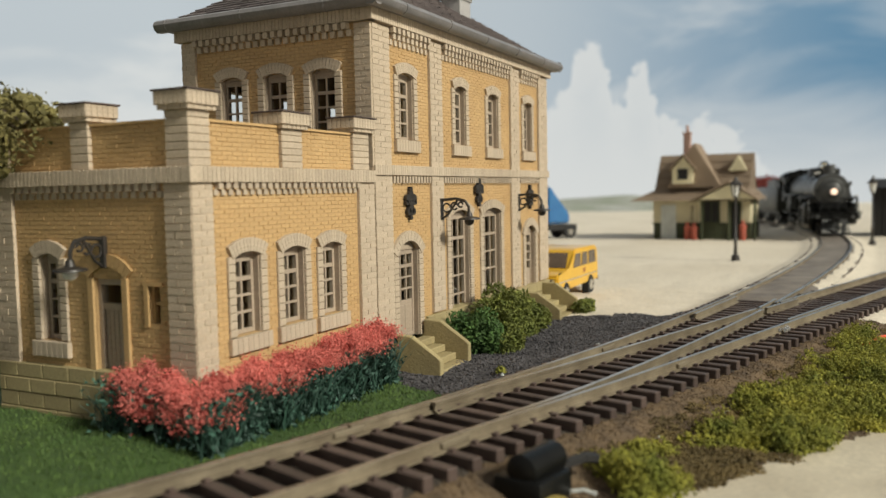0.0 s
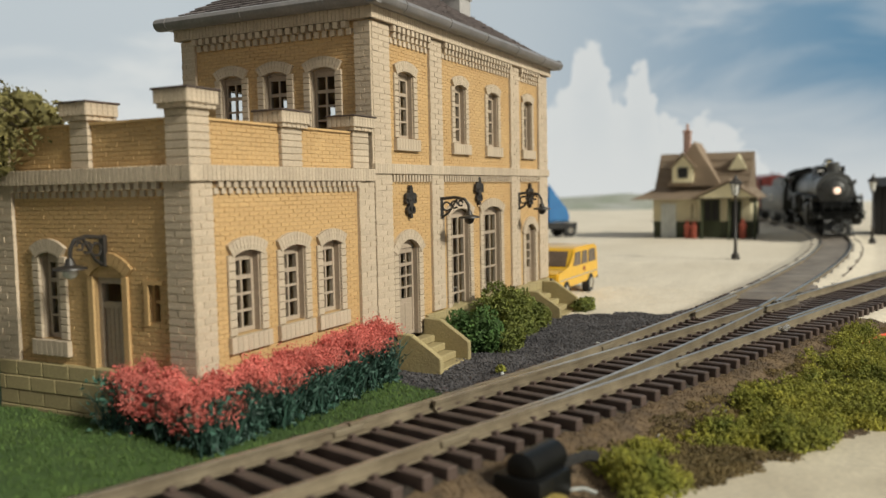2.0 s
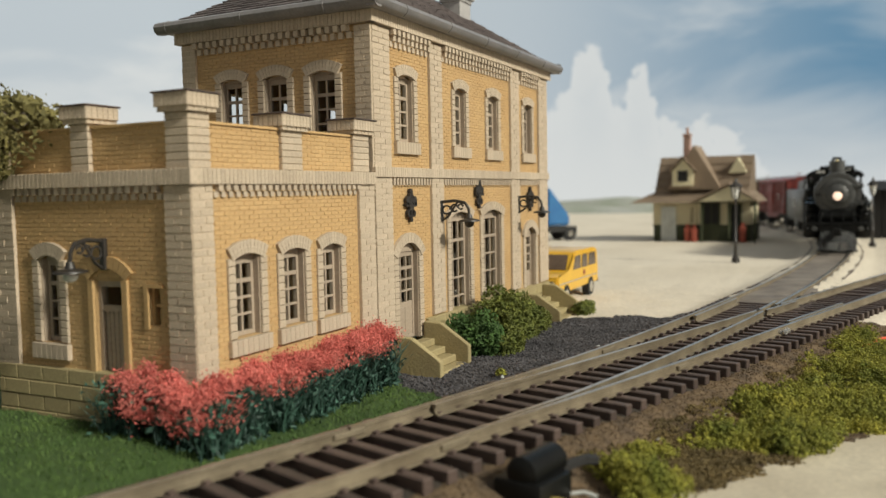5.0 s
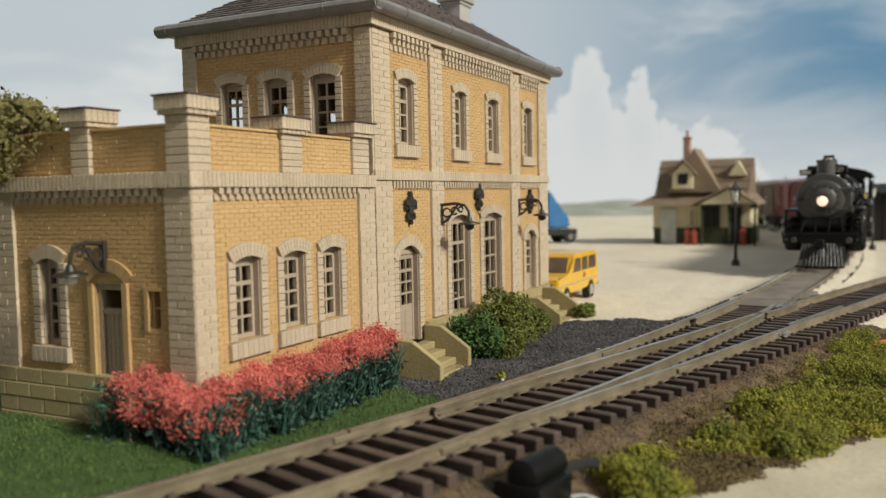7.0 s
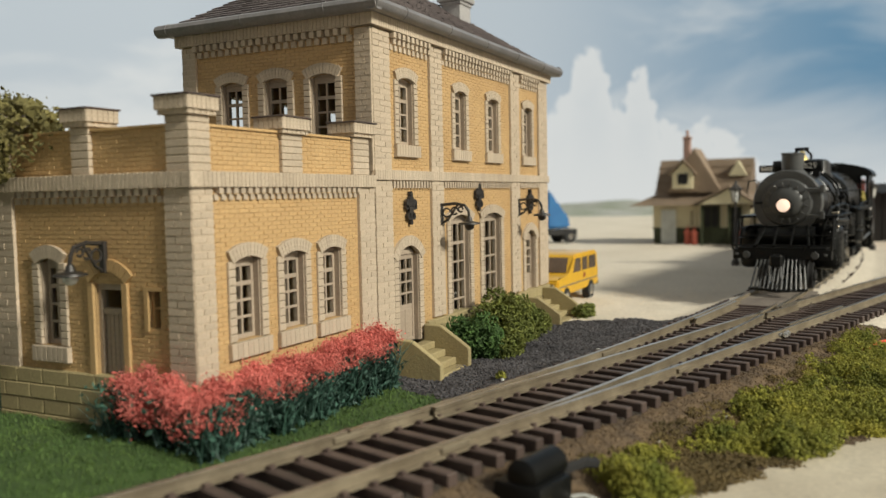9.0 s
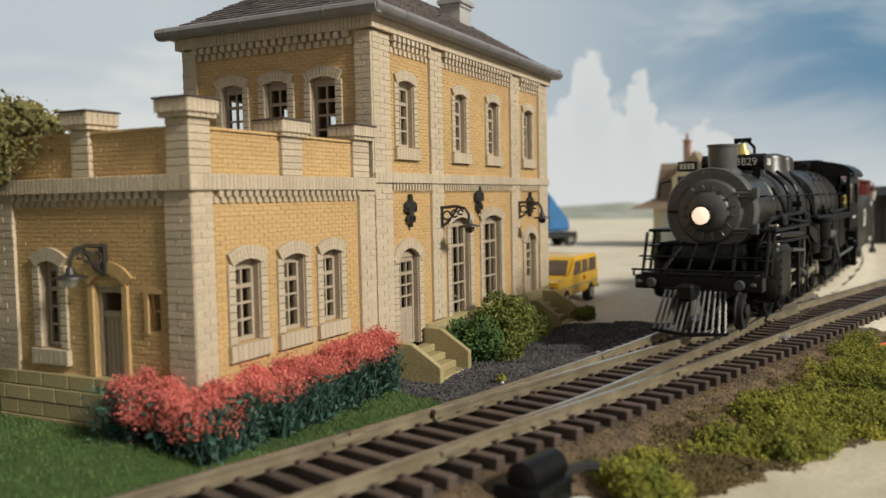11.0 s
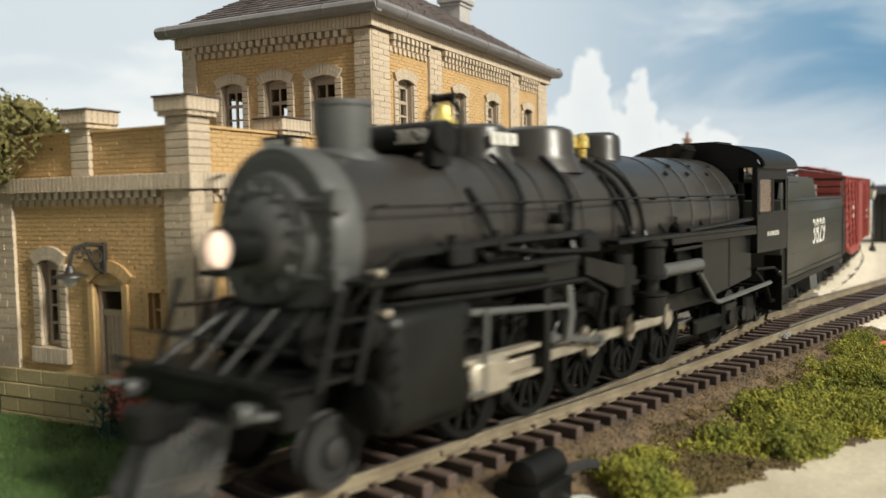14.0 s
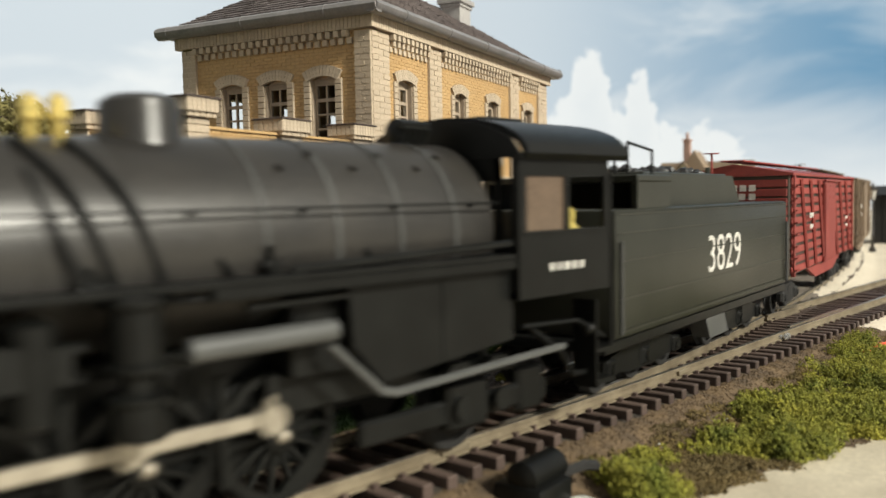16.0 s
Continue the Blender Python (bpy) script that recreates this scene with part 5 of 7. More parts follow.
        box(bm, -4.4, -2.4, s * 1.05, s * 1.25, 0.74, 0.81, 0.01)
        part("guide_bar", bm, STEEL, e)
        bm = B()
        box(bm, -5.2, -4.3, s * 1.3, s * 1.36, 2.0, 2.28, 0.02)
        box(bm, -4.5, -4.36, s * 1.0, s * 1.34, 0.62, 2.28, 0.02)
        part("valve_gear_bracket", bm, BLACK, e)
        bm = B()
        slab(bm, [(-4.9, s * 1.28, 1.95), (-5.05, s * 1.28, 1.9), (-5.12, s * 1.28, 1.5), (-5.02, s * 1.28, 1.12), (-4.86, s * 1.28, 1.16), (-4.95, s * 1.28, 1.5)], (0, s * 0.08, 0))
        part("expansion_link", bm, GRAPH, e)
        bm = B()
        rod(bm, (-4.95, s * 1.32, 1.62), (-2.6, s * 1.24, 1.78), 0.05, n=8)
        part("radius_rod", bm, GRAPH, e)
        # two-stage air pump on the left, plain one on the right
        bm = B()
        lathe(bm, [(1.15, 0.1), (1.2, 0.26), (1.5, 0.26), (1.53, 0.3), (1.57, 0.3), (1.6, 0.16), (1.78, 0.16), (1.8, 0.3), (1.84, 0.3), (1.87, 0.25), (2.3, 0.25), (2.34, 0.29), (2.4, 0.29), (2.44, 0.1)], (-7.6, s * 1.4, 0), "z", 20)
        part("air_pump", bm, BLACK, e, "", True)
        bm = B()
        lathe(bm, [(1.4, 0.1), (1.45, 0.22), (2.25, 0.22), (2.3, 0.12)], (-6.7, s * 1.25, 0), "z", 16)
        part("feed_pump", bm, BLACK, e, "", True)
    # frame
    bm = B()
    box(bm, -13.6, -0.4, -0.5, 0.5, 0.75, 1.35, 0.02)
    box(bm, -13.2, -9.4, -0.9, 0.9, 0.95, 1.4, 0.02)
    box(bm, -10.3, -2.5, -0.6, 0.6, 0.3, 1.75, 0.02)
    box(bm, -3.0, -0.75, -0.75, 0.75, 1.3, 2.0, 0.05)
    part("frame", bm, BLACK, e)
    # cab
    bm = B()
    x0, x1, z0, z1, zw0, zw1 = -15.35, -13.15, 1.9, 3.76, 2.76, 3.46
    for s in (1, -1):
        a, b = (1.44, 1.5) if s > 0 else (-1.5, -1.44)
        box(bm, x0, x1, a, b, z0, zw0)
        box(bm, x0, x1, a, b, zw1, z1)
        for c0, c1 in ((x0, x0 + 0.12), (x0 + 1.02, x0 + 1.14), (x1 - 0.18, x1)):
            box(bm, c0, c1, a, b, zw0, zw1)
        box(bm, x0 + 0.05, x1 - 0.1, a - 0.02, b + 0.02, zw0 - 0.05, zw0)
    box(bm, x1 - 0.06, x1, -1.44, 1.44, z0, 2.6)
    for s in (1, -1):
        box(bm, x1 - 0.06, x1, s * 1.1, s * 1.2, 2.6, 3.7)
        box(bm, x1 - 0.06, x1, s * 1.38, s * 1.44, 2.6, 3.7)
    box(bm, x1 - 0.06, x1, -1.2, 1.2, 3.4, 3.72)
    box(bm, x0, x1, -1.44, 1.44, z0, z0 + 0.08)
    cab = part("cab", bm, BLACK, e, "black cab with open side windows")
    bm = B()
    prof = [(1.64 * math.sin(a), 3.68 + 0.6 * math.cos(a) ** 0.85) for a in np.linspace(-1.5, 1.5, 25)]
    ring = prof + [(u * 0.96, v - 0.07) for u, v in prof[::-1]]
    slab(bm, [(x1 - 0.05, u, v) for u, v in ring], (x0 - x1 - 0.3, 0, 0))
    part("cab_roof", bm, BLACK, cab, "", True)
    bm = B()
    slab(bm, [(x1 - 0.02, u * 0.95, v - 0.05) for u, v in prof], (0.05, 0, 0))
    part("cab_front", bm, BLACK, cab)
    bm = B()
    box(bm, -14.7, -13.7, -0.45, 0.45, 4.24, 4.31, 0.02)
    part("roof_hatch", bm, BLACK, cab)
    bars("lettering", cab, -14.25, 1.502, 2.28, [0.07, 0.06, 0.09, 0.07, 0.06], 0.1, True, 0.11)
    for y in (1.455, -1.475):
        bm = B()
        box(bm, x0 + 1.14, x1 - 0.18, y, y + 0.02, zw0, zw1)
        part("pane", bm, CAR_GLASS, cab, "dark glass in the front half of the cab window")
    bm = B()
    lathe(bm, [(2.35, 0.1), (2.45, 0.17), (2.75, 0.16), (2.83, 0.09), (2.88, 0.1), (3.0, 0.1), (3.05, 0.03)], (-14.85, 1.12, 0), "z", 12)
    part("cab_figure", bm, BODY_Y, cab, "small plain yellow figure at the window", True)
    bm = B()
    pipe(bm, [(-15.45, 1.46, 1.0), (-15.45, 1.46, 3.5)], 0.03)
    box(bm, -15.5, -15.0, 1.1, 1.5, 0.55, 0.62)
    box(bm, -15.5, -15.0, 1.1, 1.5, 1.0, 1.06)
    box(bm, -15.02, -14.98, 1.1, 1.5, 0.5, 1.75)
    part("cab_steps", bm, BLACK, cab)
    # pilot, beam, platform and ladders
    bm = B()
    box(bm, 0.0, 0.35, -1.45, 1.45, 1.0, 1.32, 0.02)
    box(bm, -0.75, 0.35, -1.3, 1.3, 1.32, 1.38, 0.01)
    beam = part("pilot_beam", bm, BLACK, e)
    for k in range(-6, 7):
        y = k * 0.14
        bm = B()
        rod(bm, (0.4, y * 0.8, 1.02), (1.15 - abs(y) * 0.3, y * 0.95, 0.14), 0.03, n=6)
        part("pilot_bar", bm, GRAPH, beam)
    bm = B()
    pipe(bm, [(0.85, -0.85, 0.13), (1.18, 0, 0.1), (0.85, 0.85, 0.13)], 0.05)
    pipe(bm, [(0.4, -0.75, 1.02), (0.4, 0.75, 1.02)], 0.04)
    part("pilot_foot", bm, BLACK, beam)
    bm = B()
    box(bm, 0.35, 0.8, -0.13, 0.13, 0.88, 1.12, 0.03)
    box(bm, 0.75, 1.1, -0.22, 0.16, 0.82, 1.2, 0.06)
    pipe(bm, [(1.0, 0.1, 0.85), (1.15, 0.12, 0.5), (1.2, 0.05, 0.2)], 0.04)
    part("coupler", bm, BLACK, beam)
    bm = B()
    lathe(bm, [(-0.85, 0.1), (-0.82, 0.33), (0.82, 0.33), (0.85, 0.1)], (-0.75, 0, 1.68), "y", 24)
    part("front_air_tank", bm, BLACK, e, "", True)
    for s in (1, -1):
        bm = B()
        rod(bm, (-0.7, s * 0.62, ZC - 0.75), (0.3, s * 0.8, 1.4), 0.045)
        rod(bm, (-0.55, s * 0.25, 2.0), (0.2, s * 0.25, 1.4), 0.03)
        part("smokebox_brace", bm, BLACK, e)
        bm = B()
        for x in (-0.1, -0.62):
            rod(bm, (x, s * 1.42, 1.3), (x - 0.35, s * 1.42, 2.28), 0.04)
        for k in (1, 2):
            u = k / 3
            box(bm, -0.62 - 0.35 * u, -0.1 - 0.35 * u, s * 1.2, s * 1.43, 1.3 + 0.98 * u, 1.325 + 0.98 * u)
        part("ladder", bm, BLACK, e)
        bm = B()
        lathe(bm, [(0.3, 0.06), (0.5, 0.12), (0.56, 0.1)], (0, s * 1.0, 1.16), "x", 12)
        rod(bm, (0.3, s * 1.3, 1.15), (0.62, s * 1.3, 1.2), 0.04)
        part("marker_fitting", bm, GRAPH, beam, "", True)
    bm = B()
    pipe(bm, [(0.42, -1.5, 1.45), (0.42, 1.5, 1.45)], 0.025)
    for y in (-1.45, -0.7, 0.7, 1.45):
        rod(bm, (0.4, y, 1.3), (0.42, y, 1.47), 0.03)
    pipe(bm, [(0.2, -1.4, 1.75), (0.2, 1.4, 1.75)], 0.02)
    part("uncoupling_rod", bm, BLACK, beam)
    # trailing truck
    for s in (1, -1):
        bm = B()
        box(bm, -14.3, -10.6, s * 0.95, s * 1.1, 0.42, 0.72, 0.04)
        box(bm, -12.9, -12.1, s * 0.9, s * 1.16, 0.32, 0.95, 0.06)
        box(bm, -14.2, -13.6, s * 0.9, s * 1.12, 0.32, 0.95, 0.06)
        part("trailing_truck_frame", bm, BLACK, e)
    more_fittings(e, ZC)
    shorten(e, -6.2, 0.883)
    # wheels and rods
    drv = wheel_mesh(DRIVER_R, 14, CRANK)
    bm = B()
    bmesh.ops.create_icosphere(bm, subdivisions=2, radius=0.085)
    cap = mesh_of("axle_cap", bm, STEEL, True)
    small, trail = wheel_mesh(0.42, 0, 0), wheel_mesh(0.5, 0, 0)
    for x in DRIVERS:
        for y in (0.74, -0.74):
            w = wheel(e, drv, x, y, DRIVER_R)
            shared("axle_cap", cap, w, (0, 0.12, 0))
    for x, me, r in ((-0.85, small, 0.42), (-11.8, trail, 0.5)):
        for y in (0.74, -0.74):
            wheel(e, me, x, y, r)
    bm = B()
    for x in DRIVERS:
        rod(bm, (x, -0.74, DRIVER_R), (x, 0.74, DRIVER_R), 0.09, n=10)
    part("axle", bm, BLACK, e)
    for s in (1, -1):
        bm = B()
        y0, y1 = (0.9, 0.99) if s > 0 else (-0.99, -0.9)
        for a, b in zip(DRIVERS, DRIVERS[1:]):
            box(bm, b + 0.1, a - 0.1, y0, y1, -0.075, 0.075, 0.015)
        for x in DRIVERS:
            rod(bm, (x, s * 0.87, 0), (x, s * 1.06, 0), 0.15, n=16)
            rod(bm, (x - 0.0, s * 1.0, 0.12), (x, s * 1.0, 0.24), 0.05)
        r = part("side_rod", bm, STEEL, e, "bright steel side rod", True)
        RODS.append((r, 0, 0, DRIVER_R, s))
        L = 2.85
        bm = B()
        box(bm, 0.1, L - 0.1, s * 1.02 if s > 0 else -1.12, s * 1.12 if s > 0 else -1.02, -0.085, 0.085, 0.02)
        rod(bm, (0, s * 1.0, 0), (0, s * 1.16, 0), 0.19, n=18)
        rod(bm, (L, s * 1.0, 0), (L, s * 1.16, 0), 0.13, n=14)
        m = part("main_rod", bm, STEEL, e, "bright steel main rod", True)
        bm = B()
        box(bm, -0.4, 0.4, s * 0.98, s * 1.32, -0.24, 0.24, 0.06)
        rod(bm, (0.2, s * 1.16, 0), (1.5, s * 1.16, 0), 0.055)
        c = part("crosshead", bm, STEEL, e, "bright steel crosshead", True)
        bm = B()
        box(bm, -0.035, 0.035, s * 1.3, s * 1.34, 0, 1.05, 0.01)
        box(bm, -0.05, 0.4, s * 1.3, s * 1.34, -0.03, 0.03, 0.01)
        u = part("combination_lever", bm, GRAPH, e)
        bm = B()
        box(bm, 0.05, 1.35, s * 1.2, s * 1.27, -0.045, 0.045, 0.01)
        rod(bm, (0, s * 1.16, 0), (0, s * 1.3, 0), 0.09, n=12)
        rod(bm, (1.4, s * 1.16, 0), (1.4, s * 1.3, 0), 0.08, n=12)
        v = part("eccentric_rod", bm, GRAPH, e)
        GEAR.append((m, c, u, v, s, L))
    return e


def truck(parent, x, axles, base, r, me, bulky=False):
    for k in range(axles):
        wx = x + base * (k / (axles - 1) - 0.5)
        for y in (0.74, -0.74):
            wheel(parent, me, wx, y, r)
    for s in (1, -1):
        bm = B()
        h = base / 2
        slab(bm, [(x - h - 0.25, s * 0.92, 0.36), (x - h - 0.25, s * 0.92, 0.55), (x - 0.4, s * 0.92, 0.74), (x + 0.4, s * 0.92, 0.74), (x + h + 0.25, s * 0.92, 0.55), (x + h + 0.25, s * 0.92, 0.36), (x + 0.4, s * 0.92, 0.24), (x - 0.4, s * 0.92, 0.24)], (0, s * 0.12, 0))
        for k in range(axles):
            wx = x + base * (k / (axles - 1) - 0.5)
            box(bm, wx - 0.14, wx + 0.14, s * 0.92, s * 1.1, 0.28, 0.58, 0.04)
            rod(bm, (wx, s * 1.08, r), (wx, s * 1.13, r), 0.09)
        for dx in (-0.15, 0, 0.15):
            rod(bm, (x + dx, s * 1.0, 0.3), (x + dx, s * 1.0, 0.68), 0.07)
        part("truck_side_frame", bm, BLACK if bulky else CAR_DARK, parent)


def tender():
    t = thing("tender", (30, 2, RAIL_Z), 180, "black tender with white numbers and a coal bunker", "tender")
    L = 9.35
    bm = B()
    box(bm, -L, 0, -1.5, 1.5, 1.02, 2.98, 0.06, 2)
    tank = part("tank", bm, TENDER_GREEN, t, "black riveted water tank", True)
    for z in (1.12, 1.62, 2.2, 2.62, 2.9):
        for y in (1.5, -1.5):
            bm = B()
            box(bm, -L + 0.06, -0.06, y - 0.01, y + 0.012, z - 0.012, z + 0.012)
            part("seam", bm, TENDER_GREEN, tank)
    bm = B()
    for k in range(60):
        for z in (1.17, 2.94):
            bmesh.ops.create_icosphere(bm, subdivisions=1, radius=0.016, matrix=Matrix.Translation((-0.1 - k * (L - 0.2) / 59, 1.505, z)))
    tagged(part("rivet", bm, TENDER_GREEN, tank), kind="stuff")
    bm = B()
    prof = [(-1.9, 2.96), (-2.25, 3.56), (-6.9, 3.56), (-7.45, 2.96)]
    slab(bm, [(x, -1.0, z) for x, z in prof], (0, 2.0, 0))
    part("coal_bunker", bm, TENDER_GREEN, t)
    bm = B()
    box(bm, -2.3, -0.9, -1.45, 1.45, 3.4, 3.52, 0.02)
    for y in (1.4, -1.4):
        box(bm, -0.95, -0.9, y - 0.05, y + 0.05, 2.9, 3.45)
        box(bm, -2.3, -0.9, y - 0.02, y + 0.02, 2.95, 3.4)
    part("bunker_wing", bm, TENDER_GREEN, t)
    bm = B()
    box(bm, -6.8, -2.4, -0.9, 0.9, 3.54, 3.6, 0.02)
    rod(bm, (-6.5, 0.6, 3.56), (-6.5, 0.6, 3.75), 0.06)
    rod(bm, (-8.4, 0, 2.96), (-8.4, 0, 3.16), 0.4, n=20)
    part("bunker_lid", bm, TENDER_GREEN, t)
    bm = B()
    for y in (1.1, 0.4):
        pipe(bm, [(-2.3, y, 3.5), (-2.3, y, 3.95), (-1.3, y, 4.05), (-1.3, y, 3.5)], 0.025)
    part("rail_hoop", bm, BLACK, t)
    bm = B()
    rnd = random.Random(3)
    for k in range(140):
        m = pose(rnd.uniform(-6.4, -2.6), rnd.uniform(-0.8, 0.8), 3.58 + rnd.uniform(-0.03, 0.08), rnd.uniform(0, 90), rnd.uniform(0, 90))
        bmesh.ops.create_icosphere(bm, subdivisions=1, radius=rnd.uniform(0.06, 0.13), matrix=m)
    tagged(part("coal", bm, COAL, t), kind="stuff")
    bm = B()
    box(bm, -L - 0.2, 0.2, -1.42, 1.42, 0.82, 1.0, 0.02)
    box(bm, -L - 0.5, -L, -0.15, 0.15, 0.7, 0.95, 0.03)
    part("underframe", bm, BLACK, t)
    for s in (1, -1):
        bm = B()
        slab(bm, [(-4.1, s * 1.05, 0.85), (-4.35, s * 1.05, 0.42), (-5.4, s * 1.05, 0.42), (-5.15, s * 1.05, 0.85)], (0, s * 0.35, 0))
        part("toolbox", bm, GRAPH, t)
        for x in (-0.12, -L + 0.12):
            bm = B()
            rod(bm, (x, s * 1.54, 1.1), (x, s * 1.54, 2.5), 0.03)
            part("grab_iron", bm, GRAPH, t)
    lettering("number", "3829", 1.0, tank, side_sign(-4.9, 1.505, 2.02))
    lettering("number", "3829", 0.78, tank, side_sign(-5.0, -1.505, 2.02, False))
    w = wheel_mesh(0.42, 0, 0)
    truck(t, -2.1, 3, 2.7, 0.42, w, True)
    truck(t, -L + 2.1, 3, 2.7, 0.42, w, True)
    return t


def freight_car(colour, slatted, label, name="box_car"):
    c = thing(name, (60, 3, RAIL_Z), 180, label, "freight car", "freight cars of the train")
    L = 11.2
    bm = B()
    box(bm, -L, 0, -1.36, 1.36, 1.05, 3.62, 0.03)
    # The slatted car's body is solid; its near-black gives the gaps their shade.
    body = part("body", bm, DARK if slatted else colour, c, "solid body in near-black for the shade behind the slats" if slatted else "")
    for s in (1, -1):
        if slatted:
            for k in range(10):
                z = 1.12 + 0.25 * k
                bm = B()
                box(bm, -L + 0.05, -0.05, s * 1.36, s * 1.42, z, z + 0.17, 0.015)
                part("slat", bm, colour, body)
        else:
            bm = B()
            for k in range(56):
                x = -L + 0.05 + k * (L - 0.1) / 56
                box(bm, x + 0.008, x + (L - 0.1) / 56 - 0.008, s * 1.36, s * 1.39, 1.1, 3.5)
            tagged(part("siding_board", bm, colour, body), kind="stuff")
        for k in range(9):
            x = -0.15 - k * (L - 0.3) / 8
            bm = B()
            if slatted and k not in (0, 8):
                rod(bm, (x - 0.5, s * 1.45, 1.15), (x + 0.5, s * 1.45, 3.5), 0.05, n=4)
            else:
                box(bm, x - 0.06, x + 0.06, s * 1.38, s * 1.47, 1.05, 3.6, 0.01)
            part("post", bm, colour, body)
        bm = B()
        box(bm, -L / 2 - 0.95, -L / 2 + 0.95, s * 1.4, s * 1.5, 1.1, 3.45, 0.02)
        for k in range(7):
            x = -L / 2 - 0.9 + k * 0.27
            box(bm, x, x + 0.22, s * 1.48, s * 1.525, 1.16, 3.4, 0.01)
        part("door", bm, colour, body)
        bm = B()
        rod(bm, (-L / 2 - 2.1, s * 1.5, 3.5), (-L / 2 + 1.0, s * 1.5, 3.5), 0.04)
        part("door_track", bm, colour, body)
        bars("lettering", body, -2.2, s * 1.51, 2.55, [0.1, 0.1, 0.1, 0.1], 0.14, s > 0)
        bars("lettering", body, -2.2, s * 1.51, 2.25, [0.1, 0.1, 0.1], 0.12, s > 0)
        bars("lettering", body, -9.0, s * 1.51, 2.3, [0.1, 0.12, 0.1], 0.1, s > 0)
        bars("lettering", body, -9.0, s * 1.51, 2.05, [0.12, 0.12], 0.09, s > 0)
        bm = B()
        for k in range(8):
            z = 1.2 + 0.3 * k
            box(bm, -0.45, -0.02, s * 1.5, s * 1.54, z, z + 0.04)
        part("ladder", bm, colour, c)
        bm = B()
        slab(bm, [(-2.6, s * 1.25, 1.05), (-4.0, s * 1.25, 0.72), (-L + 4.0, s * 1.25, 0.72), (-L + 2.6, s * 1.25, 1.05)], (0, s * 0.1, 0))
        part("side_sill", bm, colour, c)
    bm = B()
    slab(bm, [(0.06, -1.46, 3.6), (0.06, -1.46, 3.66), (0.06, 0, 3.92), (0.06, 1.46, 3.66), (0.06, 1.46, 3.6)], (-L - 0.12, 0, 0))
    part("roof", bm, colour, c)
    bm = B()
    for k in (-1, 0, 1):
        box(bm, -L - 0.2, 0.2, k * 0.2 - 0.09, k * 0.2 + 0.09, 3.98, 4.02, 0.008)
    part("running_walk", bm, colour, c)
    for k in range(10):
        z = 1.2 + 0.235 * k
        for x in (0, -L):
            bm = B()
            box(bm, x - 0.04, x + 0.045, -1.3, 1.3, z, z + 0.19, 0.012)
            part("end_board", bm, colour, body)
    bm = B()
    for k, (w, z) in enumerate(((0.9, 3.3), (1.0, 3.08))):
        for j in range(4):
            box(bm, 0.046, 0.056, 0.55 - j * w / 4 - 0.16, 0.55 - j * w / 4, z - 0.08, z + 0.08)
    part("lettering", bm, WHITE, body)
    bm = B()
    rod(bm, (0.2, -0.5, 1.2), (0.2, -0.5, 4.2), 0.03)
    rod(bm, (0.2, -0.5, 4.2), (0.2, -0.5, 4.22), 0.2, n=14)
    part("brake_wheel", bm, colour, c)
    bm = B()
    box(bm, -L - 0.1, 0.1, -0.4, 0.4, 0.72, 1.05, 0.02)
    box(bm, -L - 0.5, 0.5, -0.13, 0.13, 0.72, 0.95, 0.03)
    part("underframe", bm, CAR_DARK, c)
    w = wheel_mesh(0.42, 0, 0)
    truck(c, -1.7, 2, 1.65, 0.42, w)
    truck(c, -L + 1.7, 2, 1.65, 0.42, w)
    return c


ENGINE = steam_engine()
TENDER = tender()
CARS = [freight_car(CAR_RED, True, "oxide-red slatted stock car with white marks", "stock_car"),
        freight_car(CAR_BROWN, False, "weathered grey-brown wooden box car in the train"),
        freight_car(CAR_BROWN, False, "weathered grey-brown wooden box car in the train"),
        freight_car(CAR_BROWN, False, "weathered grey-brown wooden box car in the train"),
        freight_car(CAR_BROWN, False, "weathered grey-brown wooden box car in the train")]

# distance of the headlight along the line, from the camera's foot
RUN = [(0, 58.0), (1, 57.4), (2, 55.6), (3, 52.7), (4, 48.9), (5, 45.1), (6.4, 39.95), (7, 37.75), (8, 33.6), (9, 29.25), (10.2, 24.1), (11.4, 18.95),
       (12, 16.37), (12.5, 14.15), (13, 11.9), (13.5, 9.62), (14, 7.38), (14.5, 5.15), (15, 2.93), (15.5, 0.72), (16, -1.49)]


def run_at(t):
    """Smooth distance at time t (cubic through the table)."""
    ts, ds = zip(*RUN)
    k = max(0, min(len(ts) - 2, next((i for i in range(len(ts) - 1) if t <= ts[i + 1]), len(ts) - 2)))
    def slope(i):
        a, b = max(0, i - 1), min(len(ts) - 1, i + 1)
        return (ds[b] - ds[a]) / (ts[b] - ts[a])
    h = ts[k + 1] - ts[k]
    u = (t - ts[k]) / h
    m0, m1 = slope(k) * h, slope(k + 1) * h
    return (2 * u ** 3 - 3 * u * u + 1) * ds[k] + (u ** 3 - 2 * u * u + u) * m0 + (-2 * u ** 3 + 3 * u * u) * ds[k + 1] + (u ** 3 - u * u) * m1


def carried_pose(s, a, b):
    """Pose of a car whose origin is at s, riding on pivots a and b behind it."""
    p, q = on_line(s + a), on_line(s + b)
    d = (p - q).normalized()
    o = p + d * a
    return Matrix.Translation((o.x * K, o.y * K, RAIL_Z * K)) @ Matrix.Rotation(math.atan2(d.y, d.x), 4, "Z")


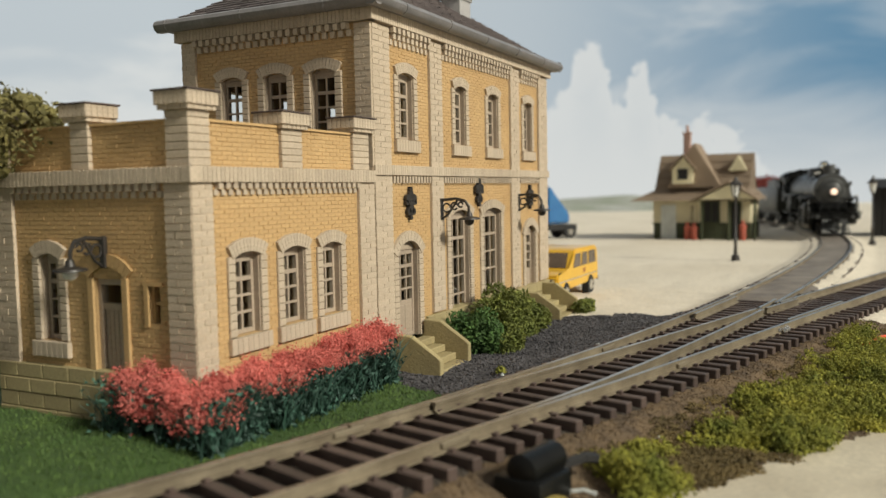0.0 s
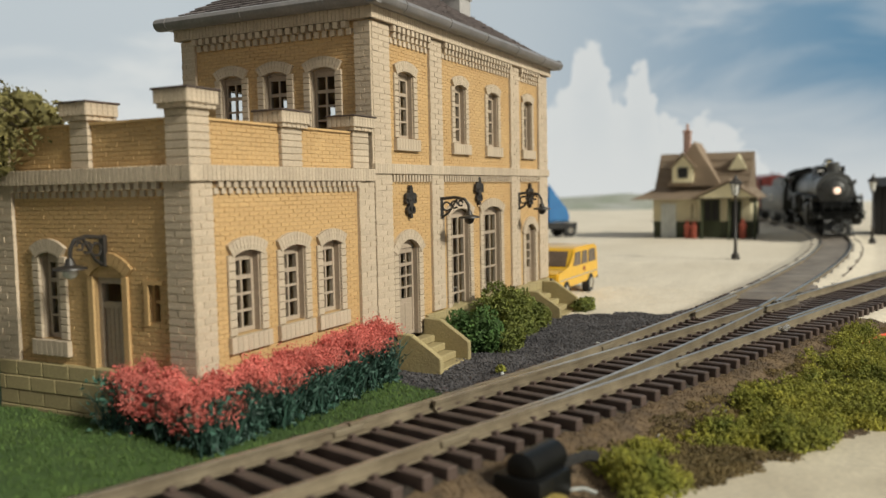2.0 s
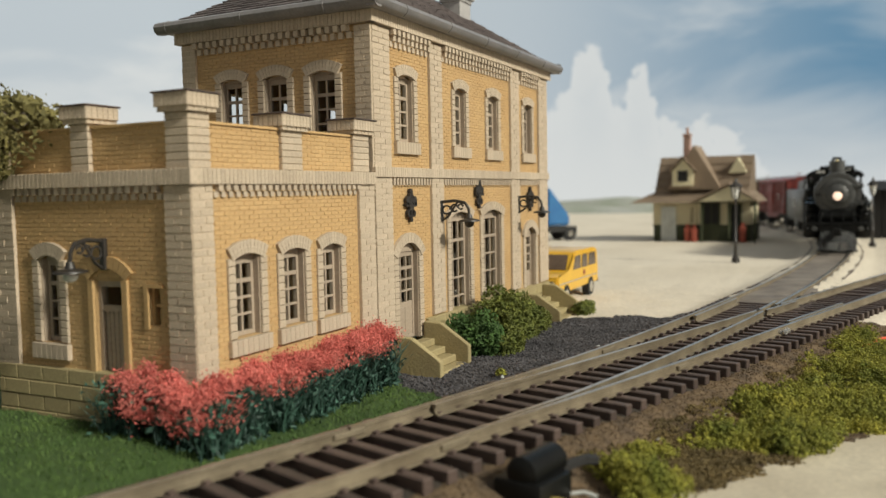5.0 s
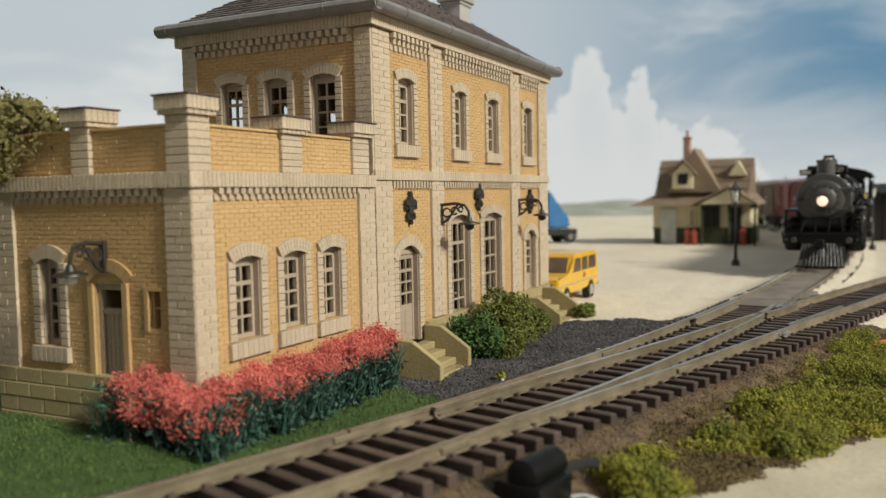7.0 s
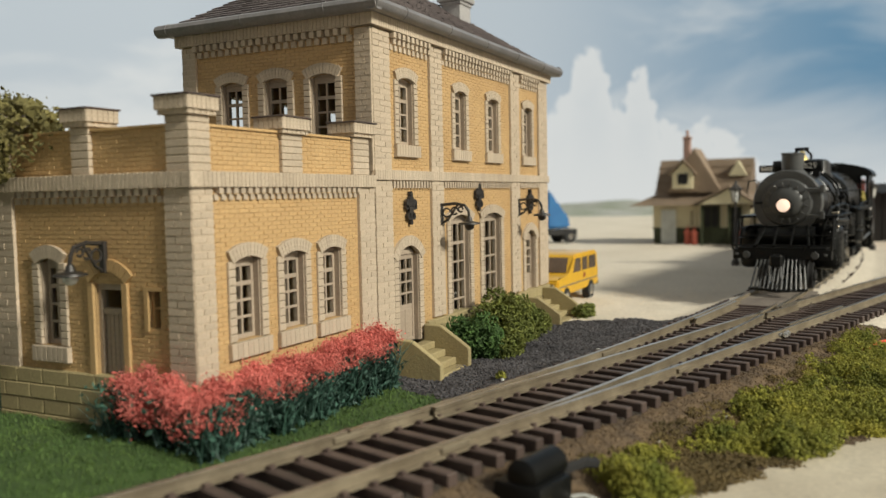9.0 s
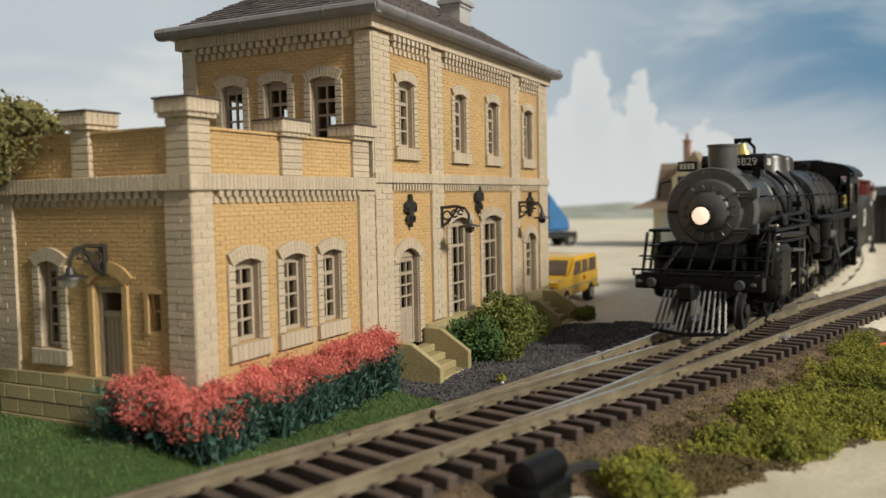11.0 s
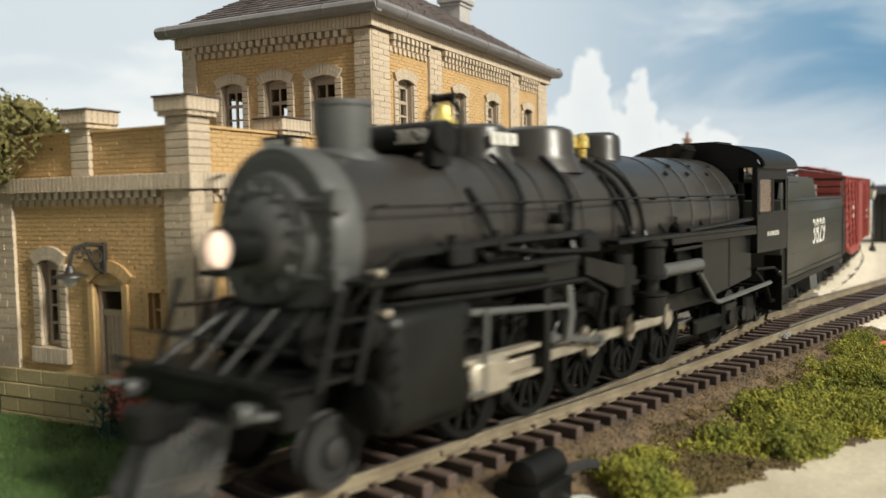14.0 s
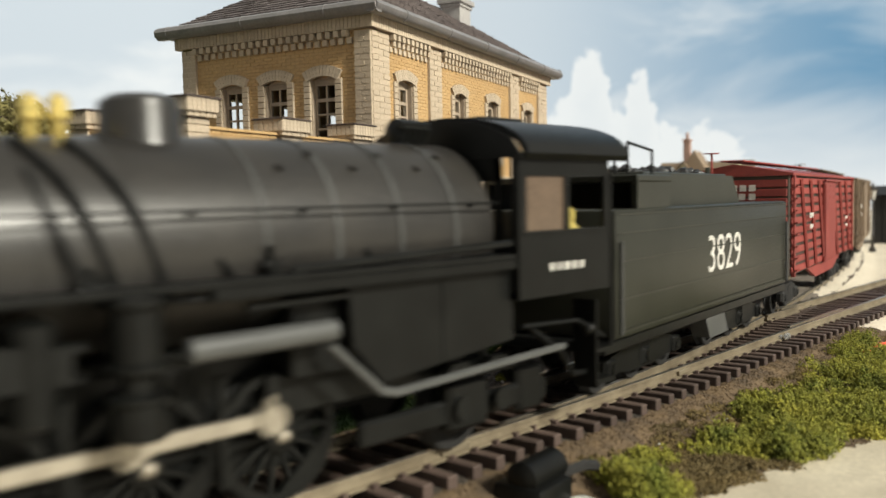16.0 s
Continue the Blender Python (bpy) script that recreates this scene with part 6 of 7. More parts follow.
def motions():
    step = 0.1
    times = [round(k * step, 2) for k in range(161)]
    runs = [run_at(t) for t in times]
    coarse = list(range(0, 161, 2))
    walk(ENGINE, [(times[i], carried_pose(runs[i], 3.1, 9.6)) for i in coarse])
    walk(TENDER, [(times[i], carried_pose(runs[i] + 14.62, 2.1, 7.25)) for i in coarse])
    for n, c in enumerate(CARS):
        walk(c, [(times[i], carried_pose(runs[i] + 24.95 + 12.3 * n, 1.7, 9.5)) for i in coarse])
    for w, x, y, z, r in WHEELS:
        flip = Matrix.Rotation(0 if y > 0 else math.pi, 4, "Z")
        rows = []
        for i in range(161):
            a = (runs[0] - runs[i]) / r - CRANK_START
            rows.append((times[i], Matrix.Translation((x * K, y * K, z * K)) @ Matrix.Rotation(a, 4, "Y") @ flip))
        walk(w, rows)
    ride = lambda i: (runs[0] - runs[i]) / DRIVER_R
    def pin(i, s):
        a = CRANK_START - ride(i) + (0 if s > 0 else math.pi)
        return CRANK * math.cos(a), CRANK * math.sin(a)
    for r, x, y, z, s in RODS:
        walk(r, [(times[i], pose(pin(i, s)[0] * K, 0, (z + pin(i, s)[1]) * K)) for i in range(161)])
    for m, c, u, v, s, L in GEAR:
        rm, rc, ru, rv = [], [], [], []
        for i in range(161):
            px, pz = pin(i, s)
            x, z = DRIVERS[2] + px, DRIVER_R + pz
            hz = 0.9
            hx = x + math.sqrt(L * L - (hz - z) ** 2)
            ang = math.atan2(hz - z, hx - x)
            rm.append((times[i], Matrix.Translation((x * K, 0, z * K)) @ Matrix.Rotation(-ang, 4, "Y")))
            rc.append((times[i], pose(hx * K, 0, hz * K)))
            ru.append((times[i], pose((hx + 0.2) * K, 0, 0.75 * K, 0, -px * 18, 0)))
            ex, ez = x - 0.2 * pz, z + 0.2 * px
            tx, tz = -4.95 + 0.1 * px, 1.15
            rv.append((times[i], Matrix.Translation((ex * K, 0, ez * K)) @ Matrix.Rotation(-math.atan2(tz - ez, tx - ex), 4, "Y")))
        walk(m, rm), walk(c, rc), walk(u, ru), walk(v, rv)


# ---- plants and loose ground cover ----
OCTA_V = np.array([(1, 0, 0), (-1, 0, 0), (0, 1, 0), (0, -1, 0), (0, 0, 1), (0, 0, -1)], float)
OCTA_F = np.array([(0, 2, 4), (2, 1, 4), (1, 3, 4), (3, 0, 4), (2, 0, 5), (1, 2, 5), (3, 1, 5), (0, 3, 5)])


def lumps(name, places, sizes, material, parent=None, seed=0, squash=1.0):
    """Many small crumpled grains, one mesh."""
    rng = np.random.default_rng(seed)
    n = len(places)
    v = OCTA_V[None] * rng.uniform(0.55, 1.25, (n, 6, 1)) * np.asarray(sizes)[:, None, None]
    q = rng.normal(size=(n, 4))
    q /= np.linalg.norm(q, axis=1)[:, None]
    w, x, y, z = q.T
    R = np.stack([np.stack([1 - 2 * (y * y + z * z), 2 * (x * y - z * w), 2 * (x * z + y * w)], -1),
                  np.stack([2 * (x * y + z * w), 1 - 2 * (x * x + z * z), 2 * (y * z - x * w)], -1),
                  np.stack([2 * (x * z - y * w), 2 * (y * z + x * w), 1 - 2 * (x * x + y * y)], -1)], 1)
    v = np.einsum("nij,nkj->nki", R, v)
    v[:, :, 2] *= squash
    v += np.asarray(places)[:, None]
    f = (OCTA_F[None] + 6 * np.arange(n)[:, None, None]).reshape(-1, 3)
    ob = raw(name, v.reshape(-1, 3), f, material, parent)
    return tagged(ob, kind="stuff")


def blades(name, roots, heights, widths, material, parent=None, seed=0, lean=0.35):
    """Thin bent blades, two faces each, one mesh."""
    rng = np.random.default_rng(seed)
    n = len(roots)
    a = rng.uniform(0, 2 * np.pi, n)
    side = np.stack([np.cos(a), np.sin(a), np.zeros(n)], 1) * np.asarray(widths)[:, None]
    b = rng.uniform(0, 2 * np.pi, n)
    l = rng.uniform(0.05, lean, n) * heights
    tip = np.stack([np.cos(b) * l, np.sin(b) * l, np.asarray(heights)], 1)
    mid = tip * np.array([0.35, 0.35, 0.55])
    roots = np.asarray(roots)
    v = np.stack([roots - side, roots + side, roots + mid + side * 0.7, roots + mid - side * 0.7, roots + tip], 1)
    k = 5 * np.arange(n)
    faces = [f for i in k for f in ((i, i + 1, i + 2, i + 3), (i + 3, i + 2, i + 4))]
    return tagged(raw(name, v.reshape(-1, 3), faces, material, parent), kind="stuff")


def clumped(centre, radii, n, rng, lobes=14, shell=0.75):
    """Points on an uneven crown of lobes."""
    c, r = np.array(centre), np.array(radii)
    d = rng.normal(size=(lobes, 3))
    d /= np.linalg.norm(d, axis=1)[:, None]
    heads = c + d * r * rng.uniform(0.35, 0.75, (lobes, 1))
    pick = rng.integers(0, lobes, n)
    e = rng.normal(size=(n, 3))
    e /= np.linalg.norm(e, axis=1)[:, None]
    return heads[pick] + e * r * rng.uniform(shell * 0.4, 0.52, (n, 1)) * np.array([1, 1, 0.9])


def leafy(name, places, size, material, parent, seed):
    """Small leaf-like pairs of triangles, turned every way."""
    rng = np.random.default_rng(seed)
    n = len(places)
    u = rng.normal(size=(n, 3)); u /= np.linalg.norm(u, axis=1)[:, None]
    w = np.cross(u, rng.normal(size=(n, 3))); w /= np.linalg.norm(w, axis=1)[:, None]
    s = rng.uniform(0.6, 1.4, (n, 1)) * size
    p = np.asarray(places)
    nrm = np.cross(u, w) * s * 0.35
    v = np.stack([p - u * s, p + w * s * 0.5 + nrm, p + u * s, p - w * s * 0.5 + nrm], 1)
    k = 4 * np.arange(n)
    faces = np.concatenate([np.stack([k, k + 1, k + 2], 1), np.stack([k, k + 2, k + 3], 1)])
    return tagged(raw(name, v.reshape(-1, 3), faces, material, parent), kind="stuff")


def hedge(x0, x1, y0, y1, seed, top=0.9, low=0.5):
    """One stretch of the flowering hedge: stems below, coral heads above."""
    rng = np.random.default_rng(seed)
    base = (x0 + x1) / 2, (y0 + y1) / 2
    h = thing("flower_hedge", (*base, ground_z(*base)), 0, "coral-flowered hedge on blue-green stems beside the wall", "flowering hedge", "flower hedge")
    area = (x1 - x0) * (y1 - y0)
    def spot(k):
        return np.stack([rng.uniform(x0, x1, k) - base[0], rng.uniform(y0, y1, k) - base[1]], 1)
    # leaning sprays of stems that start in tufts
    feet = spot(int(26 * area) + 4)
    n = int(900 * area)
    k = rng.integers(0, len(feet), n)
    p = feet[k] + rng.normal(size=(n, 2)) * 0.045
    roots = np.concatenate([p, rng.uniform(-0.05, 0.15, (n, 1))], 1)
    blades("stem_sprays", roots, rng.uniform(0.3, top * 0.92, n), rng.uniform(0.007, 0.02, n), STEM, h, seed, 0.9)
    # a few paler sprays paint the highlights among the stems
    n = int(120 * area)
    k = rng.integers(0, len(feet), n)
    roots = np.concatenate([feet[k] + rng.normal(size=(n, 2)) * 0.05, rng.uniform(-0.05, 0.1, (n, 1))], 1)
    blades("pale_stem_spray", roots, rng.uniform(0.3, top * 0.8, n), rng.uniform(0.006, 0.012, n), STEM_HIGHLIGHT, h, seed + 9, 1.0)
    m = int(1500 * area)
    k = rng.integers(0, len(feet), m)
    q = feet[k] + rng.normal(size=(m, 2)) * 0.12
    leafy("leafage", np.concatenate([q, rng.uniform(0.02, top * 0.85, (m, 1))], 1), 0.06, STEM, h, seed + 1)
    # flower heads in uneven tufts that hang lower towards the outer edge
    tufts = spot(int(30 * area) + 3)
    tz = top * rng.uniform(low, 1.0, len(tufts)) ** 0.6
    k = rng.integers(0, len(tufts), int(9000 * area))
    e = rng.normal(size=(len(k), 3)) * np.array([0.085, 0.085, 0.075])
    pts = np.concatenate([tufts[k], tz[k][:, None]], 1) + e
    lumps("blossom", pts, rng.uniform(0.01, 0.026, len(k)), PETAL, h, seed + 2)
    e = rng.normal(size=(len(k), 3)) * np.array([0.1, 0.1, 0.085])
    leafy("petals", np.concatenate([tufts[k], tz[k][:, None]], 1) + e, 0.022, PETAL, h, seed + 3)
    return h


hx = [9.3, 10.0, 10.7, 11.4, 12.1, 12.8, 13.5, 14.3]
for n, (a, b) in enumerate(zip(hx, hx[1:])):
    hedge(a - 0.04, b + 0.04, 8.14, 8.66, 20 + n, 1.0 if n < 4 else 1.06, 0.3 if n < 1 else 0.5 if n < 3 else 0.62)
for n, (a, b) in enumerate(((8.14, 8.7), (8.65, 9.35), (9.3, 9.9), (9.85, 10.2))):
    hedge(8.8, 9.24, a, b, 40 + n, 0.9, 0.12)


def bush(centre, radii, n, material, seed, label, name="bush", size=0.055):
    c = (centre[0], centre[1], ground_z(centre[0], centre[1]))
    b = thing(name, c, 0, label, "bush")
    rng = np.random.default_rng(seed)
    pts = clumped((0, 0, centre[2] - c[2]), radii, n, rng)
    pts = pts[pts[:, 2] > -0.05]
    leafy("leaves", pts, size, material, b, seed)
    q = clumped((0, 0, (centre[2] - c[2]) * 0.8), np.array(radii) * 0.85, n // 3, rng)
    lumps("inner_growth", q[q[:, 2] > -0.03], np.full((q[:, 2] > -0.03).sum(), 0.05), material, b, seed + 1)
    bm = B()
    for k in range(6):
        a = k * 1.05
        rod(bm, (0.05 * math.cos(a), 0.05 * math.sin(a), -0.05), (radii[0] * 0.5 * math.cos(a), radii[1] * 0.5 * math.sin(a), centre[2] - c[2]), 0.03, 0.012, 5)
    part("branches", bm, BARK, b)
    return b


bush((17.75, 7.95, 0.2), (0.8, 0.62, 0.72), 4200, BUSH, 5, "dark green leafy bush against the station wall")
bush((19.2, 7.8, 0.35), (0.95, 0.7, 0.85), 4600, BUSH2, 6, "olive green leafy bush against the station wall")
bush((20.6, 7.85, 0.15), (1.1, 0.6, 0.68), 3800, BUSH2, 7, "olive green leafy bush against the station wall")
bush((18.1, 7.35, -0.1), (0.7, 0.4, 0.4), 2200, BUSH2, 8, "low olive green bush on dark gravel")
bush((24.4, 7.4, -0.08), (0.7, 0.35, 0.3), 900, BUSH2, 9, "small dull green tuft beside the steps")
bush((15.5, 6.45, -0.2), (0.16, 0.12, 0.14), 160, MOSS, 10, "tiny yellow-green tuft on gravel", "tuft", 0.03)


def grass_field():
    rng = np.random.default_rng(2)
    pts, hts = [], []
    while len(pts) < 17000:
        x, y = rng.uniform(5, 15.5), rng.uniform(6.0, 14)
        if (x > XA - 0.12 and y > YF - 0.12) or ground_kind(x, y) != 0 or abs(y - y_main(x)) < 1.3:
            continue
        pts.append((x, y, ground_z(x, y) - 0.01))
        hts.append(rng.uniform(0.03, 0.085))
    g = blades("grass", pts, np.array(hts), rng.uniform(0.006, 0.013, len(pts)), BLADE, None, 3, 0.8)
    tagged(g, "short green model grass on the ground by the annex", "grass", kind="stuff")


grass_field()


def scatter(name, label, category, n, box4, kinds, sizes, material, seed, test=None):
    rng = np.random.default_rng(seed)
    pts = []
    tries = 0
    while len(pts) < n and tries < n * 30:
        tries += 1
        x, y = rng.uniform(box4[0], box4[1]), rng.uniform(box4[2], box4[3])
        if ground_kind(x, y) not in kinds or (x > XA - 0.1 and y > YF - 0.1 and x < XE + 0.1) or (test and not test(x, y)):
            continue
        pts.append((x, y, ground_z(x, y) + 0.01))
    ob = lumps(name, np.array(pts), rng.uniform(*sizes, len(pts)), material, None, seed, 0.7)
    tagged(ob, label, category, kind="stuff")


scatter("gravel", "dark cinder gravel beside the track", "gravel", 15000, (13, 25.5, 4.5, 8.8), (1,), (0.015, 0.05), CINDER, 11)
scatter("ballast", "brown dirt and ballast stones by the ties", "ballast", 22000, (6, 27, -1.5, 5.2), (3,), (0.006, 0.022), DIRT, 12)
scatter("track_ballast", "dark ballast grains between the ties", "ballast", 7000, (8, 30, -1, 6.5), (4,), (0.012, 0.035), MUD, 13)


def turf():
    """Foam turf on the camera side: yellow-green mounds by the board, dry brown nearer the ties."""
    rng = np.random.default_rng(9)
    green, dry = [], []
    for k in range(1050):
        x = rng.uniform(9.2, 24)
        edge = 8.35 - 0.6 * x
        lo, hi = edge - 0.1, y_side(x) - 1.75
        if hi < lo + 0.1:
            continue
        u = rng.uniform(0, 1) ** 0.9
        y = lo + (hi - lo) * u
        if math.hypot(x - 9.7, y - 3.3) < 0.95:
            continue
        z = ground_z(x, y)
        pick = wob(x, y, 0.45) + 0.35 * wob(x, y, 1.7)
        limit = 0.93 if x > 14.5 else 0.72
        lush = u < limit + 0.3 * pick and (x > 12.5 or pick > -0.02)
        h = rng.uniform(0.1, 0.3) * (1.25 + 1.4 * max(-0.5, wob(x, y, 0.8))) if lush else rng.uniform(0.03, 0.1)
        m = int(rng.integers(70, 150))
        e = rng.normal(size=(m, 3))
        e /= np.linalg.norm(e, axis=1)[:, None]
        e *= rng.uniform(0.6, 1.05, (m, 1)) * np.array([0.24, 0.24, h])
        e[:, 2] = np.abs(e[:, 2])
        p = np.array((x, y, z - 0.01)) + e
        if lush:
            green.append(p)
        elif u < 0.86 or rng.uniform() < 0.3:
            dry.append(p)
    green, dry = np.concatenate(green), np.concatenate(dry)
    tagged(lumps("green_turf", green, rng.uniform(0.012, 0.034, len(green)), MOSS, None, 14), "yellow-green foam turf in low mounds", "turf", kind="stuff")
    tagged(leafy("turf_fibre", green[::2] + 0.02, 0.03, MOSS, None, 16), "yellow-green fibres on the foam turf", "turf", kind="stuff")
    tagged(lumps("dry_turf", dry, rng.uniform(0.01, 0.028, len(dry)), TURF2, None, 15), "dry brown foam turf beside the track", "turf", kind="stuff")
    tagged(leafy("dry_fibre", dry[::2] + 0.01, 0.03, TURF2, None, 17), "dry brown fibres beside the track", "turf", kind="stuff")


turf()


def tree(x, y, seed):
    z = ground_z(x, y)
    t = thing("tree", (x, y, z), 0, "olive-green model tree beside the annex roof", "tree")
    rng = np.random.default_rng(seed)
    bm = B()
    pts = [(0, 0, -0.1), (0.05, -0.03, 1.4), (-0.03, 0.05, 2.8), (0.02, 0, 4.2)]
    for (a, b), (r0, r1) in zip(zip(pts, pts[1:]), ((0.24, 0.19), (0.19, 0.14), (0.14, 0.06))):
        rod(bm, a, b, r0, r1, 10)
    part("trunk", bm, BARK, t, "", True)
    for k in range(9):
        a, h = k * 2.4, 2.3 + 0.22 * k
        bm = B()
        e = (1.0 * math.cos(a), 1.0 * math.sin(a), h + 0.7)
        m = (0.45 * math.cos(a), 0.45 * math.sin(a), h + 0.45)
        rod(bm, (0, 0, h), m, 0.08, 0.055, 6)
        rod(bm, m, e, 0.055, 0.02, 6)
        part("limb", bm, BARK, t)
    p = clumped((0, 0, 4.75), (2.05, 1.7, 1.0), 9000, rng, 26)
    leafy("crown", p, 0.05, TREE_LEAF, t, seed)
    p = clumped((0, 0, 4.75), (1.8, 1.4, 0.85), 2500, rng, 20)
    lumps("crown_clumps", p, rng.uniform(0.06, 0.14, len(p)), TREE_LEAF, t, seed + 1)


tree(8.75, 13.35, 31)


# ---- far depot ----
def depot():
    O = Vector((57.8, 6.3, -0.08))
    d = thing("depot", O, 0, "cream and green wooden depot with a brown shingled roof", "depot")
    W, D = 6.3, 5.0
    bm = B()
    box(bm, 0, D, 0, W, 1.08, 2.75, 0.02)
    wall_ = part("wall", bm, CREAM, d, "cream boarded wall")
    for k in range(21):
        bm = B()
        box(bm, -0.04, D + 0.04, -0.04 + k * 0.3, 0.255 + k * 0.3, 0, 1.06)
        part("wainscot_board", bm, GREEN_BD, d, "dark green board of the lower wall")
    bm = B()
    box(bm, -0.06, 0.02, -0.05, W + 0.05, 1.04, 1.12)
    part("rail_board", bm, GREEN_BD, d)
    def opening(nm, y0, y1, z0, z1, fill, frame, lab=""):
        bm = B()
        for a, b, c0, c1 in ((y0, y0 + 0.1, z0, z1), (y1 - 0.1, y1, z0, z1), (y0 + 0.1, y1 - 0.1, z1 - 0.1, z1), (y0 + 0.1, y1 - 0.1, z0, z0 + 0.08), ((y0 + y1) / 2 - 0.03, (y0 + y1) / 2 + 0.03, z0 + 0.08, z1 - 0.1)):
            box(bm, -0.12, -0.03, a, b, c0, c1)
        w = part(nm, bm, frame, d, lab)
        bm = B()
        box(bm, -0.07, -0.045, y0 + 0.1, y1 - 0.1, z0 + 0.08, z1 - 0.1)
        part("pane", bm, fill, w)
    opening("door", 4.75, 5.75, 0.05, 2.35, PALE, PALE, "pale painted double door")
    opening("window", 1.9, 3.0, 1.1, 2.6, CAR_DARK, GREEN_BD)
    # not open: a near-black panel paints the shade of the doorway
    opening("door", 0.55, 1.25, 0.05, 2.5, CAR_DARK, GREEN_BD, "doorway filled with a near-black panel for the shade inside")
    opening("window", 3.5, 3.9, 1.2, 2.4, CAR_GLASS, CREAM)
    # flared hipped roof with a cross gable, dormer and porch gable
    bm = B()
    e0, e1, f0, f1 = -0.5, W + 1.35, -1.2, D + 1.0
    rings = [[(f0, e0, 2.62), (f1, e0, 2.62), (f1, e1, 2.62), (f0, e1, 2.62)],
             [(0.1, 0.15, 3.35), (D - 0.1, 0.15, 3.35), (D - 0.1, W - 0.1, 3.35), (0.1, W - 0.1, 3.35)],
             [(2.1, 0.0, 5.75), (2.5, 0.0, 5.75), (2.5, W - 0.1, 5.75), (2.1, W - 0.1, 5.75)]]
    vr = [[bm.verts.new(p) for p in r] for r in rings]
    for a, b in zip(vr, vr[1:]):
        for i in range(4):
            bm.faces.new((a[i], a[(i + 1) % 4], b[(i + 1) % 4], b[i]))
    bm.faces.new(vr[0][::-1]), bm.faces.new(vr[-1])
    roof = part("roof", bm, SHINGLE, d, "brown shingled roof with flared eaves")
    bm = B()
    for z, f, e in ((3.0, -0.5, 0.7), (3.7, 0.35, 0.15), (4.2, 0.78, 0.1), (4.7, 1.18, 0.08), (5.2, 1.6, 0.05)):
        box(bm, f - 0.03, f + 0.03, -e + 0.1, W + e - 0.1, z - 0.02, z + 0.02)
    part("shingle_course", bm, SHINGLE, roof)
    bm = B()
    y0 = 3.55
    slab(bm, [(-0.35, y0 - 1.75, 3.5), (-0.35, y0 + 1.75, 3.5), (-0.35, y0, 6.45)], (3.0, 0, 0))
    part("cross_gable", bm, SHINGLE, roof)
    bm = B()
    slab(bm, [(-0.55, y0 + 0.0, 3.75), (-0.55, y0 + 1.35, 3.75), (-0.55, y0 + 1.35, 4.75), (-0.55, y0 + 0.675, 5.5), (-0.55, y0, 4.75)], (0.7, 0, 0))
    dm = part("dormer", bm, CREAM, roof, "cream dormer with a dark window")
    bm = B()
    box(bm, -0.6, -0.56, y0 + 0.35, y0 + 1.0, 4.05, 4.75)
    part("pane", bm, CAR_DARK, dm)
    for s in (0, 1):
        bm = B()
        a = (y0 + 0.675, 5.62)
        b = (y0 - 0.2, 4.66) if s else (y0 + 1.55, 4.66)
        slab(bm, [(-0.75, *a), (-0.75, *b), (-0.75, b[0], b[1] + 0.12), (-0.75, a[0], a[1] + 0.12)], (0.9, 0, 0))
        part("dormer_roof", bm, SHINGLE, dm)
    bm = B()
    slab(bm, [(-1.3, -0.4, 2.7), (-1.3, 3.1, 2.7), (-1.3, 1.2, 3.65)], (1.4, 0, 0))
    pg = part("porch_gable", bm, CREAM, d, "cream boarded porch gable")
    for s in (0, 1):
        bm = B()
        b = (-0.6, 2.6) if s else (3.5, 2.6)
        slab(bm, [(-1.5, 1.2, 3.75), (-1.5, *b), (-1.5, b[0], b[1] + 0.13), (-1.5, 1.2, 3.9)], (1.7, 0, 0))
        part("porch_roof", bm, SHINGLE, pg)
    bm = B()
    slab(bm, [(2.2, 0.3, 4.55), (2.2, 1.5, 4.55), (2.2, 0.9, 5.55)], (-1.4, 0, 0))
    part("small_dormer", bm, CREAM, roof)
    for y in (-0.4, 1.2, 2.9):
        bm = B()
        rod(bm, (-1.15, y, 0), (-1.15, y, 2.65), 0.07)
        rod(bm, (-1.15, y, 2.1), (-0.5, y, 2.6), 0.05)
        part("porch_post", bm, GREEN_BD, d)
    bm = B()
    box(bm, 2.0, 2.6, 4.2, 4.65, 5.2, 7.2, 0.02)
    box(bm, 1.95, 2.65, 4.15, 4.7, 7.2, 7.35, 0.02)
    rod(bm, (2.3, 4.42, 7.35), (2.3, 4.42, 7.8), 0.1)
    part("chimney", bm, CHIM_RED, roof, "pale red brick chimney")


depot()


def figure(x, y, material, h=1.6):
    """A plain toy figure, one rounded shape."""
    bm = B()
    lathe(bm, [(0, 0.2), (0.05, 0.22), (0.75 * h / 1.6, 0.2), (1.15 * h / 1.6, 0.25), (1.28 * h / 1.6, 0.12), (1.38 * h / 1.6, 0.13), (1.52 * h / 1.6, 0.12), (h, 0.02)], (0, 0, 0), "z", 14)
    ob = part("toy_figure", bm, material, None, "", True)
    ob.location = Vector((x, y, ground_z(x, y))) * K
    tagged(ob, "plain red toy figure standing by the depot", "toy figure", "toy figures")


figure(57.2, 10.2, RED_FIG, 1.2)
figure(57.1, 9.75, RED_FIG, 1.15)
figure(57.2, 6.7, RED_FIG, 1.3)


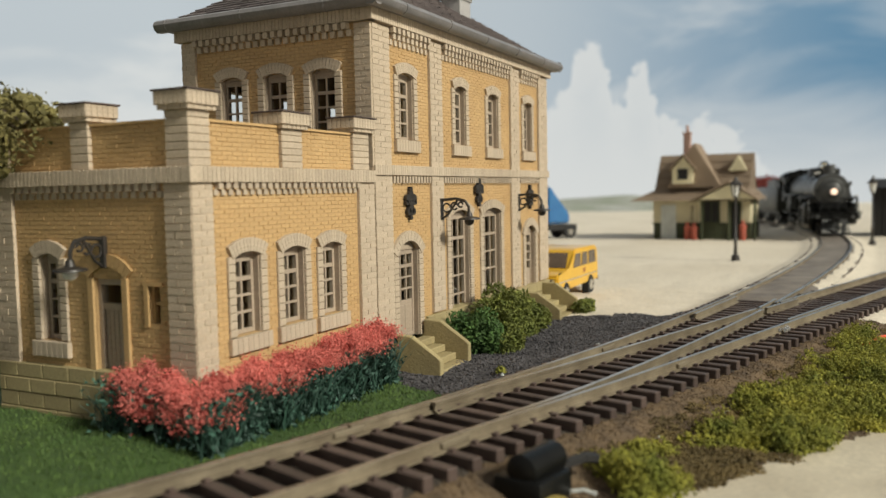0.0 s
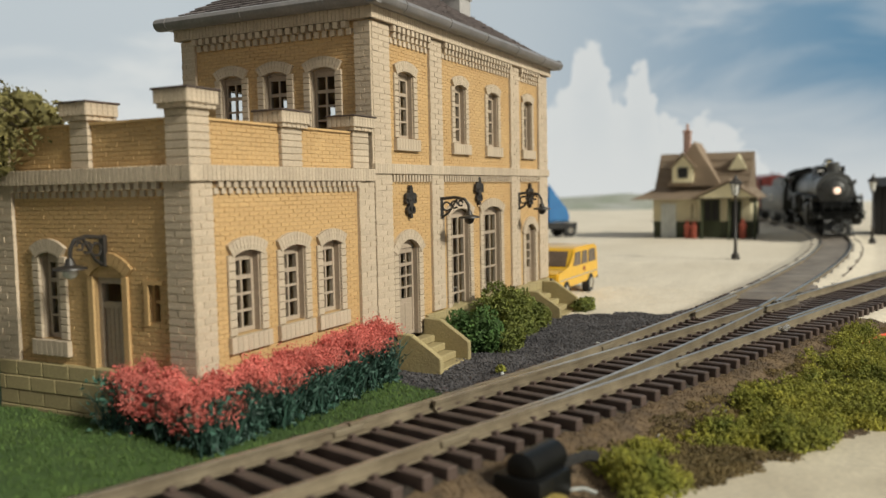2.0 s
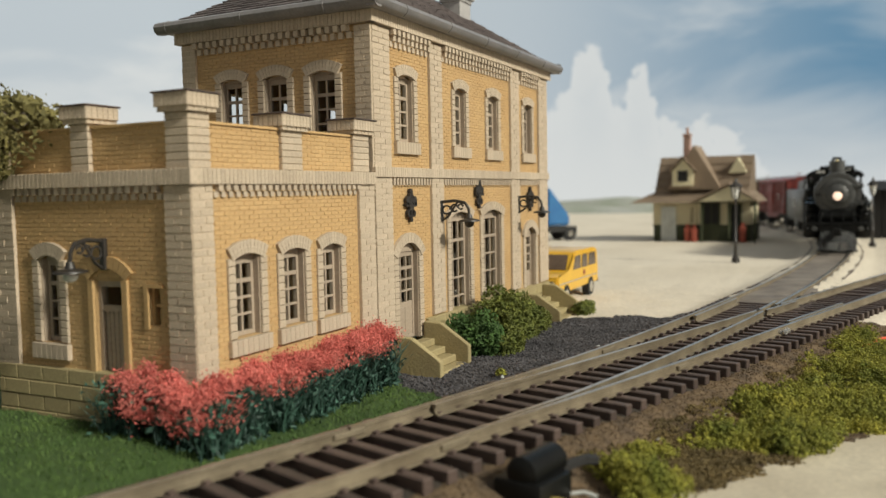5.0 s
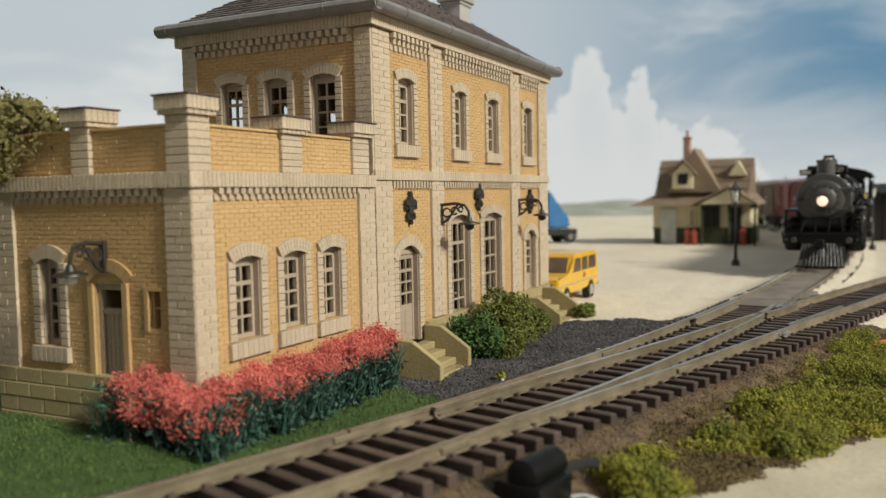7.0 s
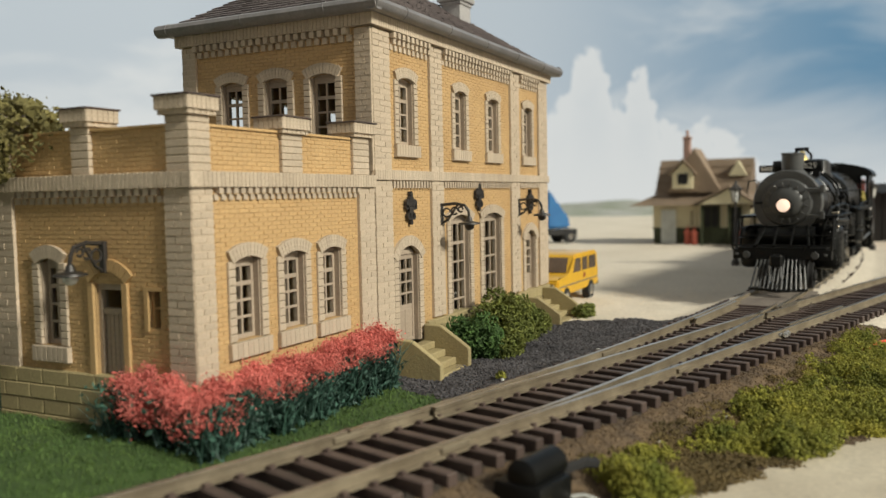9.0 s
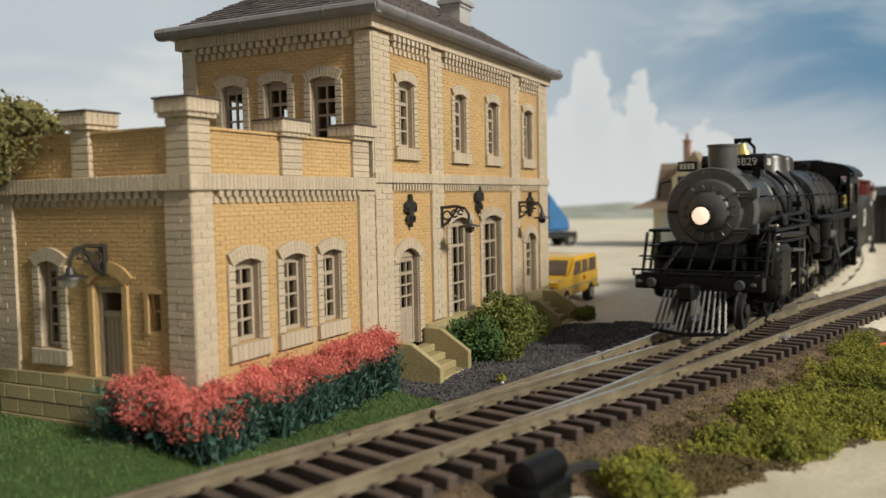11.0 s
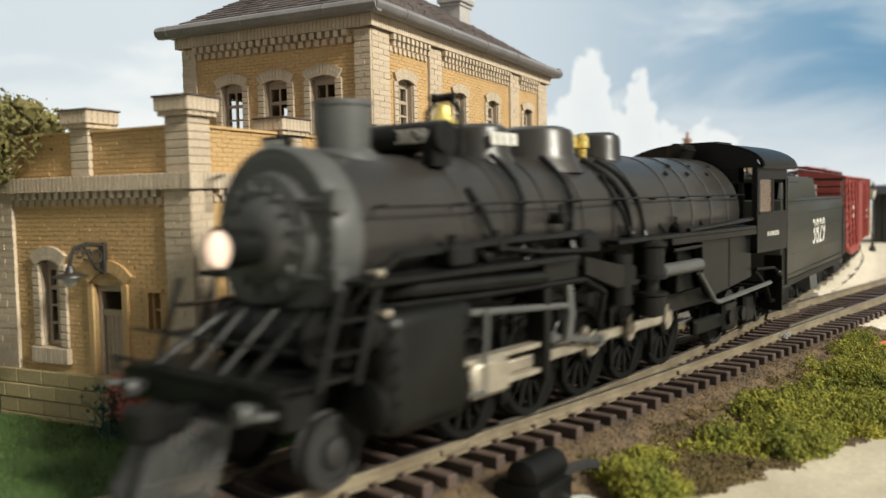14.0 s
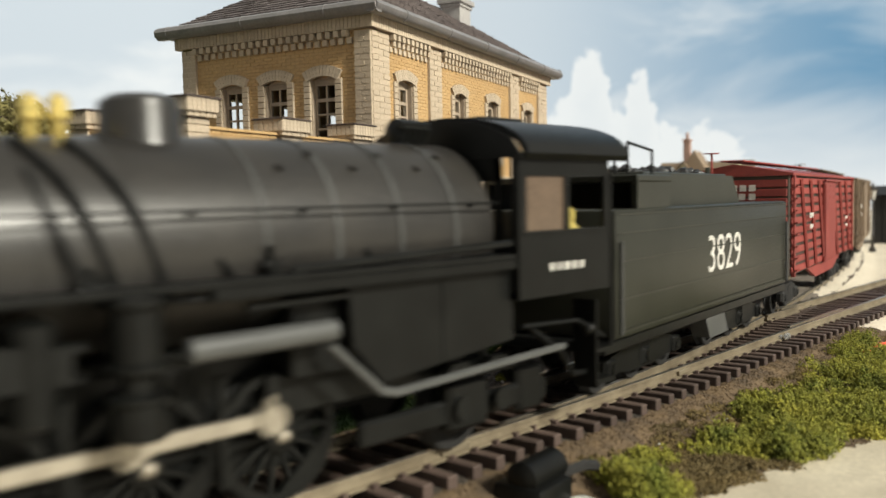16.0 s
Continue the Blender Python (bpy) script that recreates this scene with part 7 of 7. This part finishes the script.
def street_lamp(x, y):
    p = thing("street_lamp", (x, y, ground_z(x, y)), 0, "old-fashioned dark street lamp with a glass lantern", "street lamp", "street lamps")
    bm = B()
    lathe(bm, [(0, 0.2), (0.25, 0.17), (0.3, 0.09), (0.9, 0.07), (0.95, 0.1), (1.0, 0.06), (2.9, 0.045), (2.95, 0.09), (3.0, 0.06)], (0, 0, 0), "z", 14)
    part("post", bm, IRON, p, "", True)
    bm = B()
    lathe(bm, [(3.0, 0.13), (3.55, 0.24)], (0, 0, 0), "z", 6)
    part("lantern", bm, LAMP_GLASS, p, "pale glass lantern")
    bm = B()
    lathe(bm, [(3.55, 0.34), (3.6, 0.34), (3.8, 0.1), (3.95, 0.05), (4.0, 0.01)], (0, 0, 0), "z", 6)
    for k in range(6):
        a = k * math.pi / 3
        rod(bm, (0.13 * math.cos(a), 0.13 * math.sin(a), 3.0), (0.24 * math.cos(a), 0.24 * math.sin(a), 3.55), 0.025, n=5)
    part("lantern_roof", bm, IRON, p)


street_lamp(41.4, 5.17)
street_lamp(53.9, -0.75)


def yellow_wagon():
    x, y = 25.2, 9.42
    v = thing("station_wagon", (x, y, ground_z(28.5, 10)), 0, "yellow box-shaped station wagon parked on sand", "car")
    L, hw = 4.55, 0.92
    side = [(0, 0.42), (0, 0.95), (0.15, 1.02), (1.25, 1.08), (1.75, 1.62), (1.95, 1.7), (4.25, 1.7), (4.4, 1.62), (4.55, 1.0), (4.55, 0.45)]
    bm = B()
    slab(bm, [(a, -hw, b) for a, b in side], (0, 2 * hw, 0))
    bmesh.ops.bevel(bm, geom=bm.edges[:], offset=0.05, segments=2, affect="EDGES")
    part("body", bm, YELLOW, v, "glossy yellow body", True)
    for s in (-1, 1):
        for a, b in ((1.78, 2.42), (2.55, 3.2), (3.33, 4.2)):
            bm = B()
            y0 = s * (hw + 0.002)
            slab(bm, [(a + (0.0 if a > 2 else -0.2), y0, 1.1), (b, y0, 1.1), (b - 0.04, y0, 1.55), (a + 0.05, y0, 1.55)], (0, s * 0.012, 0))
            part("side_window", bm, CAR_GLASS, v)
        bm = B()
        box(bm, 0.1, 4.45, s * hw, s * (hw + 0.02), 0.72, 0.76)
        part("side_trim", bm, CHROME, v)
        for wx in (0.85, 3.6):
            bm = B()
            rod(bm, (wx, s * (hw - 0.22), 0.34), (wx, s * (hw + 0.02), 0.34), 0.34, n=24)
            w = part("wheel", bm, RUBBER, v, "", True)
            bm = B()
            rod(bm, (wx, s * (hw + 0.0), 0.34), (wx, s * (hw + 0.035), 0.34), 0.19, n=18)
            part("rim", bm, CHROME, w, "", True)
    bm = B()
    slab(bm, [(1.24, -0.78, 1.11), (1.24, 0.78, 1.11), (1.68, 0.72, 1.58), (1.68, -0.72, 1.58)], (-0.02, 0, 0.015))
    part("windscreen", bm, CAR_GLASS, v)
    bm = B()
    box(bm, -0.03, 0.02, -0.62, 0.62, 0.62, 0.88, 0.01)
    g = part("grille", bm, CHROME, v)
    for s in (-1, 1):
        bm = B()
        rod(bm, (-0.05, s * 0.72, 0.76), (0.02, s * 0.72, 0.76), 0.11, n=14)
        part("headlamp", bm, CHROME, v, "", True)
    for a in (-0.1, 4.52):
        bm = B()
        box(bm, a, a + 0.12, -hw, hw, 0.42, 0.55, 0.02)
        part("bumper", bm, CHROME, v)
    bm = B()
    box(bm, 4.53, 4.56, -0.7, 0.7, 1.1, 1.5, 0.005)
    part("rear_window", bm, CAR_GLASS, v)
    bm = B()
    box(bm, 2.7, 2.95, -hw - 0.008, -hw + 0.01, 0.85, 1.0)
    part("door_emblem", bm, CAR_RED, v)


yellow_wagon()


def blue_truck():
    t = thing("blue_truck", (56.9, 20.45, ground_z(57, 20)), -40, "blue-covered truck standing behind the station", "truck")
    bm = B()
    slab(bm, [(0, -1.0, 1.0), (0, -1.0, 3.5), (0.3, -1.0, 3.4), (0.9, -1.0, 2.6), (1.8, -1.0, 1.7), (1.9, -1.0, 1.0)], (0, 2.0, 0))
    bmesh.ops.bevel(bm, geom=bm.edges[:], offset=0.12, segments=2, affect="EDGES")
    bmesh.ops.scale(bm, vec=(1, 1, 1.1), verts=bm.verts)
    part("cover", bm, BLUE, t, "bright blue sloping cover", True)
    bm = B()
    box(bm, -1.6, -0.02, -1.0, 1.0, 1.0, 4.0, 0.05)
    part("rear_panel", bm, PINK, t, "faded pinkish panel")
    bm = B()
    box(bm, -1.6, 2.5, -0.9, 0.9, 0.6, 1.0, 0.03)
    part("chassis", bm, CAR_DARK, t)
    for x in (-0.9, 1.9):
        for s in (-1, 1):
            bm = B()
            rod(bm, (x, s * 0.65, 0.48), (x, s * 1.0, 0.48), 0.48, n=20)
            w = part("wheel", bm, RUBBER, t, "", True)
            bm = B()
            rod(bm, (x, s * 1.0, 0.48), (x, s * 1.03, 0.48), 0.22, n=14)
            part("rim", bm, CHROME, w, "", True)


blue_truck()


def dark_shed():
    s = thing("freight_shed", (62.5, -1.0, ground_z(62, -1)), 0, "long sooty black freight shed", "shed")
    bm = B()
    for k in range(40):
        box(bm, 0, 4, -0.4 - 0.5 * k, 0.05 - 0.5 * k, 0, 3.3)
    tagged(part("wall", bm, CAR_DARK, s), kind="stuff")
    bm = B()
    slab(bm, [(-0.3, 0.3, 3.25), (2, 0.3, 3.85), (4.3, 0.3, 3.25)], (0, -20.8, 0))
    part("roof", bm, CAR_DARK, s)


dark_shed()


# ---- small things by the track ----
def switch_machine():
    x, y = 9.45, 3.5
    s = thing("switch_motor", (x, y, ground_z(x, y)), -12, "black switch motor with a lever beside the ties", "switch motor")
    bm = B()
    box(bm, -0.4, 0.36, -0.32, 0.38, -0.03, 0.33, 0.06, 2)
    part("housing", bm, BLACK, s, "", True)
    bm = B()
    lathe(bm, [(-0.44, 0.12), (-0.4, 0.21), (0.34, 0.21), (0.38, 0.12)], (0.08, 0.0, 0.40), "x", 16)
    part("coil", bm, BLACK, s, "", True)
    bm = B()
    pipe(bm, [(0.3, -0.1, 0.3), (0.75, -0.25, 0.34), (0.98, -0.3, 0.28)], 0.075)
    part("lever", bm, CAR_DARK, s, "", True)
    bm = B()
    rod(bm, (-0.22, -0.42, 0.0), (-0.22, -0.42, 0.13), 0.14, n=16)
    part("screw_cap", bm, BRASS, s, "dull brass screw", True)
    bm = B()
    pipe(bm, [(0.25, -0.2, 0.02), (0.4, -0.45, 0.06), (0.45, -0.6, 0.02)], 0.025)
    part("wire", bm, PALE, s)


switch_machine()


def odd_bits():
    bm = B()
    pts = [(0, 0, 0.02), (0.5, -0.25, 0.06), (1.0, -0.35, 0.05), (1.5, -0.8, 0.07), (1.9, -0.9, 0.03)]
    pipe(bm, pts, 0.035)
    o = (21.4, -0.15)
    w = part("wire_end", bm, ORANGE, None, "", True)
    w.location = Vector((o[0], o[1], ground_z(*o) + 0.04)) * K
    tagged(w, "short orange wire lying on brown dirt", "wire")
    rnd = random.Random(12)
    for x, off, fn in ((24.3, -0.72, y_main), (20.6, -0.74, y_side), (21.2, -0.2, y_main)):
        bm = B()
        for k in range(6):
            bmesh.ops.create_icosphere(bm, subdivisions=1, radius=rnd.uniform(0.05, 0.09), matrix=Matrix.Translation((rnd.uniform(-0.2, 0.2), rnd.uniform(-0.1, 0.1), rnd.uniform(0, 0.05))))
        p = line_point(fn, x, off)
        b = part("solder_blob", bm, FOIL, None)
        b.location = Vector((p.x, p.y, 0.16)) * K
        tagged(b, "bright crumpled solder blob at a rail joint", "solder blob", "solder blobs")
    for x, y, s in ((15.2, 6.3, 0.05), (13.2, 6.6, 0.05), (12.3, 2.6, 0.06), (9.3, 7.1, 0.05), (15.9, 5.6, 0.04), (14.3, 1.9, 0.07), (18.5, 5.3, 0.05)):
        bm = B()
        bmesh.ops.create_icosphere(bm, subdivisions=1, radius=s)
        for v in bm.verts:
            v.co *= rnd.uniform(0.6, 1.2)
        b = part("pebble", bm, PALE, None)
        b.location = Vector((x, y, ground_z(x, y) + 0.02)) * K
        tagged(b, "small pale pebble lying on the ground", "pebble", "pebbles")


odd_bits()

# ---- the annex's bricks, one by one ----
bm = B()
box(bm, -0.1145, 0.1145, -0.02, 0.010, -0.032, 0.032)
for v in bm.verts:
    if v.co.y > 0:
        v.co.x *= 0.97
        v.co.z *= 0.86
BRICK_ME = mesh_of("brick", bm, BRICK)
hosts = {True: bpy.data.objects["annex_front_wall"], False: bpy.data.objects["annex_side_wall"]}
spare_v, spare_f = {True: [], False: []}, {True: [], False: []}
count = {True: 0, False: 0}
for face, u, p, z, h in sorted(LOOSE, key=lambda q: q[3]):
    near = 1.5 < z < 3.3
    if near and count[face.front] < 300:
        count[face.front] += 1
        shared("brick", BRICK_ME, hosts[face.front], face.p(u, p - 0.010, z) - SO, (0, 0, math.pi if face.front else math.pi / 2))
        continue
    V, F = spare_v[face.front], spare_f[face.front]
    i, e, w, hh = len(V), 0.006, 0.1125, h / 2
    V += [face.p(*q) - SO for q in ((u - w, 0, z - hh), (u + w, 0, z - hh), (u + w, 0, z + hh), (u - w, 0, z + hh), (u - w + e, p, z - hh + e), (u + w - e, p, z - hh + e), (u + w - e, p, z + hh - e), (u - w + e, p, z + hh - e))]
    F += [(i + 4, i + 5, i + 6, i + 7), (i, i + 1, i + 5, i + 4), (i + 1, i + 2, i + 6, i + 5), (i + 2, i + 3, i + 7, i + 6), (i + 3, i, i + 4, i + 7)]
for k in (True, False):
    tagged(raw("brickwork", spare_v[k], spare_f[k], BRICK, hosts[k]), kind="stuff")


motions()
